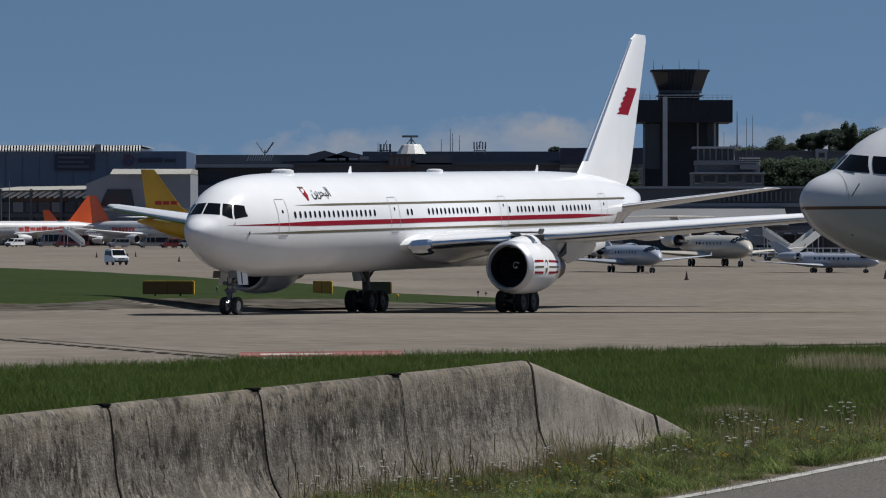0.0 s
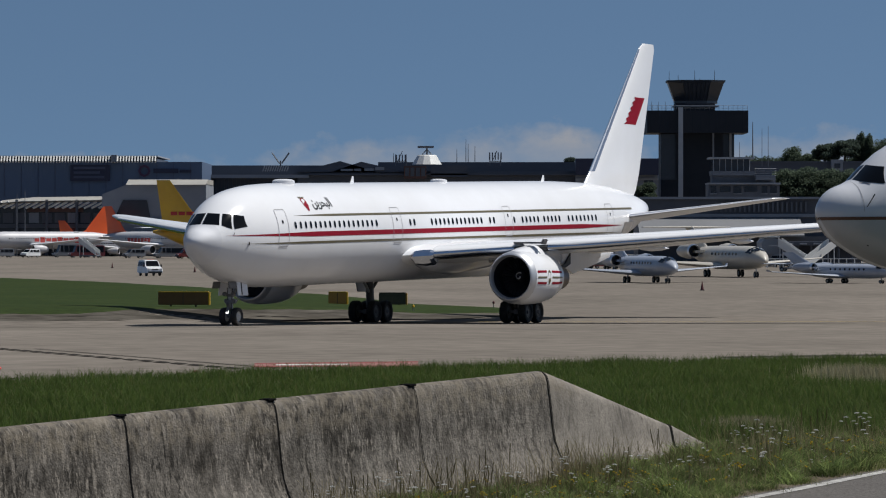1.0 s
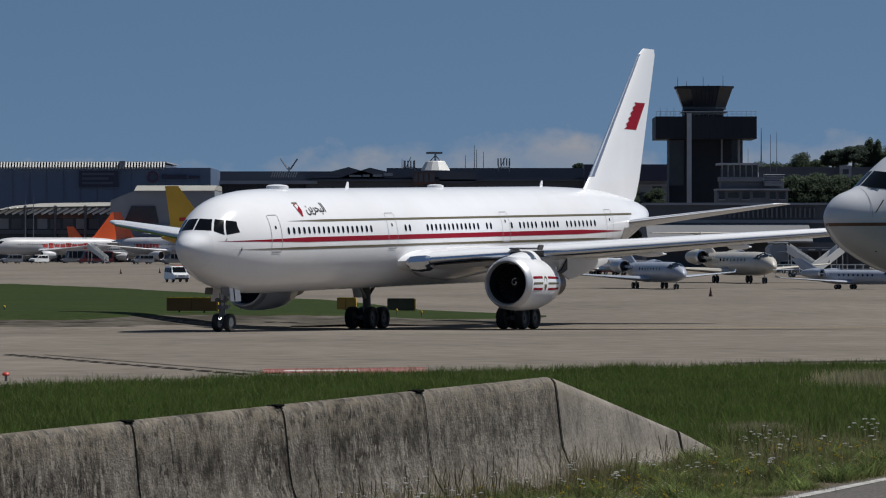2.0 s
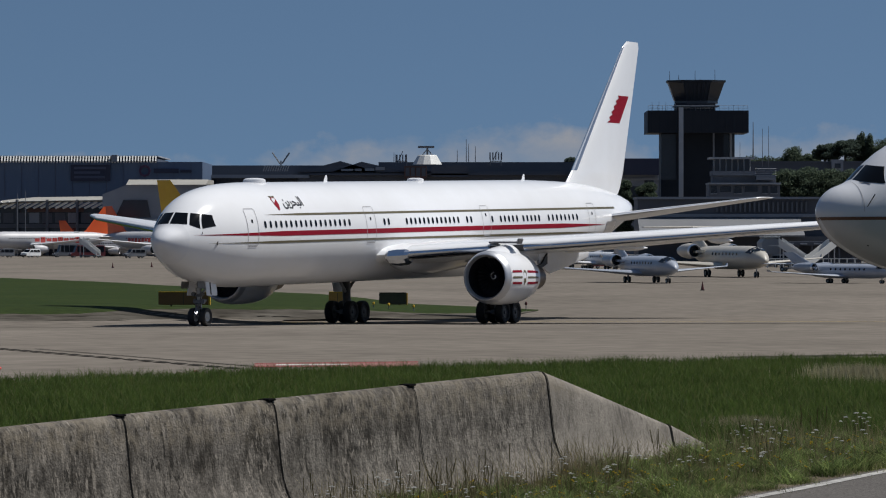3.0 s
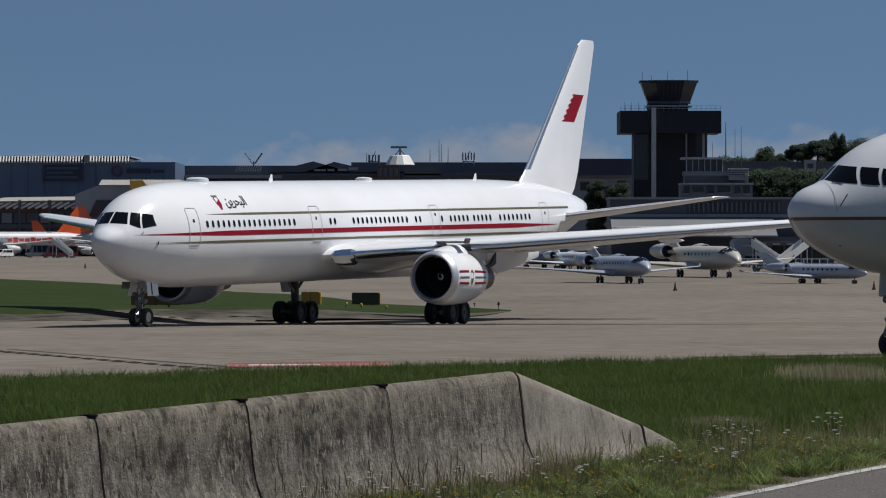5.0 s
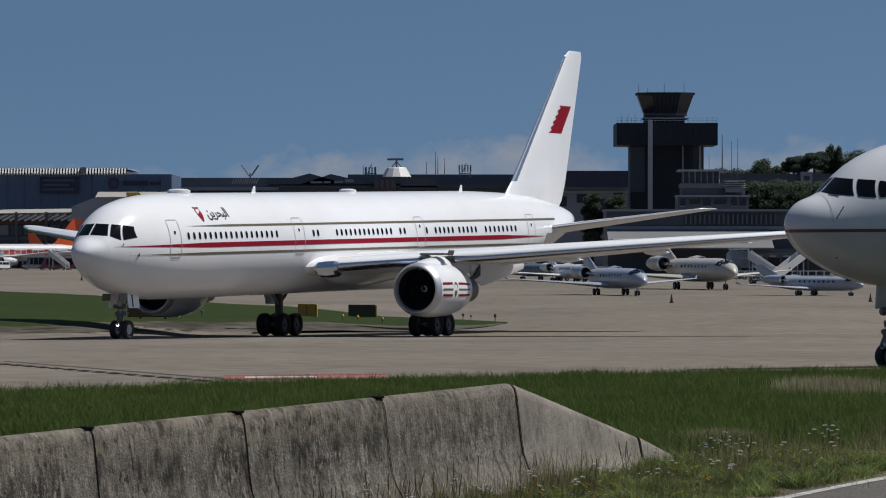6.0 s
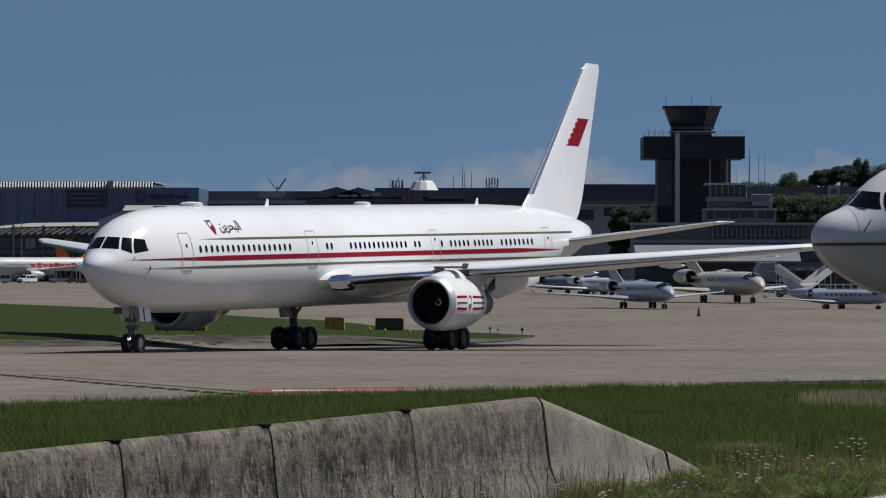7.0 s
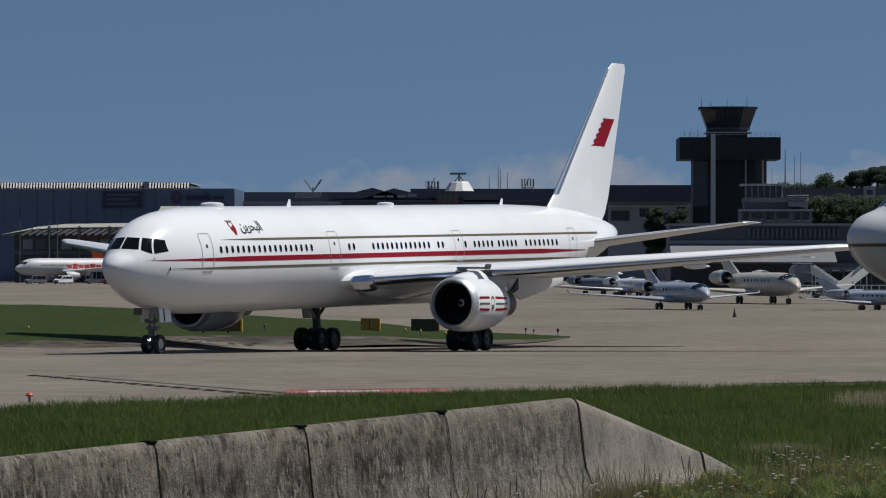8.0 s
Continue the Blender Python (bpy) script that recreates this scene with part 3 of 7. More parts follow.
def nose_gear(jet, y=0.0, r=0.465, top=2.2, forward=True, lens="lit"):
    leg = part("nose_gear", tube((0, y, r), (0, y - 0.1, top), 0.11, 0.13, 12), "gear_white", jet, "nose landing gear leg with two wheels")
    part("piston", tube((0, y, r), (0, y - 0.02, 1.05), 0.085, n=10), "chrome", leg)
    part("drag_brace", tube((0, y - 0.15, 1.45), (0, y + 1.2, top), 0.06, n=8), "gear_white", leg)
    part("steering_cuff", box((0, y - 0.05, 1.25), (0.62, 0.3, 0.24), bevel=0.05), "steel", leg)
    part("torque_link", box((0, y - 0.26, 0.88), (0.12, 0.26, 0.55), rx=-0.4, bevel=0.02), "steel", leg)
    lamp = part("taxi_light", spun([(-0.20, 0.10), (-0.16, 0.11), (-0.05, 0.05)], 14, "y", (0.0, y - 0.22, 0.70), True), "chrome", leg, "small round taxi light")
    part("lens", spun([(-0.215, 0.001), (-0.21, 0.06), (-0.20, 0.085)], 14, "y", (0.0, y - 0.22, 0.70)), lens, lamp, "round lamp lens")
    for sx in (-1, 1):
        part("steering_actuator", tube((sx * 0.20, y - 0.22, 1.30), (sx * 0.20, y + 0.25, 1.30), 0.075, n=8), "gear_dark", leg)
        part("landing_light", spun([(-0.10, 0.10), (0.0, 0.12), (0.16, 0.07)], 12, "y", (sx * 0.24, y - 0.22, 1.62), True), "gear_dark", leg)
        part("hydraulic_line", tube((sx * 0.10, y - 0.16, 0.75), (sx * 0.15, y - 0.14, 1.95), 0.022, n=6), "black", leg)
    part("lower_scissor", box((0, y - 0.30, 0.98), (0.16, 0.12, 0.34), rx=0.5, bevel=0.02), "gear_dark", leg)
    part("tow_fitting", box((0, y - 0.16, 0.52), (0.20, 0.22, 0.14), bevel=0.03), "steel", leg)
    part("brace_collar", box((0, y - 0.06, 1.55), (0.34, 0.34, 0.14), bevel=0.03), "gear_dark", leg)
    for s in (-1, 1):
        wheel(leg, (s * 0.33, y, r), r, 0.33)
        part("gear_door", box((s * 0.52, y + 0.25, top - 0.30), (0.05, 1.15, 0.72), ry=-s * 0.12, bevel=0.02), "white", leg, "white nose bay door")
        part("door_hinge", box((s * 0.56, y + 0.10, top - 0.28), (0.04, 0.05, 0.66), ry=-s * 0.12), "dark", leg, smooth=0)
        if forward:
            part("forward_door", box((s * 0.46, y - 0.75, top - 0.12), (0.05, 0.8, 0.36), ry=-s * 0.12, bevel=0.02), "gear_dark", leg, "open forward bay door")
    part("axle", tube((-0.4, y, r), (0.4, y, r), 0.06, n=8), "steel", leg)
    return leg


def plane_skin(jet, body):
    return part("fuselage", body.mesh(), "white", jet, "glossy white tapering fuselage")


def cabin_window(jet, body, first, y, side, z):
    """Rounded cabin window; the first one makes the mesh."""
    d = y - body.tip
    p = body.skin(d, z, 0.006, side)
    q = body.skin(d, z + 0.1, 0.006, side)
    lean = math.atan2(p.x - q.x, 0.1)
    if first is None:
        bm = bmesh.new()
        o = [bm.verts.new((0.0, 0.126 * math.copysign(abs(math.cos(a)) ** 0.75, math.cos(a)), 0.187 * math.copysign(abs(math.sin(a)) ** 0.75, math.sin(a)))) for a in (2 * math.pi * k / 16 for k in range(16))]
        i = [bm.verts.new((0.012, v.co.y * 0.82, v.co.z * 0.86)) for v in o]
        for k in range(16):
            bm.faces.new((o[k], o[(k + 1) % 16], i[(k + 1) % 16], i[k]))
        bm.faces.new(i)
        ob = part("cabin_window", bm, "glass", jet, "dark oval cabin window", smooth=0)
    else:
        ob = again(first, Matrix())
    ob.matrix_basis = Matrix.Translation(p) @ Matrix.Rotation(-side * abs(lean) if side > 0 else abs(lean), 4, "Y") @ (Matrix() if side > 0 else Matrix.Rotation(math.pi, 4, "Z"))
    return ob


def door(jet, body, y0, y1, z0, z1, side):
    """The outline of a passenger door, with its handle."""
    w = 0.035
    frame_part = None
    bm = bmesh.new()
    d0, d1 = y0 - body.tip, y1 - body.tip
    for a, b, lo, hi in ((d0, d0 + w, z0 + 0.1, z1 - 0.1), (d1 - w, d1, z0 + 0.1, z1 - 0.1), (d0 + 0.1, d1 - 0.1, z1 - w, z1), (d0 + 0.1, d1 - 0.1, z0, z0 + w),):
        n = 10
        g = []
        for i in range(n + 1):
            t = i / n
            if hi - lo > b - a:
                g.append([bm.verts.new(body.skin(q, lo + (hi - lo) * t, 0.016, side)) for q in (a, b)])
            else:
                g.append([bm.verts.new(body.skin(a + (b - a) * t, q, 0.016, side)) for q in (lo, hi)])
        for p, q in zip(g, g[1:]):
            bm.faces.new((p[0], p[1], q[1], q[0]))
    for (da, za), (db, zb) in (((d0, z1 - 0.1), (d0 + 0.1, z1)), ((d1, z1 - 0.1), (d1 - 0.1, z1)), ((d0, z0 + 0.1), (d0 + 0.1, z0)), ((d1, z0 + 0.1), (d1 - 0.1, z0))):
        sx = w if da == d0 else -w
        sz = w if zb == z0 else -w
        bm.faces.new([bm.verts.new(body.skin(*q, 0.016, side)) for q in ((da, za), (db, zb), (db, zb + sz), (da + sx, za))])
    frame_part = part("door", bm, "outline", jet, "flush passenger door outline", smooth=0)
    c = (d0 + d1) / 2
    part("door_window", body.strip(lambda d: (z0 + z1) / 2 + 0.22, lambda d: (z0 + z1) / 2 + 0.38, c - 0.07, c + 0.07, 0.016, 2, side), "glass", frame_part)
    part("sill", body.strip(lambda d: z0 - 0.045, lambda d: z0 - 0.005, d0 + 0.10, d1 - 0.10, 0.02, 4, side), "outline", frame_part)
    return frame_part


def lifting(sections, vertical=False, n=14):
    rings = [foil(x, y, z, c, t, n, vertical) for x, y, z, c, t in sections]
    return loft(rings)


def head_of_state_jet():
    jet = thing("airliner", pose(0, 0, 0), "large white twin-engined jet with red and gold stripes, taxiing", "airplane")
    #        d     top    bottom  half  mid
    table = [(0.0, -0.25, -0.25, 0.0, -0.25), (0.12, 0.00, -0.52, 0.34, -0.25), (0.4, 0.24, -0.83, 0.60, -0.24), (1.0, 0.56, -1.25, 0.97, -0.20),
             (1.3, 0.84, -1.42, 1.12, -0.18), (1.7, 1.20, -1.61, 1.31, -0.15), (2.2, 1.56, -1.82, 1.53, -0.12), (3.0, 2.00, -2.12, 1.83, -0.08), (4.0, 2.30, -2.36, 2.10, -0.05),
             (5.2, 2.50, -2.55, 2.32, 0.0), (7.0, 2.65, -2.67, 2.47, 0.0), (9.0, 2.70, -2.70, 2.515, 0.0), (38.0, 2.70, -2.70, 2.515, 0.0), (43.0, 2.70, -2.58, 2.49, 0.0),
             (48.0, 2.62, -2.05, 2.36, 0.15), (52.0, 2.42, -1.35, 2.06, 0.4), (55.5, 2.02, -0.45, 1.50, 0.7), (57.8, 1.62, 0.25, 0.95, 0.9), (58.8, 1.32, 0.62, 0.50, 0.95), (59.1, 1.15, 0.80, 0.22, 0.97)]
    body = Body(table, -4.4, 4.70, 0.0226, 59.1)
    plane_skin(jet, body)
    rings = []
    for i in range(15):
        d = 0.004 + 1.25 * (i / 14) ** 2
        u = math.sqrt(d)
        t, b, w, c = body.top(u), body.bot(u), body.half(u), body.mid(u)
        rings.append([body.place(d, 1.006 * w * math.sin(a), c + 1.006 * math.cos(a) * (t - c if math.cos(a) > 0 else c - b)) - Vector((0, 0.006, 0)) for a in (2 * math.pi * k / 56 for k in range(56))])
    part("radome", loft(rings), "radome", jet, "matt pale grey radome at the nose tip")
    # cockpit panes, starboard ones mirrored
    for side in (1, -1):
        for c in (((0.04, 0.64), (0.86, 0.60), (0.66, 1.17), (0.04, 1.21)), ((0.95, 0.58), (1.34, 0.38), (1.11, 1.12), (0.76, 1.17)), ((1.40, 0.38), (1.72, 0.50), (1.50, 1.04), (1.17, 1.12))):
            part("cockpit_window", body.pane(c, side=side), "glass", jet, "dark cockpit pane")
    # stripes along both flanks
    for side in (1, -1):
        grow = lambda d, full, a, b: full * min(1.0, max(0.02, (d - a) / (b - a)))
        part("red_stripe", body.strip(lambda d: 0.05 - grow(d, 0.125, 1.4, 9) * min(1, max(0.02, (51.2 - d) / 7)), lambda d: 0.05 + grow(d, 0.125, 1.4, 9) * min(1, max(0.02, (51.2 - d) / 7)), 1.5, 51.1, side=side, n=130), "red", jet, "deep red stripe tapering at both ends")
        part("gold_stripe", body.strip(lambda d: 1.02 - grow(d, 0.055, 7, 11), lambda d: 1.02 + grow(d, 0.055, 7, 11), 7.0, 53, side=side, n=90), "gold", jet, "thin dull gold line over the windows")
        part("gold_stripe", body.strip(lambda d: -0.38 - grow(d, 0.06, 2.2, 8) * min(1, max(0.02, (51 - d) / 6)), lambda d: -0.38 + grow(d, 0.06, 2.2, 8) * min(1, max(0.02, (51 - d) / 6)), 2.3, 50.8, side=side, n=100), "gold", jet, "thin dull gold line under the windows")
        first = None
        for y0, y1, n in ((2.58, 12.14, 18), (16.35, 16.87, 2), (19.1, 25.63, 13), (26.79, 27.32, 2), (30.11, 30.11, 1), (31.25, 33.44, 5), (34.31, 36.49, 5), (37.84, 42.0, 8)):
            for k in range(n):
                first_or_new = cabin_window(jet, body, first, y0 + (y1 - y0) * k / max(1, n - 1), side, 0.53)
                first = first or first_or_new
        for y0, y1, z0, z1 in ((0.85, 1.85, -0.54, 1.36), (14.15, 15.3, -0.54, 1.36), (28.8, 29.85, -0.35, 1.30), (43.85, 44.95, -0.50, 1.33)):
            door(jet, body, y0, y1, z0, z1, side)
    # wings
    for s in (1, -1):
        flex = 0.084 if s > 0 else 0.112
        zr = lambda x: 3.78 + (x - 3.35) * flex
        le = [(1.2, 15.0, 10.8, 1.30), (3.1, 16.6, 10.4, 1.18), (8.6, 20.6, 8.0, 0.96), (16.0, 25.8, 5.4, 0.72), (23.6, 31.1, 3.0, 0.42), (24.9, 33.0, 2.1, 0.22), (25.96, 35.4, 0.9, 0.06)]
        wing = part("wing", lifting([(s * x, y, zr(x), c, t) for x, y, c, t in le]), "wing_grey", jet, "long swept wing, pale grey with a bare metal leading edge")
        # polished slats in two runs, with a dark cut-out over the engine pylon
        def edge_at(x):
            xs, ys, cs, ts = zip(*le)
            return float(np.interp(x, xs, ys)), float(np.interp(x, xs, ts))

        def slat_ring(x, grow=1.0, drop=0.0):
            yy, t = edge_at(x)
            drop += 0.10 * t * min(1, max(0, (x - 6) / 4))
            k = grow * (0.35 + 0.65 * t / 1.2)
            return [(s * x, yy + dy * k, zr(x) - drop + dz * t * grow) for dy, dz in ((0.0, 0.12), (-0.07, 0.06), (-0.11, -0.02), (-0.08, -0.11), (0.03, -0.19), (0.26, -0.235), (0.36, -0.15), (0.30, 0.05))]
        for xa, xb, mtl, lab in ((3.0, 7.2, "slat_metal", "polished metal slat"), (7.2, 8.7, "dark", "dark slat cut-out over the pylon"), (8.7, 23.4, "slat_metal", "polished metal slat")):
            stations = [xa + (xb - xa) * i / 8 for i in range(9)]
            part("slat", loft([slat_ring(x, 1.0 if mtl != "dark" else 0.985) for x in stations]), mtl, wing, lab)
        part("slat_end", loft([slat_ring(x, g, 0.06) for x, g in ((2.62, 1.0), (2.74, 1.75), (3.05, 2.05), (3.45, 2.0), (3.62, 1.55))]), "slat_metal", wing, "faceted metal end piece of the slat", smooth=0)
        # the slat top's bright sky reflection, put in as a white band
        upper = []
        for x in [3.5 + 19.9 * i / 16 for i in range(17)]:
            yy, t = edge_at(x)
            k = 0.35 + 0.65 * t / 1.2
            upper.append([(s * x, yy + dy * k, zr(x) + dz * t) for dy, dz in ((0.75, 0.375), (0.40, 0.31), (0.14, 0.22), (0.0, 0.135), (-0.06, 0.075)) + (((-0.105, 0.0), (-0.10, -0.05)) if x > 8.7 else ((-0.06, 0.074), (-0.06, 0.073)))])
        part("slat_skin", loft(upper, False, closed=False), "white", wing, "white upper slat skin standing for the metal's bright reflection")
        gap = []
        for x in [3.3 + 20 * i / 12 for i in range(13)]:
            yy, t = edge_at(x)
            gap.append([(s * x, yy + dy, zr(x) + dz * t) for dy, dz in ((0.24, -0.245), (0.60, -0.285))])
        part("slat_gap", loft(gap, False, closed=False), "black", wing, "dark gap behind the slat")
        # separate lower skin, its paleness standing for sunlight bounced from the ground
        under = []
        for x, y, c, t in le[1:6]:
            pts = foil(s * x, y, zr(x), c, t, 14)
            under.append([(px, py, pz - 0.012) for px, py, pz in pts[17:28]])
        part("lower_skin", loft(under, False, closed=False), "cream", wing, "pale lower wing skin, ground bounce in its colour")
        part("root_fairing", loft([[(s * (xo + r * math.cos(a)), y, z + rz * math.sin(a)) for a in (2 * math.pi * k / 16 for k in range(16))] for y, xo, z, r, rz in ((16.9, 2.0, 3.5, 0.05, 0.05), (17.8, 2.1, 3.4, 0.25, 0.18), (19.2, 2.2, 3.4, 0.75, 0.55), (22, 2.2, 3.6, 1.1, 0.95), (27, 2.1, 3.9, 1.0, 0.8), (31, 1.9, 4.1, 0.2, 0.2))]), "white", wing)
        part("flap", lifting([(s * x, y, zr(x) - dz, c, t) for x, y, c, t, dz in ((3.0, 25.4, 2.5, 0.30, 0.35), (8.4, 27.0, 2.1, 0.26, 0.25), (16.5, 30.0, 1.5, 0.18, 0.15))]), "cream", wing, "trailing edge flap, lowered slightly")
        for x, yy, ln in ((5.6, 23.6, 5.4), (11.6, 26.4, 4.4), (16.2, 28.4, 3.6)):
            c = (s * x, yy, zr(x) - 0.32)
            part("flap_track_fairing", spun([(0, 0.02), (0.4, 0.12), (ln * 0.4, 0.19), (ln * 0.75, 0.14), (ln, 0.02)], 14, "y", c), "cream", wing)
        nacelle(jet, (s * 7.92, 17.35, 2.51), s)
        main_gear(jet, s * 4.65, 26.2, s)
        # tailplane
        zs = lambda x: 6.08 + (x - 1.2) * 0.156
        st = part("tailplane", lifting([(s * x, y, zs(x), c, t) for x, y, c, t in ((0.4, 46.6, 6.4, 0.52), (1.2, 47.2, 6.0, 0.48), (9.0, 53.4, 2.2, 0.16), (9.31, 54.2, 1.3, 0.06))]), "wing_grey", jet, "swept tailplane")
        part("root_plate", body.strip(lambda d: -0.75 + 0.12 * (d - 51), lambda d: 0.22, 51.3, 53.2, 0.02, 10, s, across=8), "chrome", st, "bare metal plate round the tailplane root")
        part("leading_edge", loft([[(px, py - 0.01, zs(x) + (pz - zs(x)) * 1.03) for px, py, pz in foil(s * x, y, zs(x), c, t, 14)[12:17]] for x, y, c, t in ((1.2, 47.2, 6.0, 0.48), (9.0, 53.4, 2.2, 0.16))], False, closed=False), "chrome", st)
    fin = part("fin", lifting([(0, y, z, c, t) for y, z, c, t in ((43.0, 7.4, 10.2, 0.3), (45.4, 7.9, 8.3, 0.62), (46.6, 8.9, 7.6, 0.62), (54.1, 16.5, 2.5, 0.22), (54.75, 16.85, 1.75, 0.14))], True), "white", jet, "tall swept white fin with a red flag")
    part("leading_edge", loft([[(px * 1.03, py - 0.012, z) for px, py, pz in foil(0, y, z, c, t, 14, True)[12:17]] for y, z, c, t in ((46.6, 8.9, 7.6, 0.62), (54.1, 16.5, 2.5, 0.22))], False, closed=False), "slat_metal", fin, "polished metal leading edge")
    # flag: serrated edge towards the nose
    for s in (1, -1):
        bm = bmesh.new()
        def fin_x(y, z):
            le = 46.6 + (z - 8.9) * (54.1 - 46.6) / 7.6
            c = 7.6 + (z - 8.9) * (2.5 - 7.6) / 7.6
            t = 0.62 + (z - 8.9) * (0.22 - 0.62) / 7.6
            u = min(1, max(0.01, (y - le) / c))
            return 5.2 * t * (0.2969 * math.sqrt(u) - 0.126 * u - 0.3516 * u * u + 0.2843 * u ** 3 - 0.1015 * u ** 4) + 0.02
        z0, z1 = 11.85, 13.52
        teeth = 5
        for k in range(teeth * 2):
            za, zb = z0 + (z1 - z0) * k / (teeth * 2), z0 + (z1 - z0) * (k + 1) / (teeth * 2)
            ya, yb = (51.25 + (z - z0) * 1.05 + (0.34 if j % 2 else 0.0) for z, j in ((za, k), (zb, k + 1)))
            ea, eb = (53.30 + (z - z0) * 0.95 for z in (za, zb))
            vs = [bm.verts.new((s * fin_x(y, z), y, z)) for y, z in ((ya, za), (ea, za), (eb, zb), (yb, zb))]
            bm.faces.new(vs)
        part("flag", bm, "red", fin, "red flag with a toothed edge", smooth=0)
    # things on the crown
    top = lambda d: body.place(d, 0, body.top(math.sqrt(d)))
    p = top(10.4)
    part("antenna_fairing", spun([(-0.1, 0.60), (0.13, 0.58), (0.19, 0.46), (0.215, 0.2), (0.22, 0.01)], 24, "z", p, True), "white_old", jet, "round pale antenna fairing")
    p = top(29.7)
    part("antenna_fairing", spun([(-0.1, 0.48), (0.10, 0.46), (0.16, 0.3), (0.17, 0.01)], 24, "z", p, True), "white", jet, "low round antenna fairing")
    for d in (18.35, 43.8):
        p = top(d)
        part("blade_antenna", lifting([(0, p.y, p.z - 0.05, 0.5, 0.05), (0, p.y + 0.26, p.z + 0.35, 0.2, 0.03)], True, 6), "white", jet, "swept blade antenna")
    # country name in Arabic and a crest on the forward flank
    def flank_patch(outline, lift, side):
        """A patch that follows the curve of the flank, in rings round its middle."""
        bm = bmesh.new()
        cx, cz = (sum(p[i] for p in outline) / len(outline) for i in (0, 1))
        rings = [[bm.verts.new(body.skin(8.86 + (cx + (x - cx) * f) * 1.05, 1.69 + (cz + (z - cz) * f) * 1.08, lift, side)) for x, z in outline] for f in (0.25, 0.5, 0.75, 1.0)]
        bm.faces.new(rings[0])
        for r, q in zip(rings, rings[1:]):
            for i in range(len(outline)):
                j = (i + 1) % len(outline)
                bm.faces.new((r[i], r[j], q[j], q[i]))
        return bm

    for s in (1, -1):
        cu = bpy.data.curves.new("lettering", "FONT")
        cu.offset = 0.014
        cu.body, cu.size = "\uFEE6\uFEF3\uFEAE\uFEA4\uFE92\uFEDF\uFE8D", 0.62
        ob = new("lettering_curve", cu)
        bpy.context.view_layer.update()
        src = ob.to_mesh()
        xs = [v.co.x for v in src.vertices]
        lo, wide = min(xs), max(xs) - min(xs)
        bm = bmesh.new()
        bm.from_mesh(src)
        bmesh.ops.subdivide_edges(bm, edges=[e for e in bm.edges if e.calc_length() > 0.12], cuts=2)
        for v in bm.verts:
            u = (v.co.x - lo) / wide
            d = 9.6 + u * 2.3 if s > 0 else 11.9 - u * 2.3
            v.co = body.skin(d, 1.46 + v.co.y * 1.05, 0.012, s)
        ob.to_mesh_clear()
        bpy.data.objects.remove(ob)
        part("lettering", bm, "black", jet, "black Arabic country name", smooth=0)
        shield = ((-0.27, 0.12), (-0.12, 0.20), (0.12, 0.20), (0.26, 0.10), (0.27, -0.14), (0.14, -0.40), (0.0, -0.42), (-0.20, -0.16))
        crest_part = part("crest", flank_patch(shield, 0.013, s), "red", jet, "small red and white crest", smooth=0)
        part("crest_field", flank_patch(((-0.20, 0.10), (-0.06, 0.16), (0.10, 0.15), (0.15, 0.06), (-0.04, -0.02), (-0.15, -0.08)), 0.02, s), "white_old", crest_part, smooth=0)
        bm = bmesh.new()
        for dx in (-0.3, -0.1, 0.12, 0.3):
            bm.faces.new([bm.verts.new(body.skin(8.86 + (dx + a) * 0.8, 1.93 + b * 0.8, 0.014, s)) for a, b in ((-0.07, -0.04), (0.07, -0.06), (0.09, 0.04), (-0.05, 0.07))])
        part("crest_plume", bm, "gold", crest_part, smooth=0)
    p = body.skin(2.95, -0.45, 0.0)
    part("pitot_probe", tube(p, p + Vector((0.05, -0.06, 0.16)), 0.028, n=6), "black", jet)
    part("nose_probe", tube(body.skin(2.0, 0.12), body.skin(2.0, 0.12) + Vector((0.02, -0.03, 0.09)), 0.016, n=6), "black", jet)
    nose_gear(jet)
    return jet, body


jet, jet_body = head_of_state_jet()


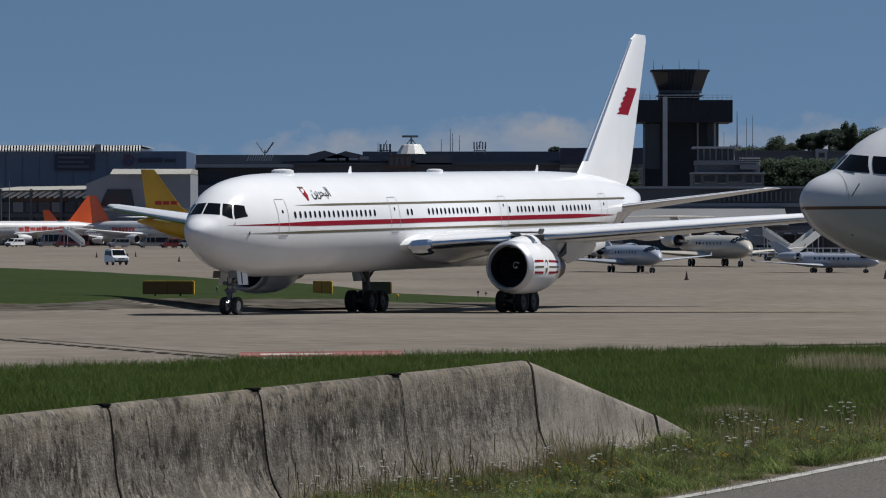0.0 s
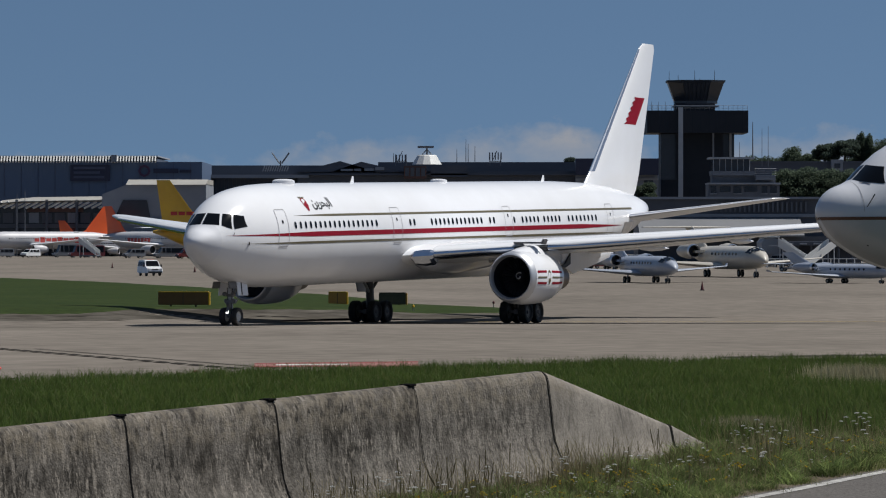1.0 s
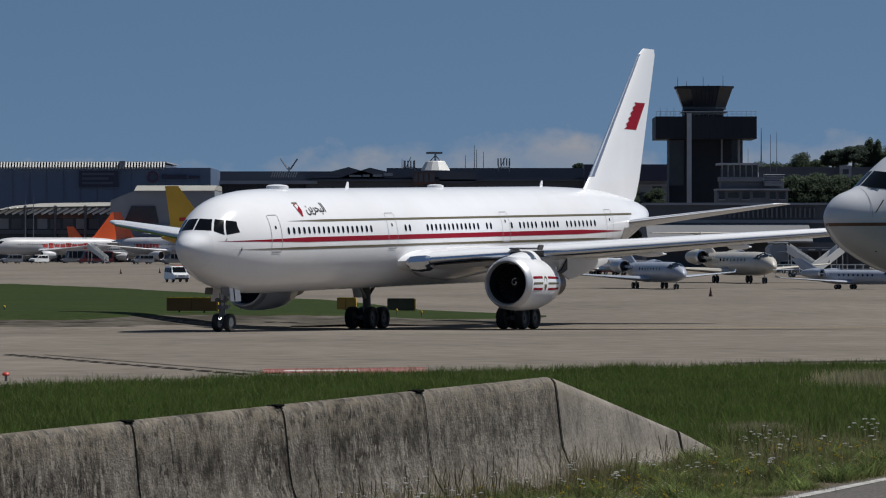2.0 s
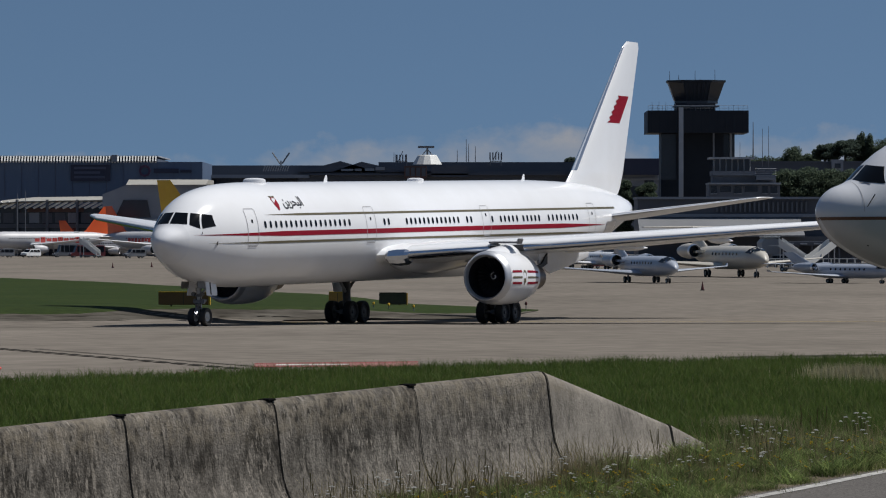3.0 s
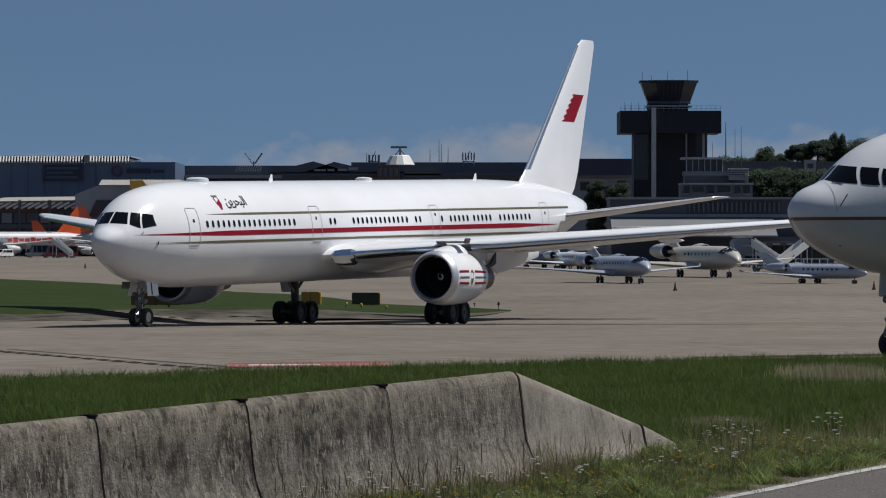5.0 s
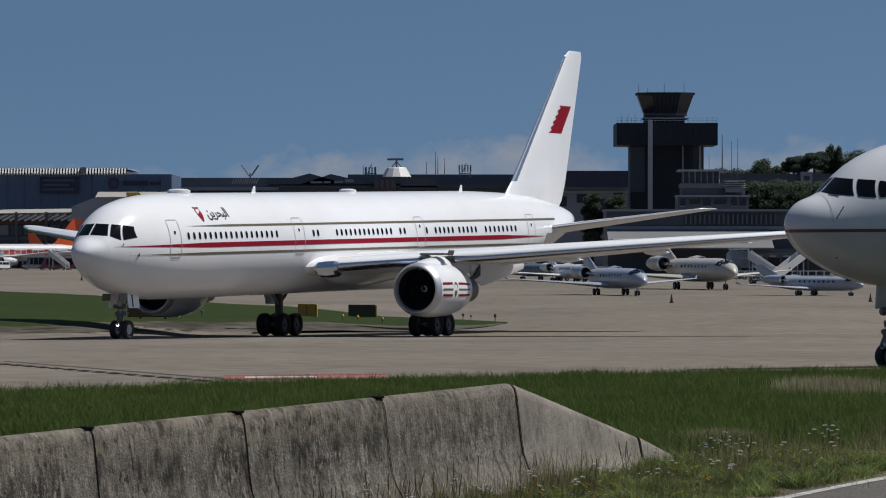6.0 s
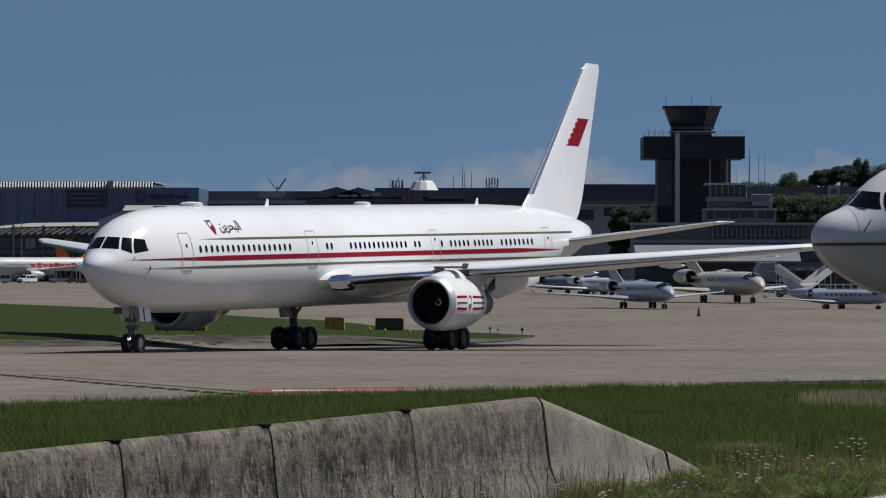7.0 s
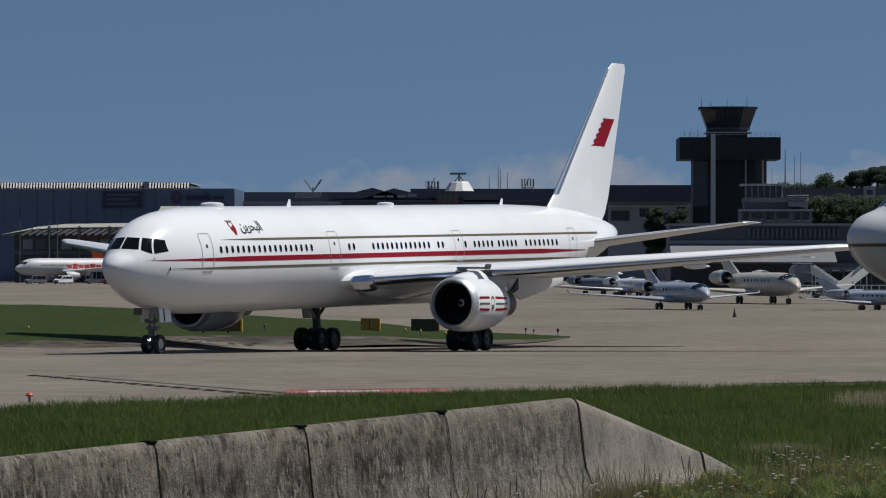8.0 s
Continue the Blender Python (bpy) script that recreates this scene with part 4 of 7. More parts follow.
# ---- barrier, verge, road ----
def barrier_material(name, dirt):
    """Old cast concrete; dirt: how much of it is blackened."""
    k = 1.85 if dirt < 0.5 else 1.4 if dirt < 0.8 else 1.14
    m = mat(name, (0.150 * k, 0.136 * k, 0.118 * k), 0.92, 0, (0.095 * k, 0.086 * k, 0.075 * k), 2.6, 0.5, 0.55 if dirt > 0.5 else 0.3, 42, fine=(34, 0.4 if dirt > 0.5 else 0.16), spec=0.2)
    nt = m.node_tree
    N, L = nt.nodes.new, nt.links.new
    b = nt.nodes["Principled BSDF"]
    old = b.inputs["Base Color"].links[0].from_socket
    tc = N("ShaderNodeTexCoord")
    oi = N("ShaderNodeObjectInfo")
    shift = N("ShaderNodeVectorMath")
    shift.operation = "MULTIPLY_ADD"
    shift.inputs[1].default_value = (7, 3, 5)
    L(oi.outputs["Random"], shift.inputs[0]), L(tc.outputs["Object"], shift.inputs[2])

    def streaks(stretch, lo, hi, detail):
        mp = N("ShaderNodeMapping")
        mp.inputs["Scale"].default_value = stretch
        L(shift.outputs[0], mp.inputs[0])
        no = N("ShaderNodeTexNoise")
        no.inputs["Scale"].default_value, no.inputs["Detail"].default_value, no.inputs["Roughness"].default_value = 1.0, detail, 0.62
        L(mp.outputs[0], no.inputs["Vector"])
        mr = N("ShaderNodeMapRange")
        mr.inputs["From Min"].default_value, mr.inputs["From Max"].default_value = lo, hi
        L(no.outputs[0], mr.inputs[0])
        return mr.outputs[0]

    def mixed(fac, a, col):
        x = N("ShaderNodeMix")
        x.data_type = "RGBA"
        x.inputs["B"].default_value = (*col, 1)
        L(fac, x.inputs["Factor"]), L(a, x.inputs["A"])
        return x.outputs["Result"]

    def times(a, b_):
        x = N("ShaderNodeMath")
        x.operation = "MULTIPLY"
        for k, v in ((0, a), (1, b_)):
            if isinstance(v, float):
                x.inputs[k].default_value = v
            else:
                L(v, x.inputs[k])
        return x.outputs[0]

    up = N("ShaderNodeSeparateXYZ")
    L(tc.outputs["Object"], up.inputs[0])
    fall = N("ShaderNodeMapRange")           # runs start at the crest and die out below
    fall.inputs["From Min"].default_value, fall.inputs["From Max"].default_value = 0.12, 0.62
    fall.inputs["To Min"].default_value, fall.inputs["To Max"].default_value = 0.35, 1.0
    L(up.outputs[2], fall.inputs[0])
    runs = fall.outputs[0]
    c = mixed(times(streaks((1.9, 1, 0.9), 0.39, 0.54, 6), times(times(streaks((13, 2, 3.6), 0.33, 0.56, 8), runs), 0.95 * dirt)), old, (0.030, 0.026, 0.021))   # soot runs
    c = mixed(times(streaks((30, 5, 10), 0.545, 0.60, 7), times(streaks((1.7, 1, 1.9), 0.44, 0.60, 4), 0.9 * dirt)), c, (0.27, 0.24, 0.205))     # pale flecks
    c = mixed(times(streaks((22, 4, 7), 0.53, 0.58, 7), times(streaks((1.3, 1, 1.7), 0.42, 0.56, 4), 0.9 * dirt)), c, (0.020, 0.018, 0.015))      # black flecks
    c = mixed(times(streaks((14, 3, 3.0), 0.56, 0.66, 7), 0.55 * dirt), c, (0.30, 0.268, 0.228))      # washed runs
    c = mixed(times(streaks((60, 6, 26), 0.61, 0.67, 4), 0.8 * dirt), c, (0.016, 0.014, 0.012))      # pits
    # paler tan patches along the rounded top
    sep = N("ShaderNodeSeparateXYZ")
    L(tc.outputs["Object"], sep.inputs[0])
    mr = N("ShaderNodeMapRange")
    mr.inputs["From Min"].default_value, mr.inputs["From Max"].default_value = 0.78, 0.90
    L(sep.outputs[2], mr.inputs[0])
    c = mixed(times(mr.outputs[0], times(streaks((9, 9, 9), 0.40, 0.62, 6), 0.6)), c, (0.20, 0.172, 0.132))
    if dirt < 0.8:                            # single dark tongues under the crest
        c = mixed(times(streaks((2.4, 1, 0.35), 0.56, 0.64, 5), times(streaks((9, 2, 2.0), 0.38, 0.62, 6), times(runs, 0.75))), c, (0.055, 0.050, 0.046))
    L(c, b.inputs["Base Color"])
    return m


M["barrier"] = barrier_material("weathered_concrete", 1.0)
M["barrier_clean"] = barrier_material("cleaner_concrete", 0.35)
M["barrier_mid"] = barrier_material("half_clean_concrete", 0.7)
M["rubber_seal"] = mat("black_joint_seal", (0.012, 0.012, 0.012), 0.95, spec=0.0)
WALL0, WALL_DIR, SEG = Vector((-3.314, 50.4, 0)), Vector((0.601, 0.799, 0)), 2.34


def crest(k):
    """Height of the barrier's top over the ground at joint k, as a share of a full unit."""
    return (EYE - 1.751 + 0.095 * k - lie((WALL0 + WALL_DIR * SEG * k).y)) / 0.975


def barrier_segment(k, h0, h1, length=SEG):
    """One precast unit: rounded top, flared foot. Its ends are h0 and h1 high."""
    a = WALL0 + WALL_DIR * SEG * k
    b = a + WALL_DIR * length
    z0, z1 = lie(a.y), lie(b.y)
    prof = [(0.44, -0.15), (0.44, 0.02), (0.33, 0.10), (0.25, 0.20), (0.195, 0.32), (0.17, 0.46), (0.145, 0.70), (0.125, 0.86), (0.105, 0.925), (0.06, 0.965), (0.0, 0.975), (-0.07, 0.965), (-0.115, 0.92), (-0.14, 0.70), (-0.18, 0.40), (-0.30, 0.12), (-0.36, -0.15)]
    n = 12
    rings = []
    for i in range(n + 1):
        t = i / n
        x = 0.007 + (length - 0.014) * t
        h = h0 + (h1 - h0) * t
        wob = 0.006 * math.sin(5.1 * t + k)
        rings.append([(x, -o * (0.55 + 0.45 * min(1, h)) + wob * (zz > 0.2), min(zz, 0.975) * h if zz > 0 else zz) for o, zz in prof])
    bm = loft(rings)
    bmesh.ops.bevel(bm, geom=[e for e in bm.edges if len(e.link_faces) == 2 and e.calc_face_angle(0) > 1.2], offset=0.012, segments=2, affect="EDGES")
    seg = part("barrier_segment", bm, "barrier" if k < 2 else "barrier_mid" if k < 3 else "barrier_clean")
    rise = math.atan2(z1 - z0, length)
    seg.matrix_basis = Matrix.Translation((a.x, a.y, z0)) @ Matrix.Rotation(math.atan2(WALL_DIR.y, WALL_DIR.x), 4, "Z") @ Matrix.Rotation(-rise, 4, "Y")
    low = " sloping down to the ground" if h1 < 0.9 else ""
    tagged(seg, f"weathered grey concrete barrier unit{low} " if low else "weathered grey concrete barrier unit with dark runs", "barrier", "barrier units in a row")
    if h0 > 0.9 and k <= 2:
        bm = add_box(bmesh.new(), (0.0, -0.02, 0.972 * h0), (0.13, 0.15, 0.022), bevel=0.008)
        part("joint_cap", bm, "rubber_seal", seg, "black rubber cap over the joint")
    # black strip added to stand for the dark open gap between units
    bm = loft([[(dx, -o * (0.55 + 0.45 * min(1, h0)) - 0.011, min(zz * h0, 0.965 * h0)) for o, zz in prof[1:12]] for dx in ((-0.009, 0.009) if k < 2 else (-0.006, 0.006))], False, closed=False)
    part("joint_seal", bm, "rubber_seal", seg, "black strip standing for the open joint")
    return seg


for k in range(-3, 3):
    barrier_segment(k, crest(k), crest(k + 1))
barrier_segment(3, crest(3), 0.37)
barrier_segment(4, 0.37, 0.03, 0.95)

# the service road and its edge line, parallel to the barrier
def road():
    n, along_road = Vector((0.822, -0.570, 0)), Vector((0.570, 0.822, 0))
    base = Vector((2.23, 52.85, 0))
    bm = bmesh.new()
    rows = []
    for i in range(-16, 40):
        p = base + along_road * (i * 0.75)
        rows.append([bm.verts.new((q.x, q.y, lie(max(q.y, 0)) + 0.035)) for q in (p + n * w for w in (0, 0.4, 1, 2, 3.5, 5, 7))])
    for a, b in zip(rows, rows[1:]):
        for j in range(6):
            bm.faces.new((a[j], a[j + 1], b[j + 1], b[j]))
    tagged(part("road", bm, "asphalt"), "grey asphalt service road with a white edge line", "road", kind="structure")
    bm = bmesh.new()
    rows = []
    for i in range(-16, 40):
        p = base + along_road * (i * 0.75)
        rows.append([bm.verts.new((q.x, q.y, lie(max(q.y, 0)) + 0.041)) for q in (p + n * w for w in (0.10 + 0.008 * math.sin(i * 1.7), 0.24 + 0.008 * math.sin(i * 2.3)))])
    for a, b in zip(rows, rows[1:]):
        bm.faces.new((a[0], a[1], b[1], b[0]))
    tagged(part("edge_line", bm, "line_white"), "worn white painted road edge line", "marking", kind="structure")


def bare_soil():
    """Stony soil showing between the roadside plants."""
    bm = bmesh.new()
    n = Vector((0.799, -0.601, 0))
    rows = []
    for i in range(-8, 60):
        p = WALL0 + WALL_DIR * (i * 0.5)
        rows.append([bm.verts.new((q.x, q.y, lie(max(q.y, 0)) + 0.022 + 0.012 * math.sin(i * 2.1 + j * 1.7))) for j, q in enumerate(p + n * w for w in (0.1, 0.6, 1.1, 1.6, 2.1, 2.6, 3.2))])
    for a, b in zip(rows, rows[1:]):
        for j in range(6):
            bm.faces.new((a[j], a[j + 1], b[j + 1], b[j]))
    tagged(part("soil_strip", bm, "soil", smooth=60), "dry stony soil between barrier and road", "soil", kind="structure")


M["soil"] = mat("dry_stony_soil", (0.15, 0.125, 0.09), 0.95, 0, (0.075, 0.06, 0.042), 1.6, 0.5, 0.6, 40, fine=(22, 0.4), spec=0.1)
bare_soil()
M["line_white"] = mat("worn_white_line", (0.50, 0.49, 0.46), 0.8, 0, (0.20, 0.19, 0.18), 7, 0.6, 0.3, 60)
road()


def leaf_material(name, lo, hi, rough=0.75, tips=None, patch=(0.35, 0.65, 1.35), thin=0.45):
    """Foliage that changes from blade to blade and lets some light through."""
    m = bpy.data.materials.new(name)
    m.use_nodes = True
    nt = m.node_tree
    N, L = nt.nodes.new, nt.links.new
    b = nt.nodes["Principled BSDF"]
    b.inputs["Roughness"].default_value = rough
    b.inputs["Specular IOR Level"].default_value = 0.15
    g = N("ShaderNodeNewGeometry")
    rp = N("ShaderNodeValToRGB")
    el = rp.color_ramp.elements
    el[0].color, el[1].color = (*lo, 1), (*hi, 1)
    if tips:
        el[1].position = 0.8
        e = el.new(0.97)
        e.color = (*tips, 1)
    L(g.outputs["Random Per Island"], rp.inputs[0])
    tc = N("ShaderNodeTexCoord")
    no = N("ShaderNodeTexNoise")
    no.inputs["Scale"].default_value, no.inputs["Detail"].default_value = patch[0], 4
    L(tc.outputs["Object"], no.inputs["Vector"])
    mr = N("ShaderNodeMapRange")
    mr.inputs["From Min"].default_value, mr.inputs["From Max"].default_value = 0.3, 0.7
    mr.inputs["To Min"].default_value, mr.inputs["To Max"].default_value = patch[1:]
    L(no.outputs[0], mr.inputs[0])
    mx = N("ShaderNodeMix")
    mx.data_type, mx.blend_type = "RGBA", "MULTIPLY"
    mx.inputs["Factor"].default_value = 1
    L(rp.outputs[0], mx.inputs["A"]), L(mr.outputs[0], mx.inputs["B"])
    L(mx.outputs["Result"], b.inputs["Base Color"])
    tl = N("ShaderNodeBsdfTranslucent")
    L(mx.outputs["Result"], tl.inputs[0])
    ms = N("ShaderNodeMixShader")
    ms.inputs[0].default_value = thin
    out = nt.nodes["Material Output"]
    L(b.outputs[0], ms.inputs[1]), L(tl.outputs[0], ms.inputs[2]), L(ms.outputs[0], out.inputs[0])
    return m


M["blade"] = leaf_material("grass_blades", (0.058, 0.094, 0.020), (0.092, 0.134, 0.032), tips=(0.15, 0.145, 0.06), patch=(0.5, 0.75, 1.25))
M["blade_dry"] = leaf_material("verge_blades", (0.085, 0.115, 0.034), (0.25, 0.27, 0.10), tips=(0.50, 0.43, 0.25), patch=(1.6, 0.35, 1.5))
M["herb"] = leaf_material("herb_leaves", (0.06, 0.10, 0.03), (0.28, 0.34, 0.12), patch=(2.8, 0.3, 1.6))
M["stem"] = leaf_material("pale_stems", (0.10, 0.085, 0.045), (0.34, 0.29, 0.17))
M["hay"] = leaf_material("dry_grass", (0.24, 0.21, 0.12), (0.42, 0.38, 0.24))
M["petal_white"] = leaf_material("white_petals", (0.55, 0.55, 0.52), (0.80, 0.80, 0.78))
M["petal_yellow"] = leaf_material("yellow_petals", (0.42, 0.30, 0.02), (0.62, 0.48, 0.05))
M["stalk"] = leaf_material("dry_stalks", (0.09, 0.085, 0.035), (0.22, 0.19, 0.09))
rng = np.random.default_rng(7)


def blades(name, places, height, width, material, label, category="grass", lean=0.35, lumps=0.0):
    """Grass as one object: three-cornered blades bent once."""
    n = len(places)
    a = rng.uniform(0, 2 * np.pi, n)
    h = height * rng.uniform(0.55, 1.15, n)
    if lumps:                                     # taller and shorter patches
        px, py = places[:, 0], places[:, 1]
        h *= np.clip(1 + lumps * (np.sin(px * 4.1 + 1.3 * np.sin(py * 2.3)) * np.sin(py * 3.3 + 1.7 * np.sin(px * 1.9)) + 0.6 * np.sin(px * 9 + py * 5)), 0.3, 2.2)
    w = width * rng.uniform(0.6, 1.3, n)
    dx, dy = np.cos(a), np.sin(a)
    ln = h * lean * rng.uniform(0.1, 1.2, n)
    b = rng.uniform(0, 2 * np.pi, n)
    lx, ly = np.cos(b) * ln, np.sin(b) * ln
    v = np.empty((n, 5, 3))
    for k, (s, hh, ww, ll) in enumerate(((-1, 0, 1, 0), (1, 0, 1, 0), (-1, 0.55, 0.75, 0.3), (1, 0.55, 0.75, 0.3), (0, 1, 0, 1))):
        v[:, k, 0] = places[:, 0] + dx * w * s * ww / 2 + lx * ll
        v[:, k, 1] = places[:, 1] + dy * w * s * ww / 2 + ly * ll
        v[:, k, 2] = places[:, 2] + h * hh * (1 if hh else 1) - (0.02 if hh == 0 else 0)
    i = np.arange(n)[:, None] * 5
    me = bpy.data.meshes.new(name)
    tri = np.concatenate([np.stack([i[:, 0], i[:, 0] + 1, i[:, 0] + 3], 1), np.stack([i[:, 0], i[:, 0] + 3, i[:, 0] + 2], 1), np.stack([i[:, 0] + 2, i[:, 0] + 3, i[:, 0] + 4], 1)])
    me.vertices.add(n * 5), me.loops.add(len(tri) * 3), me.polygons.add(len(tri))
    me.vertices.foreach_set("co", v.ravel())
    me.loops.foreach_set("vertex_index", tri.ravel().astype(np.int32))
    me.polygons.foreach_set("loop_start", np.arange(0, len(tri) * 3, 3, dtype=np.int32))
    me.update(calc_edges=True)
    me.materials.append(M[material])
    return tagged(new(name, me), label, category, kind="stuff")


def on_ground(x, y, up=0.0):
    ys = np.linspace(30, 150, 400)
    zs = np.array([lie(v) for v in ys])
    return np.stack([x, y, np.interp(y, ys, zs) + up], 1)


WALL_N = np.array((0.799, -0.601))


def side_of_wall(x, y):
    """Metres in front (+) of the barrier's line, and metres along it."""
    dx, dy = x - WALL0.x, y - WALL0.y
    return dx * WALL_N[0] + dy * WALL_N[1], dx * WALL_DIR.x + dy * WALL_DIR.y


def far_edge(x):
    return np.interp(x, [p[0] for p in VERGE_EDGE], [p[1] for p in VERGE_EDGE])


def road_side(along):
    """Metres from the barrier's line to the road's edge."""
    return 2.94 - 0.0386 * (along - 5.275)


def verge_grass():
    # behind the barrier, up to the taxiway
    n = 285000
    y = 56 + (144 - 56) * rng.random(n) ** 0.9
    x = rng.uniform(-0.105, 0.105, n) * y
    clump = np.sin(x * 1.9 + np.sin(y * 0.7) * 2) * np.sin(y * 0.9 + np.cos(x * 0.8) * 2)
    s, along = side_of_wall(x, y)
    keep = (y < far_edge(x) + rng.normal(0, 0.35, n)) & ((s < -0.35) | (along > 12.2)) & (clump + rng.normal(0, 0.7, n) > -0.9)
    blades("verge_grass", on_ground(x[keep], y[keep]), 0.20, 0.012, "blade", "tall dense green grass along the taxiway edge", lean=0.95, lumps=0.15)
    # tufts that stand out on the skyline of the verge
    n = 420
    cx = rng.uniform(-9, 13, n)
    cy = far_edge(cx) - rng.uniform(0, 9, n)
    k = 26
    x = np.repeat(cx, k) + rng.normal(0, 0.10, n * k)
    y = np.repeat(cy, k) + rng.normal(0, 0.10, n * k)
    blades("grass_tufts", on_ground(x, y), 0.29, 0.010, "blade", "taller uneven tufts in the verge grass", lean=0.6)
    # a patch of dry grass
    n = 2800
    x, y = rng.normal(8.25, 0.52, n), rng.normal(104.5, 2.4, n)
    blades("dry_grass", on_ground(x, y, 0.03), 0.34, 0.012, "hay", "pale dry grass patch in the verge")
    n = 1500
    x, y = rng.normal(3.75, 0.22, n), rng.normal(66.5, 0.5, n)
    blades("dead_grass", on_ground(x, y, 0.0), 0.20, 0.012, "hay", "small patch of dead brown grass")
    # between barrier and road
    n = 330000
    s = 0.25 + 4.0 * rng.random(n)
    along = rng.uniform(-6, 22, n)
    x = WALL0.x + WALL_N[0] * s + WALL_DIR.x * along
    y = WALL0.y + WALL_N[1] * s + WALL_DIR.y * along
    road_s = road_side(along)
    keep = (s < road_s + 0.02 + 0.12 * np.sin(along * 5.3) * np.sin(along * 2.1) + rng.normal(0, 0.17, n)) & (np.sin(x * 3.1 + y) + rng.normal(0, 0.8, n) > -0.9) & (along > 2.3 + 1.4 * rng.random(n) ** 2)
    blades("roadside_grass", on_ground(x[keep], y[keep]), 0.095, 0.0055, "blade_dry", "rough roadside grass with herbs beside the barrier", lean=1.1, lumps=0.75)
    # thin seed stems at the barrier's foot
    n = 4600
    s = 0.45 + 2.1 * rng.random(n) ** 1.2
    along = 2.2 + 12 * rng.random(n) ** 0.8
    x = WALL0.x + WALL_N[0] * s + WALL_DIR.x * along
    y = WALL0.y + WALL_N[1] * s + WALL_DIR.y * along
    blades("seed_stems", on_ground(x, y), 0.33, 0.0045, "stem", "thin pale seed stems along the foot of the barrier", lean=0.55, lumps=0.5)
    # taller dry stems in loose clumps before the second unit
    n = 900
    c = rng.integers(0, 26, n)
    al0, s0 = rng.uniform(2.2, 9.5, 26), rng.uniform(0.55, 1.5, 26)
    along, s = al0[c] + rng.normal(0, 0.16, n), s0[c] + rng.normal(0, 0.12, n)
    x = WALL0.x + WALL_N[0] * s + WALL_DIR.x * along
    y = WALL0.y + WALL_N[1] * s + WALL_DIR.y * along
    blades("dry_stems", on_ground(x, y), 0.52, 0.006, "stem", "clumps of tall dry stems before the barrier", lean=0.45)
    # low herbs
    n = 90000
    along = rng.uniform(2.6, 20, n)
    s = 0.25 + (road_side(along) - 0.35) * rng.random(n)
    x = WALL0.x + WALL_N[0] * s + WALL_DIR.x * along
    y = WALL0.y + WALL_N[1] * s + WALL_DIR.y * along
    blades("herbs", on_ground(x, y), 0.11, 0.014, "herb", "low broad-leaved herbs on the roadside", "herbs", lean=1.6, lumps=0.9)


verge_grass()


def flower_plant(kind):
    """A stalk or two with flower heads, or a bare seed stalk."""
    e = thing({"yarrow": "yarrow_plant", "yellow": "yellow_flower", "stalk": "seed_stalk"}[kind], Matrix(), {"yarrow": "wild white umbel flowers on thin green stalks", "yellow": "small yellow wildflowers on a low stalk", "stalk": "dry brown seed stalk standing above the grass"}[kind], "flower" if kind != "stalk" else "weed")
    h = {"yarrow": 0.46, "yellow": 0.26, "stalk": 0.62}[kind]
    bm = bmesh.new()
    add_tube(bm, (0, 0, -0.02), (0.02, 0.01, h * 0.6), 0.004, 0.003, 5)
    add_tube(bm, (0.02, 0.01, h * 0.6), (0.05, 0.02, h), 0.004, 0.003, 5)
    add_tube(bm, (0.02, 0.01, h * 0.6), (-0.05, 0.01, h * 0.88), 0.003, 0.002, 5)
    part("stalk", bm, "stalk", e)
    if kind == "stalk":
        bm = bmesh.new()
        for i in range(34):
            t = i / 34
            p = Vector((0.035 + 0.015 * t, 0.015, h * (0.68 + 0.32 * t)))
            a = i * 2.4
            q = p + Vector((0.010 * math.cos(a), 0.010 * math.sin(a), 0.012))
            add_tube(bm, p, q, 0.003, 0.002, 4)
        part("seed_head", bm, "stalk", e)
        return e
    for cx, cz, r in (((0.05, h, 0.036), (-0.05, h * 0.88, 0.026)) if kind == "yarrow" else ((0.05, h, 0.017), (-0.05, h * 0.88, 0.014), (0.0, h * 0.95, 0.014))):
        bm = bmesh.new()
        for i in range(30 if kind == "yarrow" else 9):
            rr = r * math.sqrt((i + 0.5) / (30 if kind == "yarrow" else 9))
            a = i * 2.39996
            c = (cx + rr * math.cos(a), 0.015 + rr * math.sin(a), cz + 0.008 - 0.25 * rr * rr / r + 0.004 * math.sin(i * 7))
            m = bmesh.ops.create_icosphere(bm, subdivisions=1, radius=0.0062 if kind == "yarrow" else 0.008)
            for v in m["verts"]:
                v.co = Vector((v.co.x, v.co.y, v.co.z * 0.6)) + Vector(c)
        part("flower_head", bm, "petal_white" if kind == "yarrow" else "petal_yellow", e)
    return e


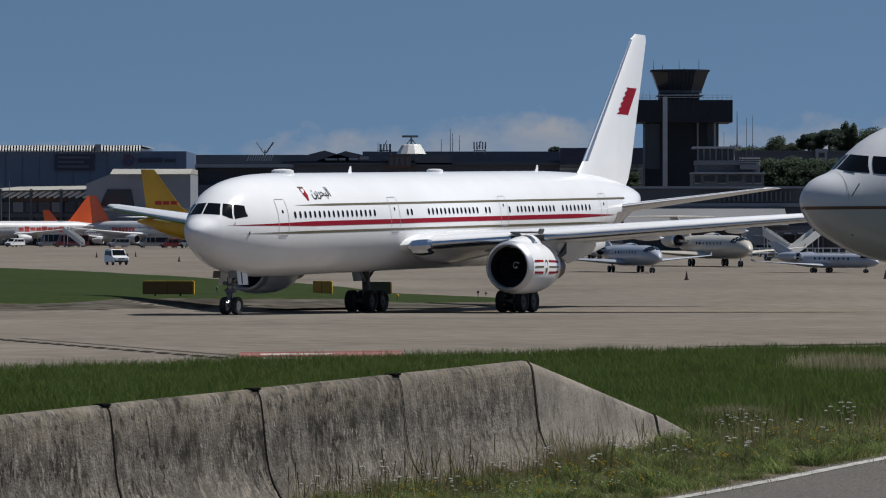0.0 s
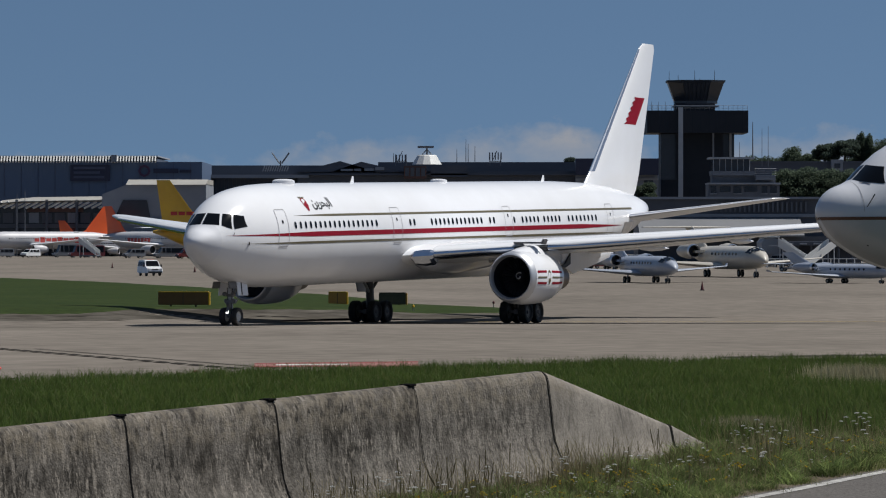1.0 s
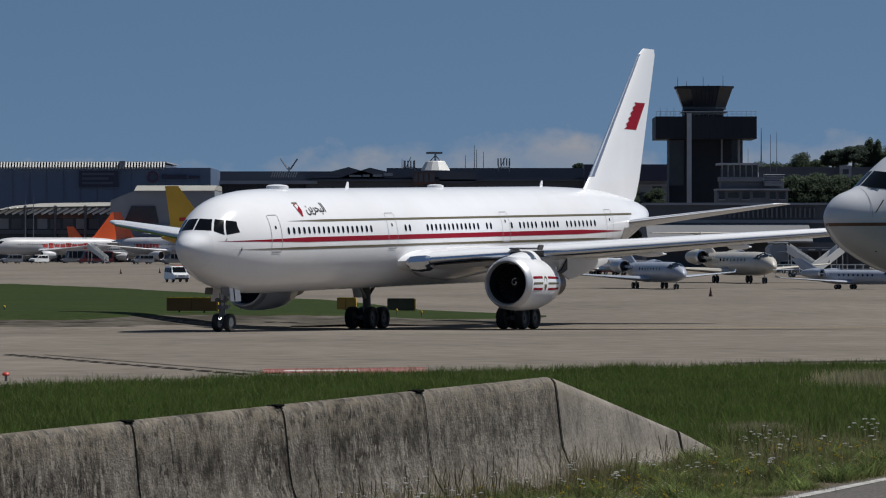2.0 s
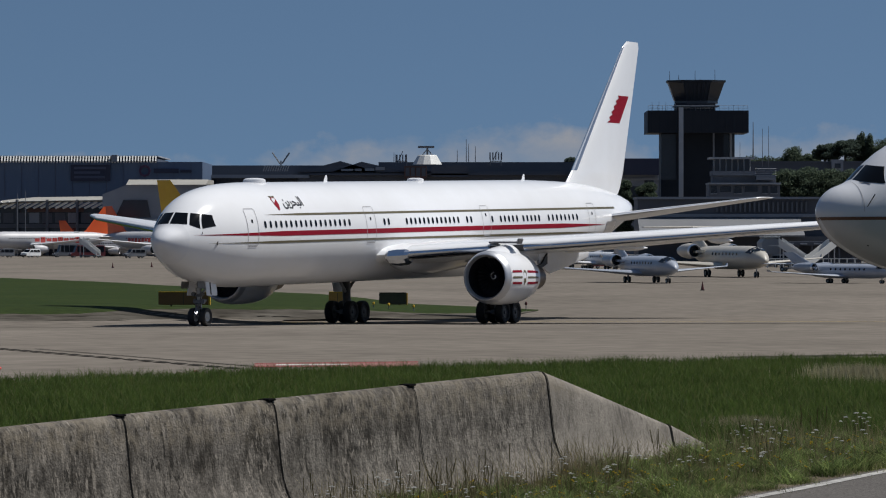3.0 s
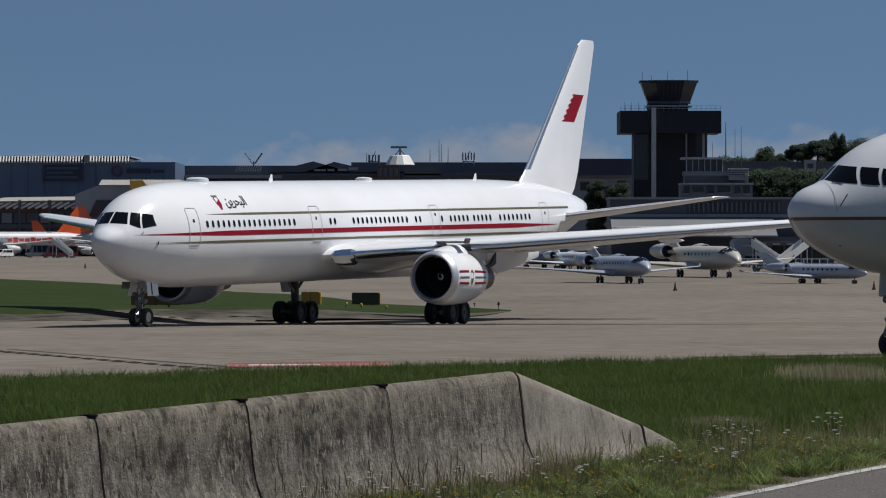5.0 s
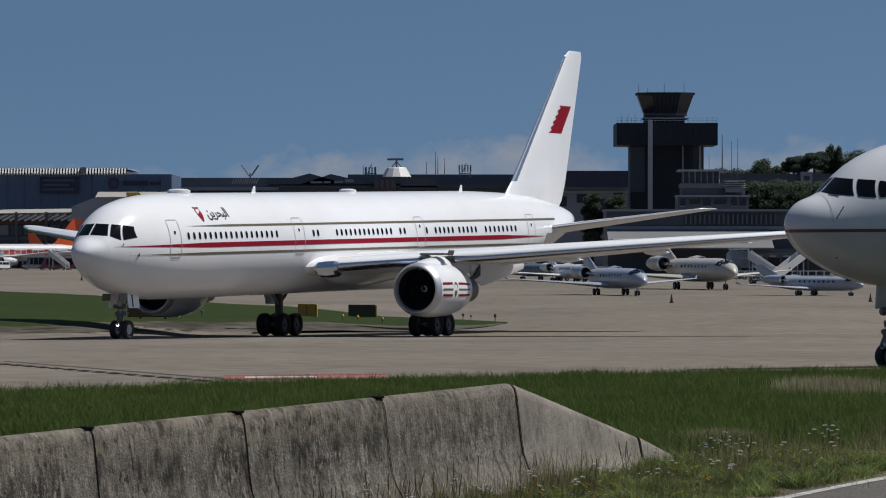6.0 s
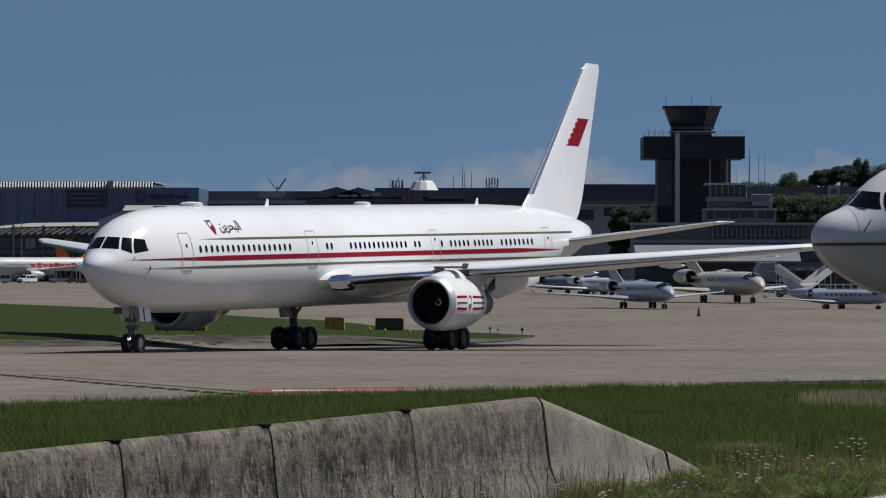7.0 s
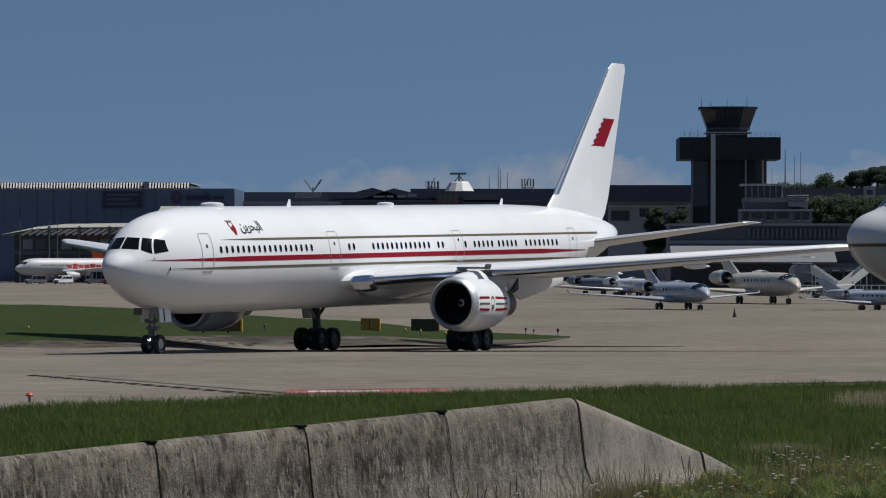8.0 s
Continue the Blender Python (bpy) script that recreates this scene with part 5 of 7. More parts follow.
def scatter_flowers():
    r = random.Random(11)
    proto = {k: flower_plant(k) for k in ("yarrow", "yellow", "stalk")}

    def put(kind, x, y, s, used={}):
        m = pose(x, y, lie(y) + 0.0, r.uniform(-7, 7), r.uniform(-7, 7), r.uniform(0, 360))
        if kind not in used:
            used[kind] = 1
            o = proto[kind]
            o.matrix_basis = m
        else:
            o = copy_thing(proto[kind], m)
        o.scale = (s, s, s)
        o["group"] = {"yarrow": "white flowers on the verge", "yellow": "yellow flowers on the verge", "stalk": "seed stalks on the verge"}[kind]

    # the row of stalks and flowers at the foot of the barrier
    for kind, n, lo, hi, a0, a1 in (("stalk", 75, 0.5, 1.7, 2.4, 12), ("yarrow", 48, 0.6, 2.4, 2.6, 10.5), ("yarrow", 16, 0.45, 0.9, 2.2, 4.2), ("stalk", 30, 0.45, 1.0, 2.0, 4.4), ("yellow", 150, 0.7, 2.6, 2.8, 12.0), ("stalk", 14, 0.8, 2.2, 9, 14)):
        for _ in range(n):
            s, al = r.uniform(lo, hi), r.uniform(a0, a1)
            p = WALL0 + Vector((WALL_N[0] * s, WALL_N[1] * s, 0)) + WALL_DIR * al
            put(kind, p.x, p.y, r.uniform(0.42, 0.85))
    for _ in range(110):                     # single small daisies low in the grass
        s, al = r.uniform(0.7, 2.5), r.uniform(3.2, 12.0)
        p = WALL0 + Vector((WALL_N[0] * s, WALL_N[1] * s, 0)) + WALL_DIR * al
        put("yarrow", p.x, p.y, r.uniform(0.26, 0.4))
    for x, y in ((4.65, 60.5), (4.72, 60.6), (4.78, 60.5), (4.7, 60.0), (4.74, 60.1), (3.25, 58.3), (3.32, 58.4), (3.36, 58.2), (3.55, 58.4), (3.6, 58.2), (3.1, 58.1), (4.5, 60.2)):
        put("yarrow", x, y, r.uniform(0.55, 0.85))


scatter_flowers()


# ---- terminal, tower, hangars ----
M["tower_black"] = mat("black_tower_cladding", (0.013, 0.016, 0.023), 0.55, 0, (0.018, 0.022, 0.030), 0.3, 0.5, spec=0.25)
M["tower_glass"] = mat("dark_tower_glass", (0.018, 0.022, 0.030), 0.2, 0, (0.028, 0.034, 0.045), 0.4, 0.6)
M["pale_metal"] = mat("pale_metal", (0.42, 0.43, 0.45), 0.5, 0.2, (0.33, 0.34, 0.36), 0.5, 0.5)
M["roof_dark"] = mat("dark_roof_sheet", (0.048, 0.057, 0.080), 0.6, 0, (0.070, 0.080, 0.104), 0.1, 0.6)
M["facade_dark"] = mat("dark_facade", (0.055, 0.062, 0.080), 0.5, 0, (0.080, 0.088, 0.108), 0.15, 0.6)
M["hangar_wall"] = mat("blue_grey_cladding", (0.085, 0.125, 0.205), 0.55, 0, (0.07, 0.105, 0.175), 0.08, 0.6, stretch=(1, 1, 0.2))
M["grey_wall"] = mat("grey_wall", (0.23, 0.25, 0.285), 0.7, 0, (0.18, 0.195, 0.225), 0.15, 0.6)
M["pale_wall"] = mat("pale_wall", (0.33, 0.345, 0.37), 0.7, 0, (0.26, 0.275, 0.30), 0.2, 0.6)
M["white_steel"] = mat("white_steel", (0.70, 0.70, 0.68), 0.5, 0, (0.6, 0.6, 0.58), 0.3, 0.5)
M["canopy"] = mat("cream_canopy", (0.36, 0.35, 0.32), 0.7, 0, (0.29, 0.28, 0.255), 0.2, 0.5, spec=0.1)
M["sign_blue"] = mat("navy_sign", (0.018, 0.022, 0.05), 0.5, 0, (0.025, 0.028, 0.06), 0.3, 0.5)
M["sign_mark"] = mat("purple_sign_mark", (0.07, 0.028, 0.07), 0.5)
M["sign_pale"] = mat("pale_sign_bar", (0.06, 0.07, 0.12), 0.5)
M["lean_to"] = mat("grey_sheet_roof", (0.20, 0.205, 0.215), 0.7, 0, (0.16, 0.165, 0.175), 0.1, 0.5, stretch=(1, 0.3, 1), spec=0.1)
M["brick"] = mat("rust_cladding", (0.11, 0.055, 0.045), 0.7, 0, (0.08, 0.045, 0.04), 0.3, 0.5)
M["mast"] = mat("mast_grey", (0.12, 0.13, 0.15), 0.6)


def bar(name, x0, x1, z0, z1, y, depth, material, parent, label="", **k):
    return part(name, box(((x0 + x1) / 2, y, (z0 + z1) / 2), (x1 - x0, depth, z1 - z0), **k), material, parent, label, smooth=0)


def row_of(ob, n, step):
    """n - 1 repeats of a part, each a step further."""
    for i in range(1, n):
        again(ob, Matrix.Translation(Vector(step) * i))


def control_tower():
    y = 1100
    t = thing("control_tower", pose(0, 0, 0), "black airport control tower with a flared glass cab", "tower")
    bar("shaft", 42.81, 56.03, 0, 27.26, y + 1, 12, "tower_black", t, "black clad shaft")
    bar("side_shaft", 56.03, 58.56, 0, 27.26, y + 3, 9, "tower_glass", t)
    bar("glazing", 42.81, 45.93, 16.68, 26.30, y - 5.1, 0.2, "tower_glass", t)
    bar("light_shaft", 57.47, 57.96, 16.68, 27.02, y - 2, 0.5, "pale_metal", t)
    bar("light_shaft", 53.75, 54.11, 21.25, 27.02, y - 5.2, 0.4, "grey_wall", t)
    bar("duct", 46.29, 47.25, 2, 31.83, y - 11.3, 1.0, "pale_metal", t, "tall pale service duct")
    deck = bar("deck", 39.75, 61.05, 26.5, 31.2, y, 21, "tower_black", t, "wide black deck storey")
    # panel joints on the deck's face
    j = part("panel_joint", box((39.75 + 0.8, y - 10.54, 28.85), (0.08, 0.1, 4.33)), "tower_glass", deck, smooth=0)
    row_of(j, 12, (1.75, 0, 0))
    bm = bmesh.new()                                          # rail round the deck
    z = 31.2
    for h in (0.5, 1.05):
        add_tube(bm, (39.87, y - 10.3, z + h), (60.93, y - 10.3, z + h), 0.03, n=4)
    for i in range(22):
        x = 39.87 + i * 1.0
        add_tube(bm, (x, y - 10.3, z), (x, y - 10.3, z + 1.1), 0.03, n=4)
    part("rail", bm, "mast", deck)
    cx = 50.38
    bar("neck", 45.93, 54.35, 31.2, 32.92, y, 9, "tower_black", t)
    bar("walkway", 45.57, 55.19, 32.19, 32.43, y, 10.5, "pale_metal", t, "pale walkway under the cab")
    cab = bmesh.new()
    w0, w1 = 4.57, 5.89
    loft([[(cx + sx * w, y + sy * w, zz) for sx, sy in ((-1, -0.5), (-0.5, -1), (0.5, -1), (1, -0.5), (1, 0.5), (0.5, 1), (-0.5, 1), (-1, 0.5))] for w, zz in ((w0, 32.80), (w0, 33.40), (w1, 37.12), (w1 + 0.15, 37.36))], True, cab)
    c = part("cab", cab, "tower_glass", t, "flared cab of dark glass", smooth=0)
    for i in range(-3, 4):
        part("mullion", tube((cx + i * w0 * 0.16, y - w0 - 0.05, 33.40), (cx + i * w1 * 0.16, y - w1 - 0.05, 37.12), 0.10, n=5), "tower_black", c)
    r = bmesh.new()
    loft([[(cx + sx * w, y + sy * w, zz) for sx, sy in ((-1, -0.5), (-0.5, -1), (0.5, -1), (1, -0.5), (1, 0.5), (0.5, 1), (-0.5, 1), (-1, 0.5))] for w, zz in ((w1 + 0.3, 37.36), (w1 + 0.35, 37.79))], True, r)
    part("roof", r, "tower_black", t, smooth=0)
    for px, top in ((44.73, 39.77), (46.65, 38.93), (50.14, 39.89), (54.35, 40.01), (51.22, 38.21)):
        part("antenna", tube((px, y - 2, 37.73), (px, y - 2, top), 0.07, 0.04, 5), "mast", t)
    for px in (41.24, 42.69, 44.13):
        part("antenna", tube((px - 0.5, y - 9, 31.2), (px - 0.5, y - 9, 33.1), 0.06, 0.03, 5), "mast", t)


# old tower's wall and steel: shade and blue haze are put into these colours
M["weathered_wall"] = mat("weathered_wall", (0.16, 0.172, 0.20), 0.7, 0, (0.11, 0.12, 0.142), 0.35, 0.6)
M["fin_grey"] = mat("grey_fin_concrete", (0.13, 0.14, 0.16), 0.8, 0, (0.10, 0.108, 0.124), 0.3, 0.5)
M["weathered_steel"] = mat("weathered_steel", (0.42, 0.43, 0.45), 0.5, 0, (0.28, 0.29, 0.31), 0.3, 0.5)


def old_tower():
    y = 1050
    t = thing("old_tower", pose(0, 0, 0), "low white apron control building with a glazed cab", "building")
    bar("lower_floor", 50.73, 65.19, 0, 15.46, y + 6, 12, "weathered_wall", t)
    bar("window_band", 53.03, 55.21, 13.74, 14.77, y - 0.05, 0.2, "tower_glass", t)
    bar("window_band", 58.08, 60.60, 13.74, 14.89, y - 0.05, 0.2, "tower_glass", t)
    for x0, x1 in ((51.2, 52.3), (55.9, 57.4), (61.6, 62.7), (63.3, 64.6)):
        bar("window_band", x0, x1, 13.4, 14.9, y - 0.05, 0.2, "tower_glass", t)
        bar("window_frame", x0 - 0.1, x1 + 0.1, 13.25, 13.4, y - 0.1, 0.3, "weathered_steel", t)
    bar("terrace", 50.62, 65.31, 15.23, 15.57, y + 5, 13, "weathered_steel", t)
    bar("middle_floor", 51.65, 64.50, 15.46, 17.18, y + 7, 9, "weathered_wall", t)
    bar("parapet", 51.42, 60.37, 17.07, 17.98, y + 6, 10, "weathered_wall", t)
    bar("cab_glass", 51.88, 59.22, 17.98, 20.39, y + 6, 8, "tower_glass", t, "glazed cab")
    bar("cab_roof", 50.96, 60.14, 20.39, 20.80, y + 6, 10, "weathered_steel", t, "thin white cab roof")
    for i in range(7):
        x = 51.88 + i * 1.22
        part("mullion", tube((x, y + 1.9, 17.98), (x, y + 1.9, 20.39), 0.09, n=4), "pale_metal", t)
    bar("side_terrace", 60.37, 64.27, 16.15, 17.07, y + 4, 8, "weathered_wall", t)
    bar("side_room", 60.60, 63.81, 17.07, 18.90, y + 6, 6, "facade_dark", t)
    bm = bmesh.new()
    for h in range(4):
        add_tube(bm, (60.14, y + 0.5, 17.07 + h * 0.45), (64.50, y + 0.5, 17.07 + h * 0.45), 0.05, n=4)
    part("rail", bm, "weathered_steel", t)
    part("mast", tube((59.91, y + 3, 20.51), (59.91, y + 3, 27.97), 0.16, 0.06, 6), "mast", t, "tall thin mast")
    for px, tp in ((57.50, 23.95), (62.09, 26.71), (63.36, 27.28)):
        part("mast", tube((px, y + 8, 15.46), (px, y + 8, tp), 0.09, 0.04, 5), "mast", t)


def finned_building():
    y = 1000
    t = thing("pier_building", pose(0, 0, 0), "long low apron building with white upright fins", "building")
    bar("body", 34.54, 78.27, 0, 12.11, y + 10, 20, "facade_dark", t)
    bar("roof_edge", 34.32, 78.48, 11.90, 12.33, y + 9.5, 21.5, "grey_wall", t, "pale roof edge")
    bar("sill_band", 34.54, 78.27, 8.40, 9.05, y - 0.3, 0.6, "grey_wall", t)
    f = part("fin", box((49.84, y - 0.35, 10.37), (0.34, 0.7, 1.86)), "fin_grey", t, smooth=0)
    row_of(f, 20, (0.91, 0, 0))
    bm = bmesh.new()
    loft([[(xx, y - 14, 4.9), (xx, y - 0.4, 8.35), (xx, y - 0.4, 4.7), (xx, y - 14, 4.6)] for xx in (34.54, 66.0)], True, bm)
    part("lean_to_roof", bm, "lean_to", t, "sloping pale grey lean-to roof", smooth=0)
    bar("ground_floor", 34.54, 78.27, 0, 4.68, y - 3, 6, "facade_dark", t)


def terminal():
    y = 1350
    t = thing("terminal", pose(0, 0, 0), "long dark airport terminal with flat roofs", "building")
    bar("body", -67.29, -21.25, 0, 19.95, y + 15, 30, "facade_dark", t)
    bar("cornice", -67.29, -38.96, 19.80, 20.69, y + 13, 34, "grey_wall", t, "pale cornice")
    bar("upper_roof", -67.29, -33.05, 20.69, 23.35, y + 25, 20, "roof_dark", t)
    rib = part("facade_rib", box((-66.41, y - 0.4, 17.59), (0.3, 0.6, 4.13)), "roof_dark", t, smooth=0)
    row_of(rib, 44, (1.03, 0, 0))
    bar("lower_floor", -67.29, -21.25, 0, 15.23, y - 2, 4, "roof_dark", t)
    # pitched roofs
    for x0, xm, x1, zt in ((-41.91, -30.84, -21.25, 24.23), (-33.05, -25.38, -13.87, 24.08)):
        bm = bmesh.new()
        loft([[(x, yy, z) for x, z in ((x0, 21.43), (xm, zt), (x1, 21.43))] for yy in (y - 4, y + 40)], True, bm)
        part("gable_roof", bm, "roof_dark", t, "shallow dark gable", smooth=0)
    bar("hall", -41.91, 31.87, 0, 21.58, y + 12, 30, "facade_dark", t)
    bar("hall_roof", -21.25, 51.94, 20.84, 24.23, y + 30, 30, "roof_dark", t)
    bar("hall_band", -38.96, 31.87, 20.54, 20.98, y - 4, 3, "roof_dark", t)
    bar("wing_block", 30.40, 51.94, 20.54, 24.82, y - 5, 10, "sign_blue", t, "plain dark blue block")
    bar("wing_wall", 30.40, 52.53, 0, 20.54, y - 2, 8, "grey_wall", t)
    for x0, x1, z0, z1 in ((31.2, 36.0, 15.6, 18.2), (38.6, 41.0, 16.6, 18.8), (42.6, 46.8, 14.6, 17.6), (48.2, 50.6, 17.2, 19.4)):
        bar("wall_window", x0, x1, z0, z1, y - 6.1, 0.2, "tower_glass", t, "dark window in the side wall")
    bar("wall_band", 30.4, 52.53, 19.2, 19.7, y - 6.2, 0.5, "pale_wall", t)
    bar("rust_box", -14.17, -8.41, 19.66, 22.90, y - 5, 6, "brick", t, "rust-red roof box")
    for i in range(4):
        bar("rust_panel", -13.87 + i * 1.39, -12.84 + i * 1.39, 20.25, 22.46, y - 8.1, 0.2, "facade_dark", t)
    bar("roof_plant", -7.23, 2.36, 20.10, 23.05, y - 3, 5, "roof_dark", t)
    # letters that cannot be read
    for x0, x1, z0, z1 in ((-30.69, -27.59, 21.65, 22.17), (-27.15, -25.38, 21.65, 22.24), (-24.50, -22.14, 21.65, 22.31), (-21.69, -19.33, 21.87, 22.68)):
        bar("sign_bar", x0, x1, z0, z1, y - 4.4, 0.3, "grey_wall", t, "pale sign, too far to read")
    # faceted dome with a turning radar bar (still here)
    cx = -8.26
    bm = bmesh.new()
    loft([[(cx + w * math.cos(a), y - 2 + w * math.sin(a), z) for a in (2 * math.pi * (k + 0.5) / 12 for k in range(12))] for w, z in ((3.98, 23.35), (2.66, 25.56), (2.36, 25.85))], True, bm)
    dome = part("radar_base", bm, "white_steel", t, "white faceted radar base on the roof", smooth=0)
    bm = bmesh.new()
    add_tube(bm, (cx, y - 2, 25.85), (cx, y - 2, 27.77), 0.25, n=6)
    for s in (-1, 1):
        add_tube(bm, (cx + s * 1.3, y - 2, 25.85), (cx, y - 2, 27.33), 0.14, n=5)
    part("pedestal", bm, "mast", dome)
    part("radar_bar", box((cx - 0.3, y - 2, 27.92), (4.28, 0.8, 0.55), bevel=0.1), "mast", dome)
    # roof antennas
    for c, n in ((-15.05, 4), (9.59, 5)):
        bm = bmesh.new()
        for i in range(n):
            x = c + (i - (n - 1) / 2) * 0.75
            add_box(bm, (x, y - 1, 24.97 if n == 4 else 25.56), (0.32, 0.6, 1.92))
        add_tube(bm, (c - 1.6, y - 1, 24.23), (c + 1.6, y - 1, 24.23), 0.12, n=5)
        add_tube(bm, (c - 1.0, y - 1, 23.79), (c + 0.4, y - 1, 26.89), 0.1, n=5)
        for s in (-1, 1):
            add_tube(bm, (c + s * 1.4, y - 1, 23.05), (c + s * 1.4, y - 1, 26.00), 0.12, n=5)
        part("antenna_rack", bm, "mast", t, "rack of dark roof antennas")
    for x, zt in ((-0.44, 27.33), (1.92, 29.99), (2.51, 28.81), (4.28, 28.22), (-16.97, 26.44)):
        part("roof_mast", tube((x, y, 24.08), (x, y, zt), 0.12, 0.06, 5), "mast", t)
    bm = bmesh.new()                                          # open framework in a V
    cx = -46.48
    for dx in (-2.2, 0.0, 2.2):
        for s in (-1, 1):
            add_tube(bm, (cx + s * 0.3, y + dx, 23.64), (cx + s * 2.21, y + dx, 26.44), 0.13, n=5)
    add_tube(bm, (cx, y, 23.05), (cx, y, 24.38), 0.2, n=5)
    for s in (-1, 1):
        for i in range(3):
            q = 0.4 + 0.3 * i
            add_tube(bm, (cx + s * 2.21 * q, y - 2.2, 23.64 + (26.44 - 23.64) * q), (cx + s * 2.21 * q, y + 2.2, 23.64 + (26.44 - 23.64) * q), 0.08, n=4)
    part("open_frame", bm, "mast", t, "open steel frame shaped like a V")
    bm = bmesh.new()                                          # louvres on the roof below it
    for i in range(11):
        add_box(bm, (-50.76 + i * 0.62, y - 4, 22.31), (0.25, 1.5, 1.6), ry=0.35)
    part("roof_louvre", bm, "grey_wall", t)


def hangar():
    y = 1300
    t = thing("hangar", pose(0, 0, 0), "big blue-grey hangar with a ribbed pale roof edge", "building")
    bar("body", -128.46, -64.51, 0, 23.37, y + 25, 50, "hangar_wall", t)
    bar("roof_deck", -129.17, -75.88, 22.80, 24.23, y + 25.5, 49.4, "facade_dark", t)
    bar("roof_edge", -129.17, -75.60, 24.62, 24.94, y + 27.2, 54, "pale_metal", t, "pale roof edge")
    rib = part("roof_rib", box((-128.74, y - 1.0, 24.01), (0.30, 0.5, 1.99), rx=-0.85), "white_steel", t, smooth=0)
    row_of(rib, 73, (0.73, 0, 0))
    bar("roof_box", -87.25, -85.83, 23.37, 25.08, y - 1, 3, "grey_wall", t)
    seam = part("wall_seam", box((-127.04, y - 0.06, 18.83), (0.12, 0.12, 8.53)), "sign_pale", t, smooth=0)
    row_of(seam, 15, (4.26, 0, 0))
    sign = bar("sign", -97.62, -87.68, 18.54, 22.66, y - 0.4, 0.6, "sign_blue", t, "dark blue sign with unreadable lines")
    for k, (a, b) in enumerate(((103, 160), (103, 150), (103, 158))):
        z = 21.81 - k * 1.14
        bar("sign_bar", -96.77, -96.77 + (b - a) * 0.14, z - 0.3, z + 0.3, y - 0.8, 0.15, "sign_pale", sign)
    ring = spun([(-0.4, 0.99), (-0.4, 1.56), (0.0, 1.56)], 8, "y", (-79.01, y - 0.2, 21.10))
    part("ring_mark", ring, "sign_mark", t, "dark red ring mark", smooth=0)
    bar("sign_bar", -76.73, -70.48, 20.53, 21.67, y - 0.3, 0.3, "sign_blue", t)
    bar("sign_bar", -70.06, -67.21, 20.67, 21.38, y - 0.3, 0.3, "sign_blue", t)


def pier():
    """The gate pier before the hangar: canopy with slanted struts, dark glazing."""
    y = 1240
    t = thing("gate_pier", pose(0, 0, 0), "glazed gate pier under a cream canopy with slanted struts", "building")
    x0, x1 = -114.40, -84.85
    bm = bmesh.new()
    loft([[(x0 - 3, yy, 11.41), (x0 + 3, yy, 13.57), (x0 + 10, yy, 14.25), (x1, yy, 14.52), (x1, yy, 13.17), (x0 + 6, yy, 12.76)] for yy in (y - 4, y + 30)], True, bm)
    for v in bm.verts:
        if v.co.y < y and v.co.z > 13.3:
            v.co.z -= 1.15
    part("canopy", bm, "canopy", t, "curved cream canopy", smooth=0)
    s = part("strut", tube((x0 + 2, y - 2, 11.41), (x0 + 5, y - 3, 12.90), 0.30, n=6), "white_steel", t, "slanted white strut")
    row_of(s, 16, (1.75, 0, 0))
    bar("glazing", x0, x1, 0, 11.54, y + 6, 12, "tower_glass", t, "dark glazing")
    bar("floor_band", x0, x1, 6.66, 7.61, y - 0.3, 0.8, "facade_dark", t)
    bar("red_band", -103.55, -90.00, 10.46, 11.41, y - 0.2, 0.4, "brick", t)
    for i in range(9):
        bar("pane", x0 + 2 + i * 3.1, x0 + 4.4 + i * 3.1, 7.88, 10.32, y - 0.05, 0.15, "facade_dark" if i % 3 else "grey_wall", t)
    c = part("column", tube((-105.72, y - 3.5, 0), (-105.72, y - 3.5, 13.44), 0.35, n=8), "facade_dark", t)
    row_of(c, 4, (7.2, 0, 0))
    for px, zt in ((-103.42, 14.52), (-101.52, 15.20), (-110.33, 14.79)):
        part("lamp_mast", tube((px, y - 30, 0), (px, y - 30, zt), 0.11, 0.07, 6), "mast", t)
    # grey hall beside it
    h = thing("grey_hall", pose(0, 0, 0), "pale grey hall with a slanted glass front", "building")
    bm = bmesh.new()
    loft([[(-84.99, yy, 0), (-60.18, yy, 0), (-60.18, yy, 17.10), (-79.16, yy, 16.96), (-84.99, yy, 14.66)] for yy in (y - 8, y + 30)], True, bm)
    part("body", bm, "grey_wall", h, smooth=0)
    bm = bmesh.new()
    loft([[(xx, y - 9, 16.96), (xx, y + 2, 18.3), (xx, y + 29, 18.3), (xx, y + 29, 16.96)] for xx in (-79.29, -60.18)], True, bm)
    part("roof_band", bm, "canopy", h, "sloping pale roof edge", smooth=0)
    bm = bmesh.new()
    loft([[(-81.87, yy, 9.24), (-73.46, yy, 9.24), (-74.28, yy, 13.30), (-79.97, yy, 13.30)] for yy in (y - 8.3, y - 7.6)], True, bm)
    part("glass_front", bm, "tower_glass", h, smooth=0)
    bar("ground_floor", -84.99, -60.18, 0, 5.71, y - 9, 3, "facade_dark", h)
    bar("band", -84.99, -60.18, 8.15, 8.83, y - 8.4, 1.0, "pale_wall", h)


control_tower(), old_tower(), finned_building(), terminal(), hangar(), pier()


# ---- trees behind the old tower ----
M["bark"] = mat("bark", (0.06, 0.048, 0.038), 0.9, 0, (0.035, 0.03, 0.025), 3, 0.6)
M["leaves"] = leaf_material("dark_leaves", (0.070, 0.096, 0.070), (0.105, 0.135, 0.092), thin=0.7, patch=(0.12, 0.8, 1.2))
M["needles"] = leaf_material("dark_needles", (0.056, 0.078, 0.066), (0.082, 0.108, 0.086), thin=0.7, patch=(0.12, 0.8, 1.2))


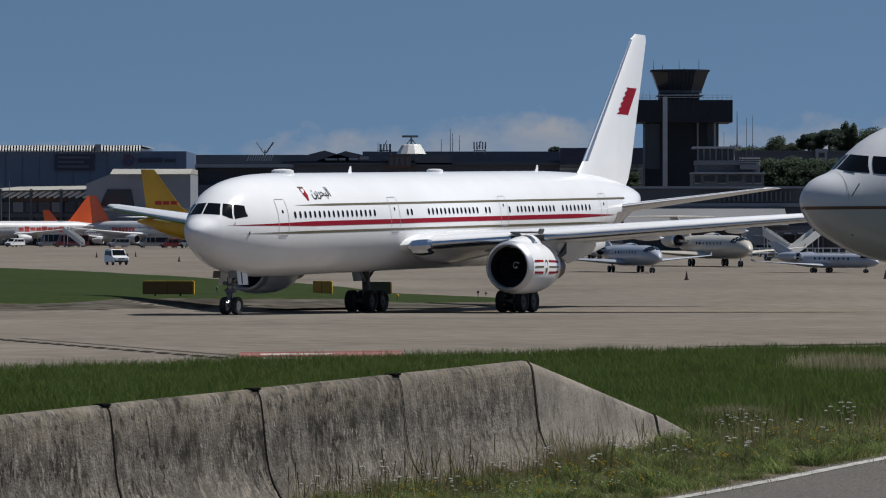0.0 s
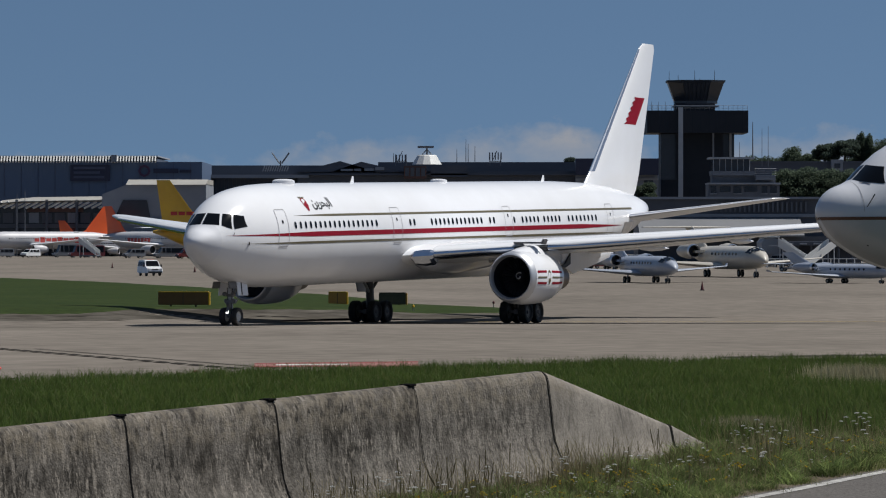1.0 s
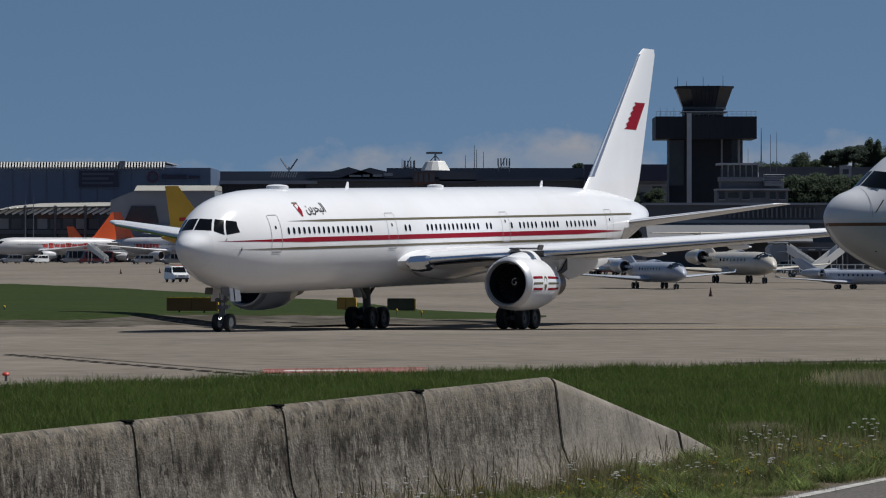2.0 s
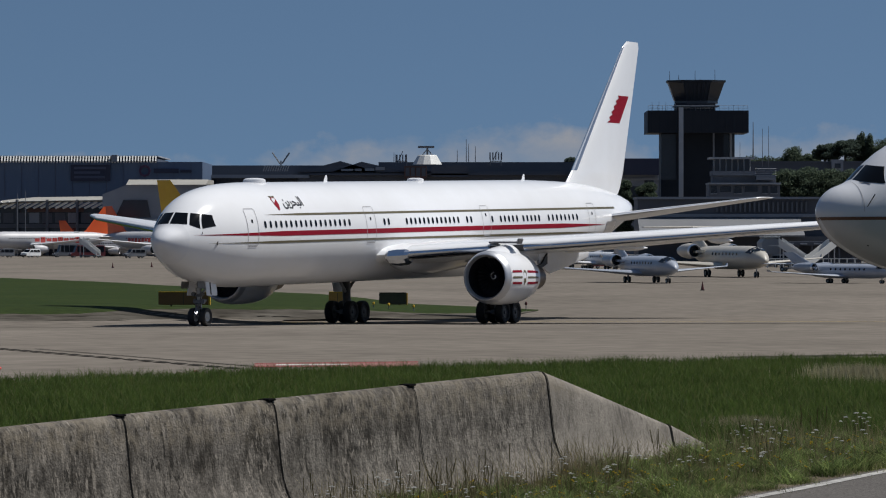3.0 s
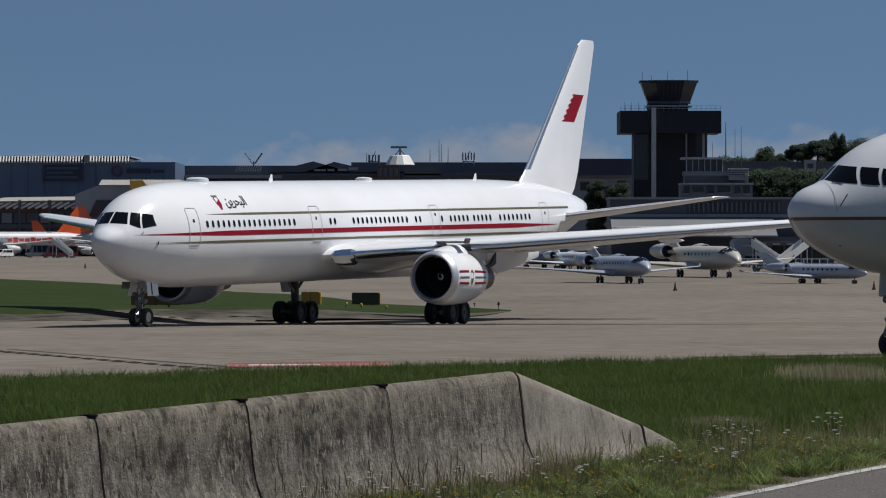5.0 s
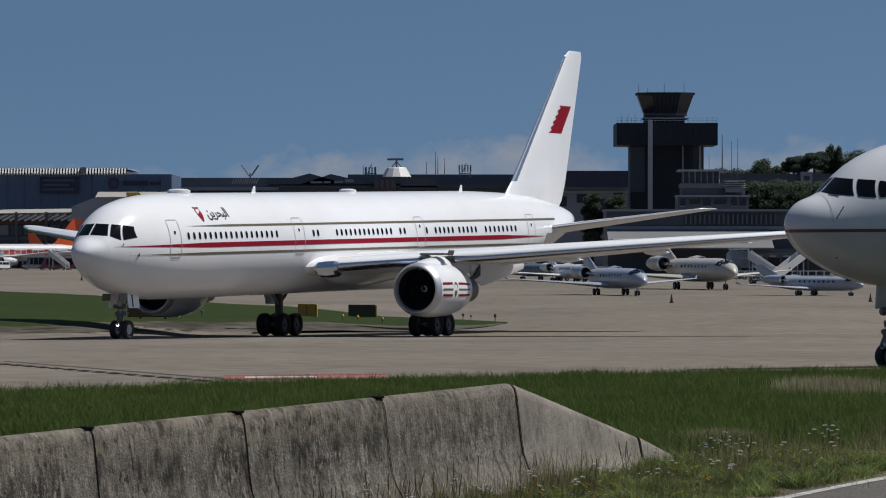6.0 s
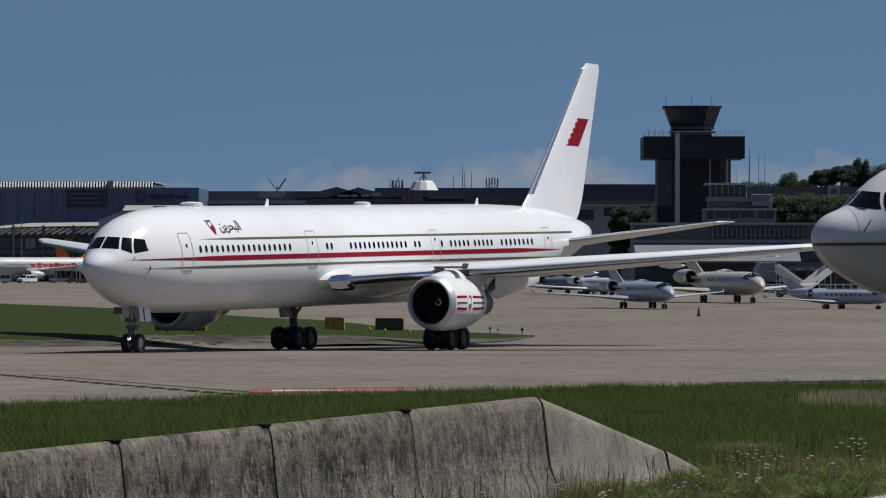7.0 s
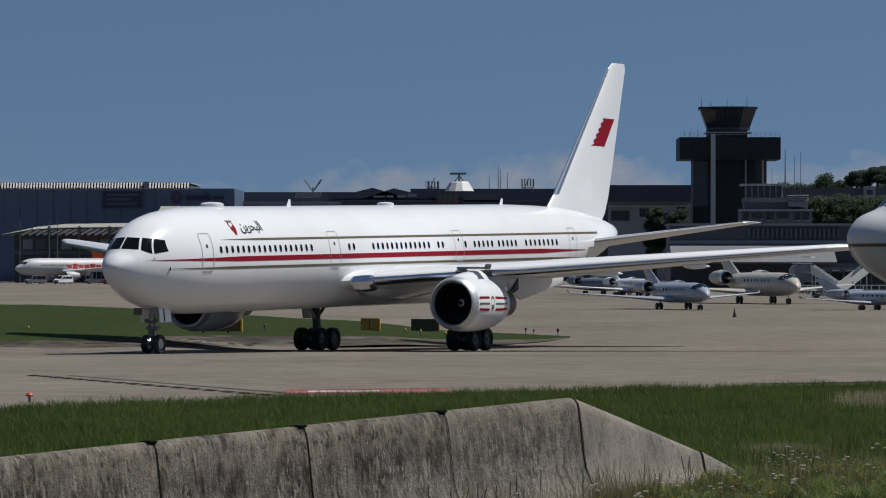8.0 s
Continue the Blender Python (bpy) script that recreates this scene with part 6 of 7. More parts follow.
def tree(name, x, y, h, spread, kind, label, low=0.35, k=850):
    """Tapered trunk, limbs, and a crown of many leaf clumps."""
    r = random.Random(int(x * 7 + y))
    t = thing(name, pose(x, y, 0), label, "tree", "trees behind the airport buildings")
    bm = bmesh.new()
    add_tube(bm, (0, 0, 0), (0.2, 0, h * 0.45), 0.035 * h, 0.022 * h, 8)
    add_tube(bm, (0.2, 0, h * 0.45), (0.1, 0.1, h * 0.9), 0.022 * h, 0.008 * h, 8)
    tips = []
    for i in range(9 if kind == "cedar" else 14):
        a, q = i * 2.4, i / (8 if kind == "cedar" else 13)
        w = spread * {"cedar": 0.95 - 0.25 * q, "round": math.sqrt(max(0.12, 1 - (1.7 * q - 0.75) ** 2)), "slim": 1.0 - 0.75 * q}[kind]
        p0 = Vector((0.2, 0, h * (low + (0.93 - low) * q)))
        p1 = p0 + Vector((w * math.cos(a), w * math.sin(a), h * (0.015 if kind == "cedar" else 0.03)))
        add_tube(bm, p0, p1, 0.009 * h, 0.004 * h, 5)
        tips.append((p1, w))
        tips.append(((p0 + p1) / 2, w))
    tips.append((Vector((0.1, 0.1, h * (0.90 if kind == "cedar" else 0.86))), spread * 0.4))
    part("trunk", bm, "bark", t)
    # leaves, in loose clumps round the limbs' ends
    g = np.random.default_rng(int(abs(x) * 7 + y))
    wide, high = {"cedar": (0.42, 0.018), "slim": (0.5, 0.05), "round": (0.55, 0.045)}[kind]
    at = np.repeat(np.array([tuple(p) for p, w in tips]), k, axis=0)
    n = len(at)
    off = g.normal(0, 1, (n, 3))
    off *= (1.6 * g.random(n) ** 0.45 / np.linalg.norm(off, axis=1))[:, None]
    at = at + off * np.array((wide * spread, wide * spread, high * h))
    u = g.normal(0, 1, (n, 3))
    u /= np.linalg.norm(u, axis=1)[:, None]
    v = np.cross(u, g.normal(0, 1, (n, 3)))
    v /= np.linalg.norm(v, axis=1)[:, None]
    size = g.uniform(0.14, 0.32, n)[:, None]
    verts = np.stack([at + (u * c0 + v * c1) * size for c0, c1 in ((-0.6, -0.4), (0.6, -0.3), (0.4, 0.5), (-0.5, 0.45))], 1).reshape(-1, 3)
    faces = np.arange(n * 4).reshape(-1, 4)
    me = bpy.data.meshes.new("crown")
    me.vertices.add(n * 4), me.loops.add(n * 4), me.polygons.add(n)
    me.vertices.foreach_set("co", verts.ravel())
    me.loops.foreach_set("vertex_index", faces.ravel().astype(np.int32))
    me.polygons.foreach_set("loop_start", np.arange(0, n * 4, 4, dtype=np.int32))
    me.update(calc_edges=True)
    me.materials.append(M["needles" if kind == "cedar" else "leaves"])
    c = new("crown", me)
    c.parent = t


TREES = ((93.45, 1450, 29.2, 2.2, "round"), (97.0, 1452, 27.2, 1.8, "round"), (99.6, 1456, 27.4, 1.9, "round"), (102.5, 1450, 31.6, 2.7, "cedar"), (108.2, 1450, 32.8, 3.3, "cedar"), (112.7, 1452, 32.8, 1.4, "slim"), (114.8, 1450, 32.3, 1.3, "slim"),
         (119.6, 1450, 31.6, 3.6, "round"), (125.5, 1450, 30.6, 3.6, "round"), (81.0, 1455, 26.7, 2.8, "round"), (85.6, 1455, 26.6, 2.8, "round"), (89.8, 1455, 26.4, 2.8, "round"), (76.6, 1458, 26.2, 2.6, "round"), (110.6, 1458, 26.6, 2.2, "round"), (116.8, 1458, 28.4, 2.6, "round"),
         (73.6, 1180, 19.6, 2.7, "round"), (78.6, 1180, 20.0, 3.3, "round"), (83.6, 1180, 19.7, 3.2, "round"), (88.4, 1180, 19.5, 3.3, "round"), (93.6, 1180, 19.2, 3.2, "round"))
for x, y, h, w, kind in TREES:
    tree("cedar_tree" if kind == "cedar" else "tree", x, y, h, w, kind,
         {"cedar": "dark flat-topped cedar on the rise", "round": "dark green broadleaf tree behind the buildings", "slim": "slim dark cypress on the rise"}[kind],
         *((0.83 if kind == "cedar" else 0.68, 800) if y > 1400 else (0.45, 850)))
for x, y, h, w, kind in ((29.34, 1420, 27.10, 2.1, "cedar"), (49.23, 1390, 23.44, 2.4, "round"), (51.58, 1392, 23.16, 1.8, "round")):
    tree("tree", x, y, h, w, kind, "small dark tree behind the terminal roof")
for x, y, h, w, kind in ((34.3, 1085, 16.1, 1.5, "round"), (39.2, 1085, 15.6, 1.9, "round")):
    tree("tree", x, y, h, w, kind, "small green tree at the foot of the control tower")


def far_hall():
    """Long dark hall between the two rows of trees."""
    y = 1320
    t = thing("long_hall", pose(0, 0, 0), "long dark low hall in front of the wooded rise", "building")
    bar("body", 68, 150, 0, 23.4, y + 10, 20, "roof_dark", t)
    bar("roof_edge", 67.8, 150.2, 23.4, 23.8, y + 10, 20.6, "roof_dark", t)
    bar("stair_house", 95.0, 97.9, 0, 24.2, y - 1.5, 3, "grey_wall", t, "small pale stair house")
    bar("stair_window", 95.7, 97.2, 22.0, 23.2, y - 3.05, 0.15, "tower_glass", t)


far_hall()


def rise():
    """The wooded rise and the far hills, tinted blue for distance haze."""
    bm = bmesh.new()
    rows = []
    for i in range(60):
        x = 81.33 + i * 4.0
        h = 20 + 2.5 * math.sin(i * 0.21) + 1.2 * math.sin(i * 0.6 + 1) + 0.8 * math.sin(i * 1.9)
        rows.append([(x, 1480, 0), (x, 1500, h), (x, 1560, h * 0.7), (x, 1700, 0)])
    loft(rows, False, bm, closed=False)
    tagged(part("wooded_rise", bm, "leaves_ground"), "dark wooded rise behind the airport", "hill", kind="structure")
    bm = bmesh.new()
    rows = []
    for i in range(120):
        x = -700 + i * 12.0
        h = 52 + 14 * math.sin(i * 0.13 + 1) + 6 * math.sin(i * 0.41)
        rows.append([(x, 3400, 0), (x, 3410, h * (0.6 + 0.5 * (i > 78)) * 0.9), (x, 3600, 0)])
    loft(rows, False, bm, closed=False)
    tagged(part("far_hill", bm, "far_blue"), "faint blue hills in the distance", "hill", kind="structure")


M["leaves_ground"] = mat("wooded_slope", (0.022, 0.034, 0.018), 0.95, 0, (0.035, 0.05, 0.025), 0.15, 0.6, 0.5, 1)
# distance haze is put into the hills' blue
M["far_blue"] = mat("far_blue_hill", (0.10, 0.14, 0.19), 1.0, 0, (0.12, 0.16, 0.21), 0.02, 0.5)
rise()


# ---- the second jet, standing nearer ----
M["dull_white"] = mat("dull_white_paint", (0.62, 0.63, 0.66), 0.35, 0, (0.54, 0.55, 0.58), 0.6, 0.5, coat=0.3)
M["belly_grey"] = mat("warm_grey_belly", (0.47, 0.46, 0.46), 0.35, 0, (0.41, 0.40, 0.40), 0.6, 0.5, coat=0.3)
def standing_jet():
    j = thing("standing_jet", Matrix(), "white narrow jet with a brown stripe, standing on the taxiway", "airplane")
    table = [(0.0, -0.38, -0.38, 0.0, -0.38), (0.1, -0.10, -0.70, 0.30, -0.39), (0.4, 0.20, -1.10, 0.62, -0.40), (1.0, 0.44, -1.50, 0.98, -0.38), (1.4, 0.80, -1.70, 1.13, -0.34),
             (1.75, 1.12, -1.83, 1.24, -0.30), (2.3, 1.46, -1.98, 1.40, -0.25), (3.1, 1.76, -2.09, 1.60, -0.17), (4.2, 1.96, -2.14, 1.77, -0.1), (6.0, 2.04, -2.08, 1.86, 0.0), (8.0, 2.05, -2.0, 1.88, 0.0),
             (32.0, 2.02, -2.0, 1.88, 0.0), (38.0, 1.95, -1.2, 1.7, 0.3), (43.0, 1.7, 0.1, 1.0, 0.8), (46.5, 1.3, 0.8, 0.25, 1.05)]
    body = Body(table, -4.6, 4.42, 0.006, 46.5)
    part("fuselage", body.mesh(), "dull_white", j, "dull white fuselage with a rounded nose")
    for side in (1, -1):
        at = lambda d, z: (body.x_at(d, z), z)
        for c in (((0.04, 0.46), at(1.54, 0.34), at(1.67, 0.80), (0.04, 0.86)), (at(1.63, 0.33), at(2.08, 0.29), at(2.16, 0.76), at(1.76, 0.80)), (at(2.17, 0.29), at(2.55, 0.34), at(2.60, 0.70), at(2.25, 0.75))):
            part("cockpit_window", body.pane(c, 0.010, side=side), "glass", j, "dark cockpit pane")
        part("stripe", body.strip(lambda d: -0.63, lambda d: -0.545, 2.0, 44, 0.010, 60, side), "brown", j, "thin brown stripe along the flank")
        part("stripe", body.strip(lambda d: -0.63, lambda d: -0.545, 0.03, 2.0, 0.010, 90, side), "brown", j, "thin brown stripe round the nose")
        part("belly_paint", body.strip(lambda d: body.bot(math.sqrt(d)) + 0.02, lambda d: -0.63, 0.04, 3.0, 0.012, 80, side, across=16), "belly_grey", j, "warm grey belly below the stripe")
        part("belly_paint", body.strip(lambda d: body.bot(math.sqrt(d)) + 0.02, lambda d: -0.63, 3.0, 38, 0.012, 50, side, across=16), "belly_grey", j, "warm grey belly below the stripe")
        first = None
        for k in range(48):
            w = cabin_window(j, body, first, 2.5 + k * 0.56, side, 0.35)
            first = first or w
        door(j, body, 0.3, 1.25, -0.75, 1.10, side)
        le = [(1.2, 12.4, 7.6, 0.9), (2.2, 13.2, 7.0, 0.8), (6.4, 15.6, 5.0, 0.55), (18.4, 22.6, 2.0, 0.2), (19.0, 23.4, 1.1, 0.08)]
        zr = lambda x: 3.0 + (x - 2.2) * 0.10
        part("wing", lifting([(side * x, y, zr(x), c, t) for x, y, c, t in le]), "wing_grey", j, "swept wing")
        eng = part("engine", spun([(0.25, 0.92), (0.0, 1.0), (0.05, 1.08), (0.5, 1.17), (1.8, 1.18), (3.4, 0.95), (4.6, 0.6), (4.6, 0.5)], 30, "y", (side * 6.4, 12.4, 1.75)), "white_old", j, "turbofan under the wing")
        part("intake", spun([(0.25, 0.92), (0.9, 0.9), (0.91, 0.1)], 30, "y", (side * 6.4, 12.4, 1.75)), "dark", eng)
        leg = part("main_gear", tube((side * 3.66, 18.0, 0.5), (side * 3.4, 17.9, 2.9), 0.14, n=10), "gear_white", j, "main gear leg with four wheels")
        for dy in (-0.57, 0.57):
            for sx in (-0.43, 0.43):
                wheel(leg, (side * 3.66 + sx, 18.0 + dy, 0.5), 0.5, 0.36)
        part("tailplane", lifting([(side * x, y, 5.3 + x * 0.12, c, t) for x, y, c, t in ((0.4, 36.0, 4.4, 0.4), (7.6, 41.0, 1.6, 0.12))]), "wing_grey", j)
        part("wiper", tube(body.skin(1.22, 0.34, 0.015, side), body.skin(1.05, 0.38, 0.02, side), 0.008, n=5), "black", j)
        p = body.skin(1.0, -0.28, 0.0, side)
        part("probe", tube(p, p + Vector((side * 0.10, 0.18, 0.34)), 0.012, 0.018, n=6), "black", j, "black probe on the nose")
        part("radome_seam", body.strip(lambda d: -0.40, lambda d: body.top(math.sqrt(d)) - 0.01, 0.92, 0.935, 0.008, 1, side, across=24), "outline", j, "fine seam round the radome")
        p = body.skin(1.15, -1.30, 0.0, side)
        part("drain_mast", tube(p, p + Vector((side * 0.02, 0.32, -0.04)), 0.03, n=6), "black", j, "small dark mast under the nose")
    part("fin", lifting([(0, y, z, c, t) for y, z, c, t in ((33.0, 6.0, 7.4, 0.5), (40.6, 13.4, 2.6, 0.2))], True), "white_old", j, "white fin")
    nose_gear(j, -1.25, 0.40, 2.35, False, "glass")
    y0, x0 = 140.5, 13.82
    turn = 66.0
    j.matrix_basis = pose(x0, y0, lie(y0) + 0.004) @ Matrix.Rotation(-math.atan(0.0105), 4, "X") @ pose(0, 0, 0, 0, 0, -turn)
    return j


standing_jet()


# ---- small jets on the far apron ----
M["jet_blue"] = mat("pale_blue_jet_paint", (0.36, 0.39, 0.45), 0.4, 0, (0.30, 0.33, 0.39), 0.6, 0.5, coat=0.3)
M["jet_beige"] = mat("beige_jet_paint", (0.50, 0.47, 0.41), 0.4, 0, (0.43, 0.40, 0.35), 0.6, 0.5, coat=0.2)
M["jet_belly"] = mat("dark_belly_paint", (0.16, 0.18, 0.23), 0.4, 0, (0.12, 0.14, 0.18), 0.6, 0.5)


def business_jet(x, y, turn, length, skin_name, label, tee=True):
    """A rear-engined jet; turn as for the large jet: 0 faces the lens, more shows its port flank."""
    j = thing("business_jet", pose(x, y, lie(y), 0, 0, -turn), label, "airplane", "small jets parked on the apron")
    L, R = length, length * 0.048
    ax = R * 1.65
    rings = []
    for d, r, dz in ((0.002, 0.02, -0.25), (0.01, 0.22, -0.22), (0.03, 0.48, -0.15), (0.06, 0.68, -0.08), (0.10, 0.86, 0.0), (0.16, 0.97, 0.0), (0.22, 1, 0), (0.62, 1, 0), (0.75, 0.86, 0.1), (0.88, 0.52, 0.3), (1.0, 0.12, 0.5)):
        rings.append([(R * r * math.sin(a), d * L - 0.12 * L, ax + R * (dz + r * math.cos(a))) for a in (2 * math.pi * k / 24 for k in range(24))])
    part("fuselage", loft(rings), skin_name, j)
    # windscreen panes
    for s in (1, -1):
        for a0, a1, d0, d1 in ((0.06, 0.58, 0.056, 0.108), (0.64, 1.12, 0.064, 0.124)):
            bm = bmesh.new()
            q = []
            for a, d in ((a0, d0 + 0.02 * a0), (a1, d0 + 0.02 * a1), (a1, d1 + 0.012), (a0, d1)):
                rr = np.interp(d, (0.06, 0.10, 0.16), (0.68, 0.86, 0.97)) * R + 0.09
                zz = np.interp(d, (0.06, 0.10), (-0.08, 0)) * R
                q.append(bm.verts.new((s * rr * math.sin(a), d * L - 0.12 * L, ax + zz + rr * math.cos(a))))
            bm.faces.new(q)
            part("windscreen", bm, "glass", j, smooth=0)
        bm = None
        first = None
        for k in range(8):
            yy = (0.24 + k * 0.045) * L - 0.12 * L
            if first is None:
                first = part("cabin_window", spun([(-0.012, L * 0.008), (0.012, L * 0.008)], 12, "x", (0, 0, 0), True), "glass", j)
                o = first
            else:
                o = again(first, Matrix())
            o.matrix_basis = Matrix.Translation((s * R * 0.965, yy, ax + R * 0.28))
        sp = L * 0.47
        part("wing", lifting([(s * xx, yy, zz, c, t) for xx, yy, zz, c, t in ((R * 0.5, 0.30 * L, ax - R * 0.75, 0.22 * L, 0.03 * L), (sp * 0.45, 0.41 * L, ax - R * 0.45, 0.13 * L, 0.014 * L), (sp, 0.55 * L, ax - R * 0.05, 0.05 * L, 0.005 * L))], n=8), skin_name, j)
        part("winglet", lifting([(s * sp, 0.555 * L, ax - R * 0.05, 0.045 * L, 0.006 * L), (s * (sp + 0.01 * L), 0.58 * L, ax + R * 0.25, 0.02 * L, 0.003 * L)], True, 6), skin_name, j)
        c = (s * R * 1.75, 0.55 * L, ax + R * 0.55)
        eng = part("engine", spun([(0.02 * L, R * 0.46), (0.0, R * 0.52), (0.015 * L, R * 0.60), (0.08 * L, R * 0.66), (0.15 * L, R * 0.55), (0.19 * L, R * 0.40)], 22, "y", c), "chrome", j, "rear engine with a bright intake lip")
        part("cowl", spun([(0.016 * L, R * 0.605), (0.08 * L, R * 0.67), (0.15 * L, R * 0.56), (0.185 * L, R * 0.42)], 22, "y", c), skin_name, eng)
        part("intake", spun([(0.02 * L, R * 0.46), (0.05 * L, R * 0.44), (0.051 * L, 0.02)], 22, "y", c), "dark", eng)
        part("pylon", box((s * R * 1.15, 0.62 * L, ax + R * 0.5), (R * 0.9, 0.11 * L, R * 0.22)), skin_name, eng)
        leg = part("main_gear", tube((s * R * 1.5, 0.42 * L, 0.3), (s * R * 1.3, 0.42 * L, ax - R * 0.5), 0.09, n=8), "gear_white", j)
        for dx in (-0.22, 0.22):
            wheel(leg, (s * R * 1.5 + dx, 0.42 * L, L * 0.0155), L * 0.0155, 0.24)
        hz = ax + R * 2.6 if tee else ax + R * 1.0
        part("tailplane", lifting([(s * xx, yy, hz, c_, t) for xx, yy, c_, t in ((0.05, 0.97 * L - 0.12 * L, 0.1 * L, 0.01 * L), (0.19 * L, 1.04 * L - 0.12 * L, 0.05 * L, 0.004 * L))], n=6), skin_name, j)
    part("fin", lifting([(0, yy, zz, c_, t) for yy, zz, c_, t in ((0.62 * L, ax + R * 0.7, 0.2 * L, 0.02 * L), (0.84 * L, ax + R * 2.6, 0.11 * L, 0.012 * L))], True, 8), skin_name, j, "swept fin")
    leg = part("nose_gear", tube((0, 0, 0.2), (0, 0, ax - R * 0.7), 0.07, n=8), "gear_white", j)
    for dx in (-0.16, 0.16):
        wheel(leg, (dx, 0, L * 0.012), L * 0.012, 0.16)
    return j


business_jet(21.45, 530, -15, 22.0, "jet_blue", "small pale blue business jet parked on the apron")
business_jet(34.65, 602, -15, 29.0, "jet_beige", "long white business jet with rear engines, parked")
business_jet(43.2, 528, -40, 15.5, "jet_blue", "small pale business jet with a long straight wing", False)
business_jet(22.18, 735, -16, 20.0, "white_old", "white business jet parked behind the others")
business_jet(18.36, 765, -20, 20.0, "jet_belly", "dark grey business jet parked far back")


# ---- airliners at the gates ----
M["orange"] = mat("orange_tail_paint", (0.72, 0.10, 0.015), 0.35, 0, (0.62, 0.085, 0.012), 0.3, 0.5, coat=0.3)
M["yellow"] = mat("yellow_jet_paint", (0.62, 0.36, 0.015), 0.35, 0, (0.54, 0.30, 0.012), 0.3, 0.5, coat=0.3)
# gate jets' white, greyed to carry the shade they stand in
M["gate_white"] = mat("soiled_white_paint", (0.50, 0.50, 0.52), 0.45, 0, (0.42, 0.42, 0.44), 0.3, 0.5)
M["letter_orange"] = mat("orange_red_marks", (0.42, 0.05, 0.04), 0.4)
M["letter_red"] = mat("red_mark_paint", (0.40, 0.02, 0.02), 0.4)


def gate_jet(x, y, turn, scale, skin_name, tail_name, label, marks, axis=3.75):
    j = thing("parked_airliner", pose(x, y, lie(y), 0, 0, -turn), label, "airplane", "airliners parked at the gates")
    table = [(0.0, -0.4, -0.4, 0.0, -0.4), (0.4, 0.2, -1.0, 0.7, -0.4), (1.2, 0.7, -1.5, 1.15, -0.3), (2.2, 1.5, -1.85, 1.5, -0.1), (4.0, 1.95, -2.0, 1.85, 0), (6.0, 2.05, -2.05, 1.95, 0), (24.0, 2.05, -2.05, 1.95, 0), (28.0, 1.95, -1.3, 1.7, 0.2), (32.0, 1.5, 0.2, 0.9, 0.8), (34.0, 1.2, 0.8, 0.2, 1.0)]
    table = [tuple(v * scale for v in r) for r in table]
    body = Body(table, -5.0 * scale, axis * scale, 0.0, 34 * scale)
    k = scale
    part("fuselage", body.mesh(28), skin_name, j)
    fin = part("fin", lifting([(0, yy * k, zz * k, c * k, t * k) for yy, zz, c, t in ((19.2, 4.2, 8.4, 0.4), (20.0, 5.2, 7.6, 0.4), (21.6, 6.2, 6.0, 0.38), (26.2, 11.7, 2.3, 0.15))], True), tail_name, j, "tall swept tail fin")
    for s in (1, -1):
        part("wing", lifting([(s * xx * k, yy * k, zz * k, c * k, t * k) for xx, yy, zz, c, t in ((1.2, 5.8, 2.7, 6.4, 0.8), (6, 9.0, 3.1, 3.9, 0.45), (17, 14.6, 4.2, 1.6, 0.16))]), "wing_grey", j)
        eng = part("engine", spun([(0.2 * k, 0.85 * k), (0.0, 0.95 * k), (0.5 * k, 1.1 * k), (2.2 * k, 1.05 * k), (3.8 * k, 0.6 * k)], 24, "y", (s * 5.75 * k, 5.2 * k, 1.65 * k)), skin_name, j)
        part("intake", spun([(0.2 * k, 0.85 * k), (0.7 * k, 0.8 * k), (0.71 * k, 0.05)], 24, "y", (s * 5.75 * k, 5.2 * k, 1.65 * k)), "dark", eng)
        part("tailplane", lifting([(s * xx * k, yy * k, 4.6 * k, c * k, t * k) for xx, yy, c, t in ((0.3, 23.6, 4.0, 0.3), (6.2, 27.4, 1.4, 0.1))]), "wing_grey", j)
        leg = part("main_gear", tube((s * 3.8 * k, 11.4 * k, 0.5), (s * 3.6 * k, 11.3 * k, 2.7 * k), 0.15, n=8), "gear_white", j)
        for dx in (-0.4, 0.4):
            wheel(leg, (s * 3.8 * k + dx, 11.4 * k, 0.58), 0.58, 0.4)
        first = None
        for n_ in range(30):
            w = cabin_window(j, body, first, (1.0 + n_ * 0.62) * k, s, 0.45 * k)
            first = first or w
        for y0, y1, z0, z1, mm in marks:
            if mm.startswith("fin_"):
                zc = (z0 + z1) / 2 * k
                xx = 0.17 * k
                part("fin_mark", box((s * xx, (y0 + y1) / 2 * k, zc), (0.06, (y1 - y0) * k, (z1 - z0) * k)), mm[4:], fin, "plain mark on the fin", smooth=0)
            else:
                part("flank_mark", body.strip(lambda d: z0 * k, lambda d: z1 * k, (y0 + 5) * k, (y1 + 5) * k, 0.03, 8, s), mm, j, "plain coloured mark on the flank")
        for c in (((0.05, 0.72), (0.75, 0.66), (0.70, 1.25), (0.05, 1.3)), ((0.82, 0.64), (1.25, 0.6), (1.2, 1.15), (0.78, 1.22))):
            part("cockpit_window", body.pane([(a * k, b * k) for a, b in c], 0.01, 4, s), "glass", j)
    leg = part("nose_gear", tube((0, 0, 0.3), (0, 0, 1.9 * k), 0.1, n=8), "gear_white", j)
    for dx in (-0.25, 0.25):
        wheel(leg, (dx, 0, 0.38), 0.38, 0.22)
    return j


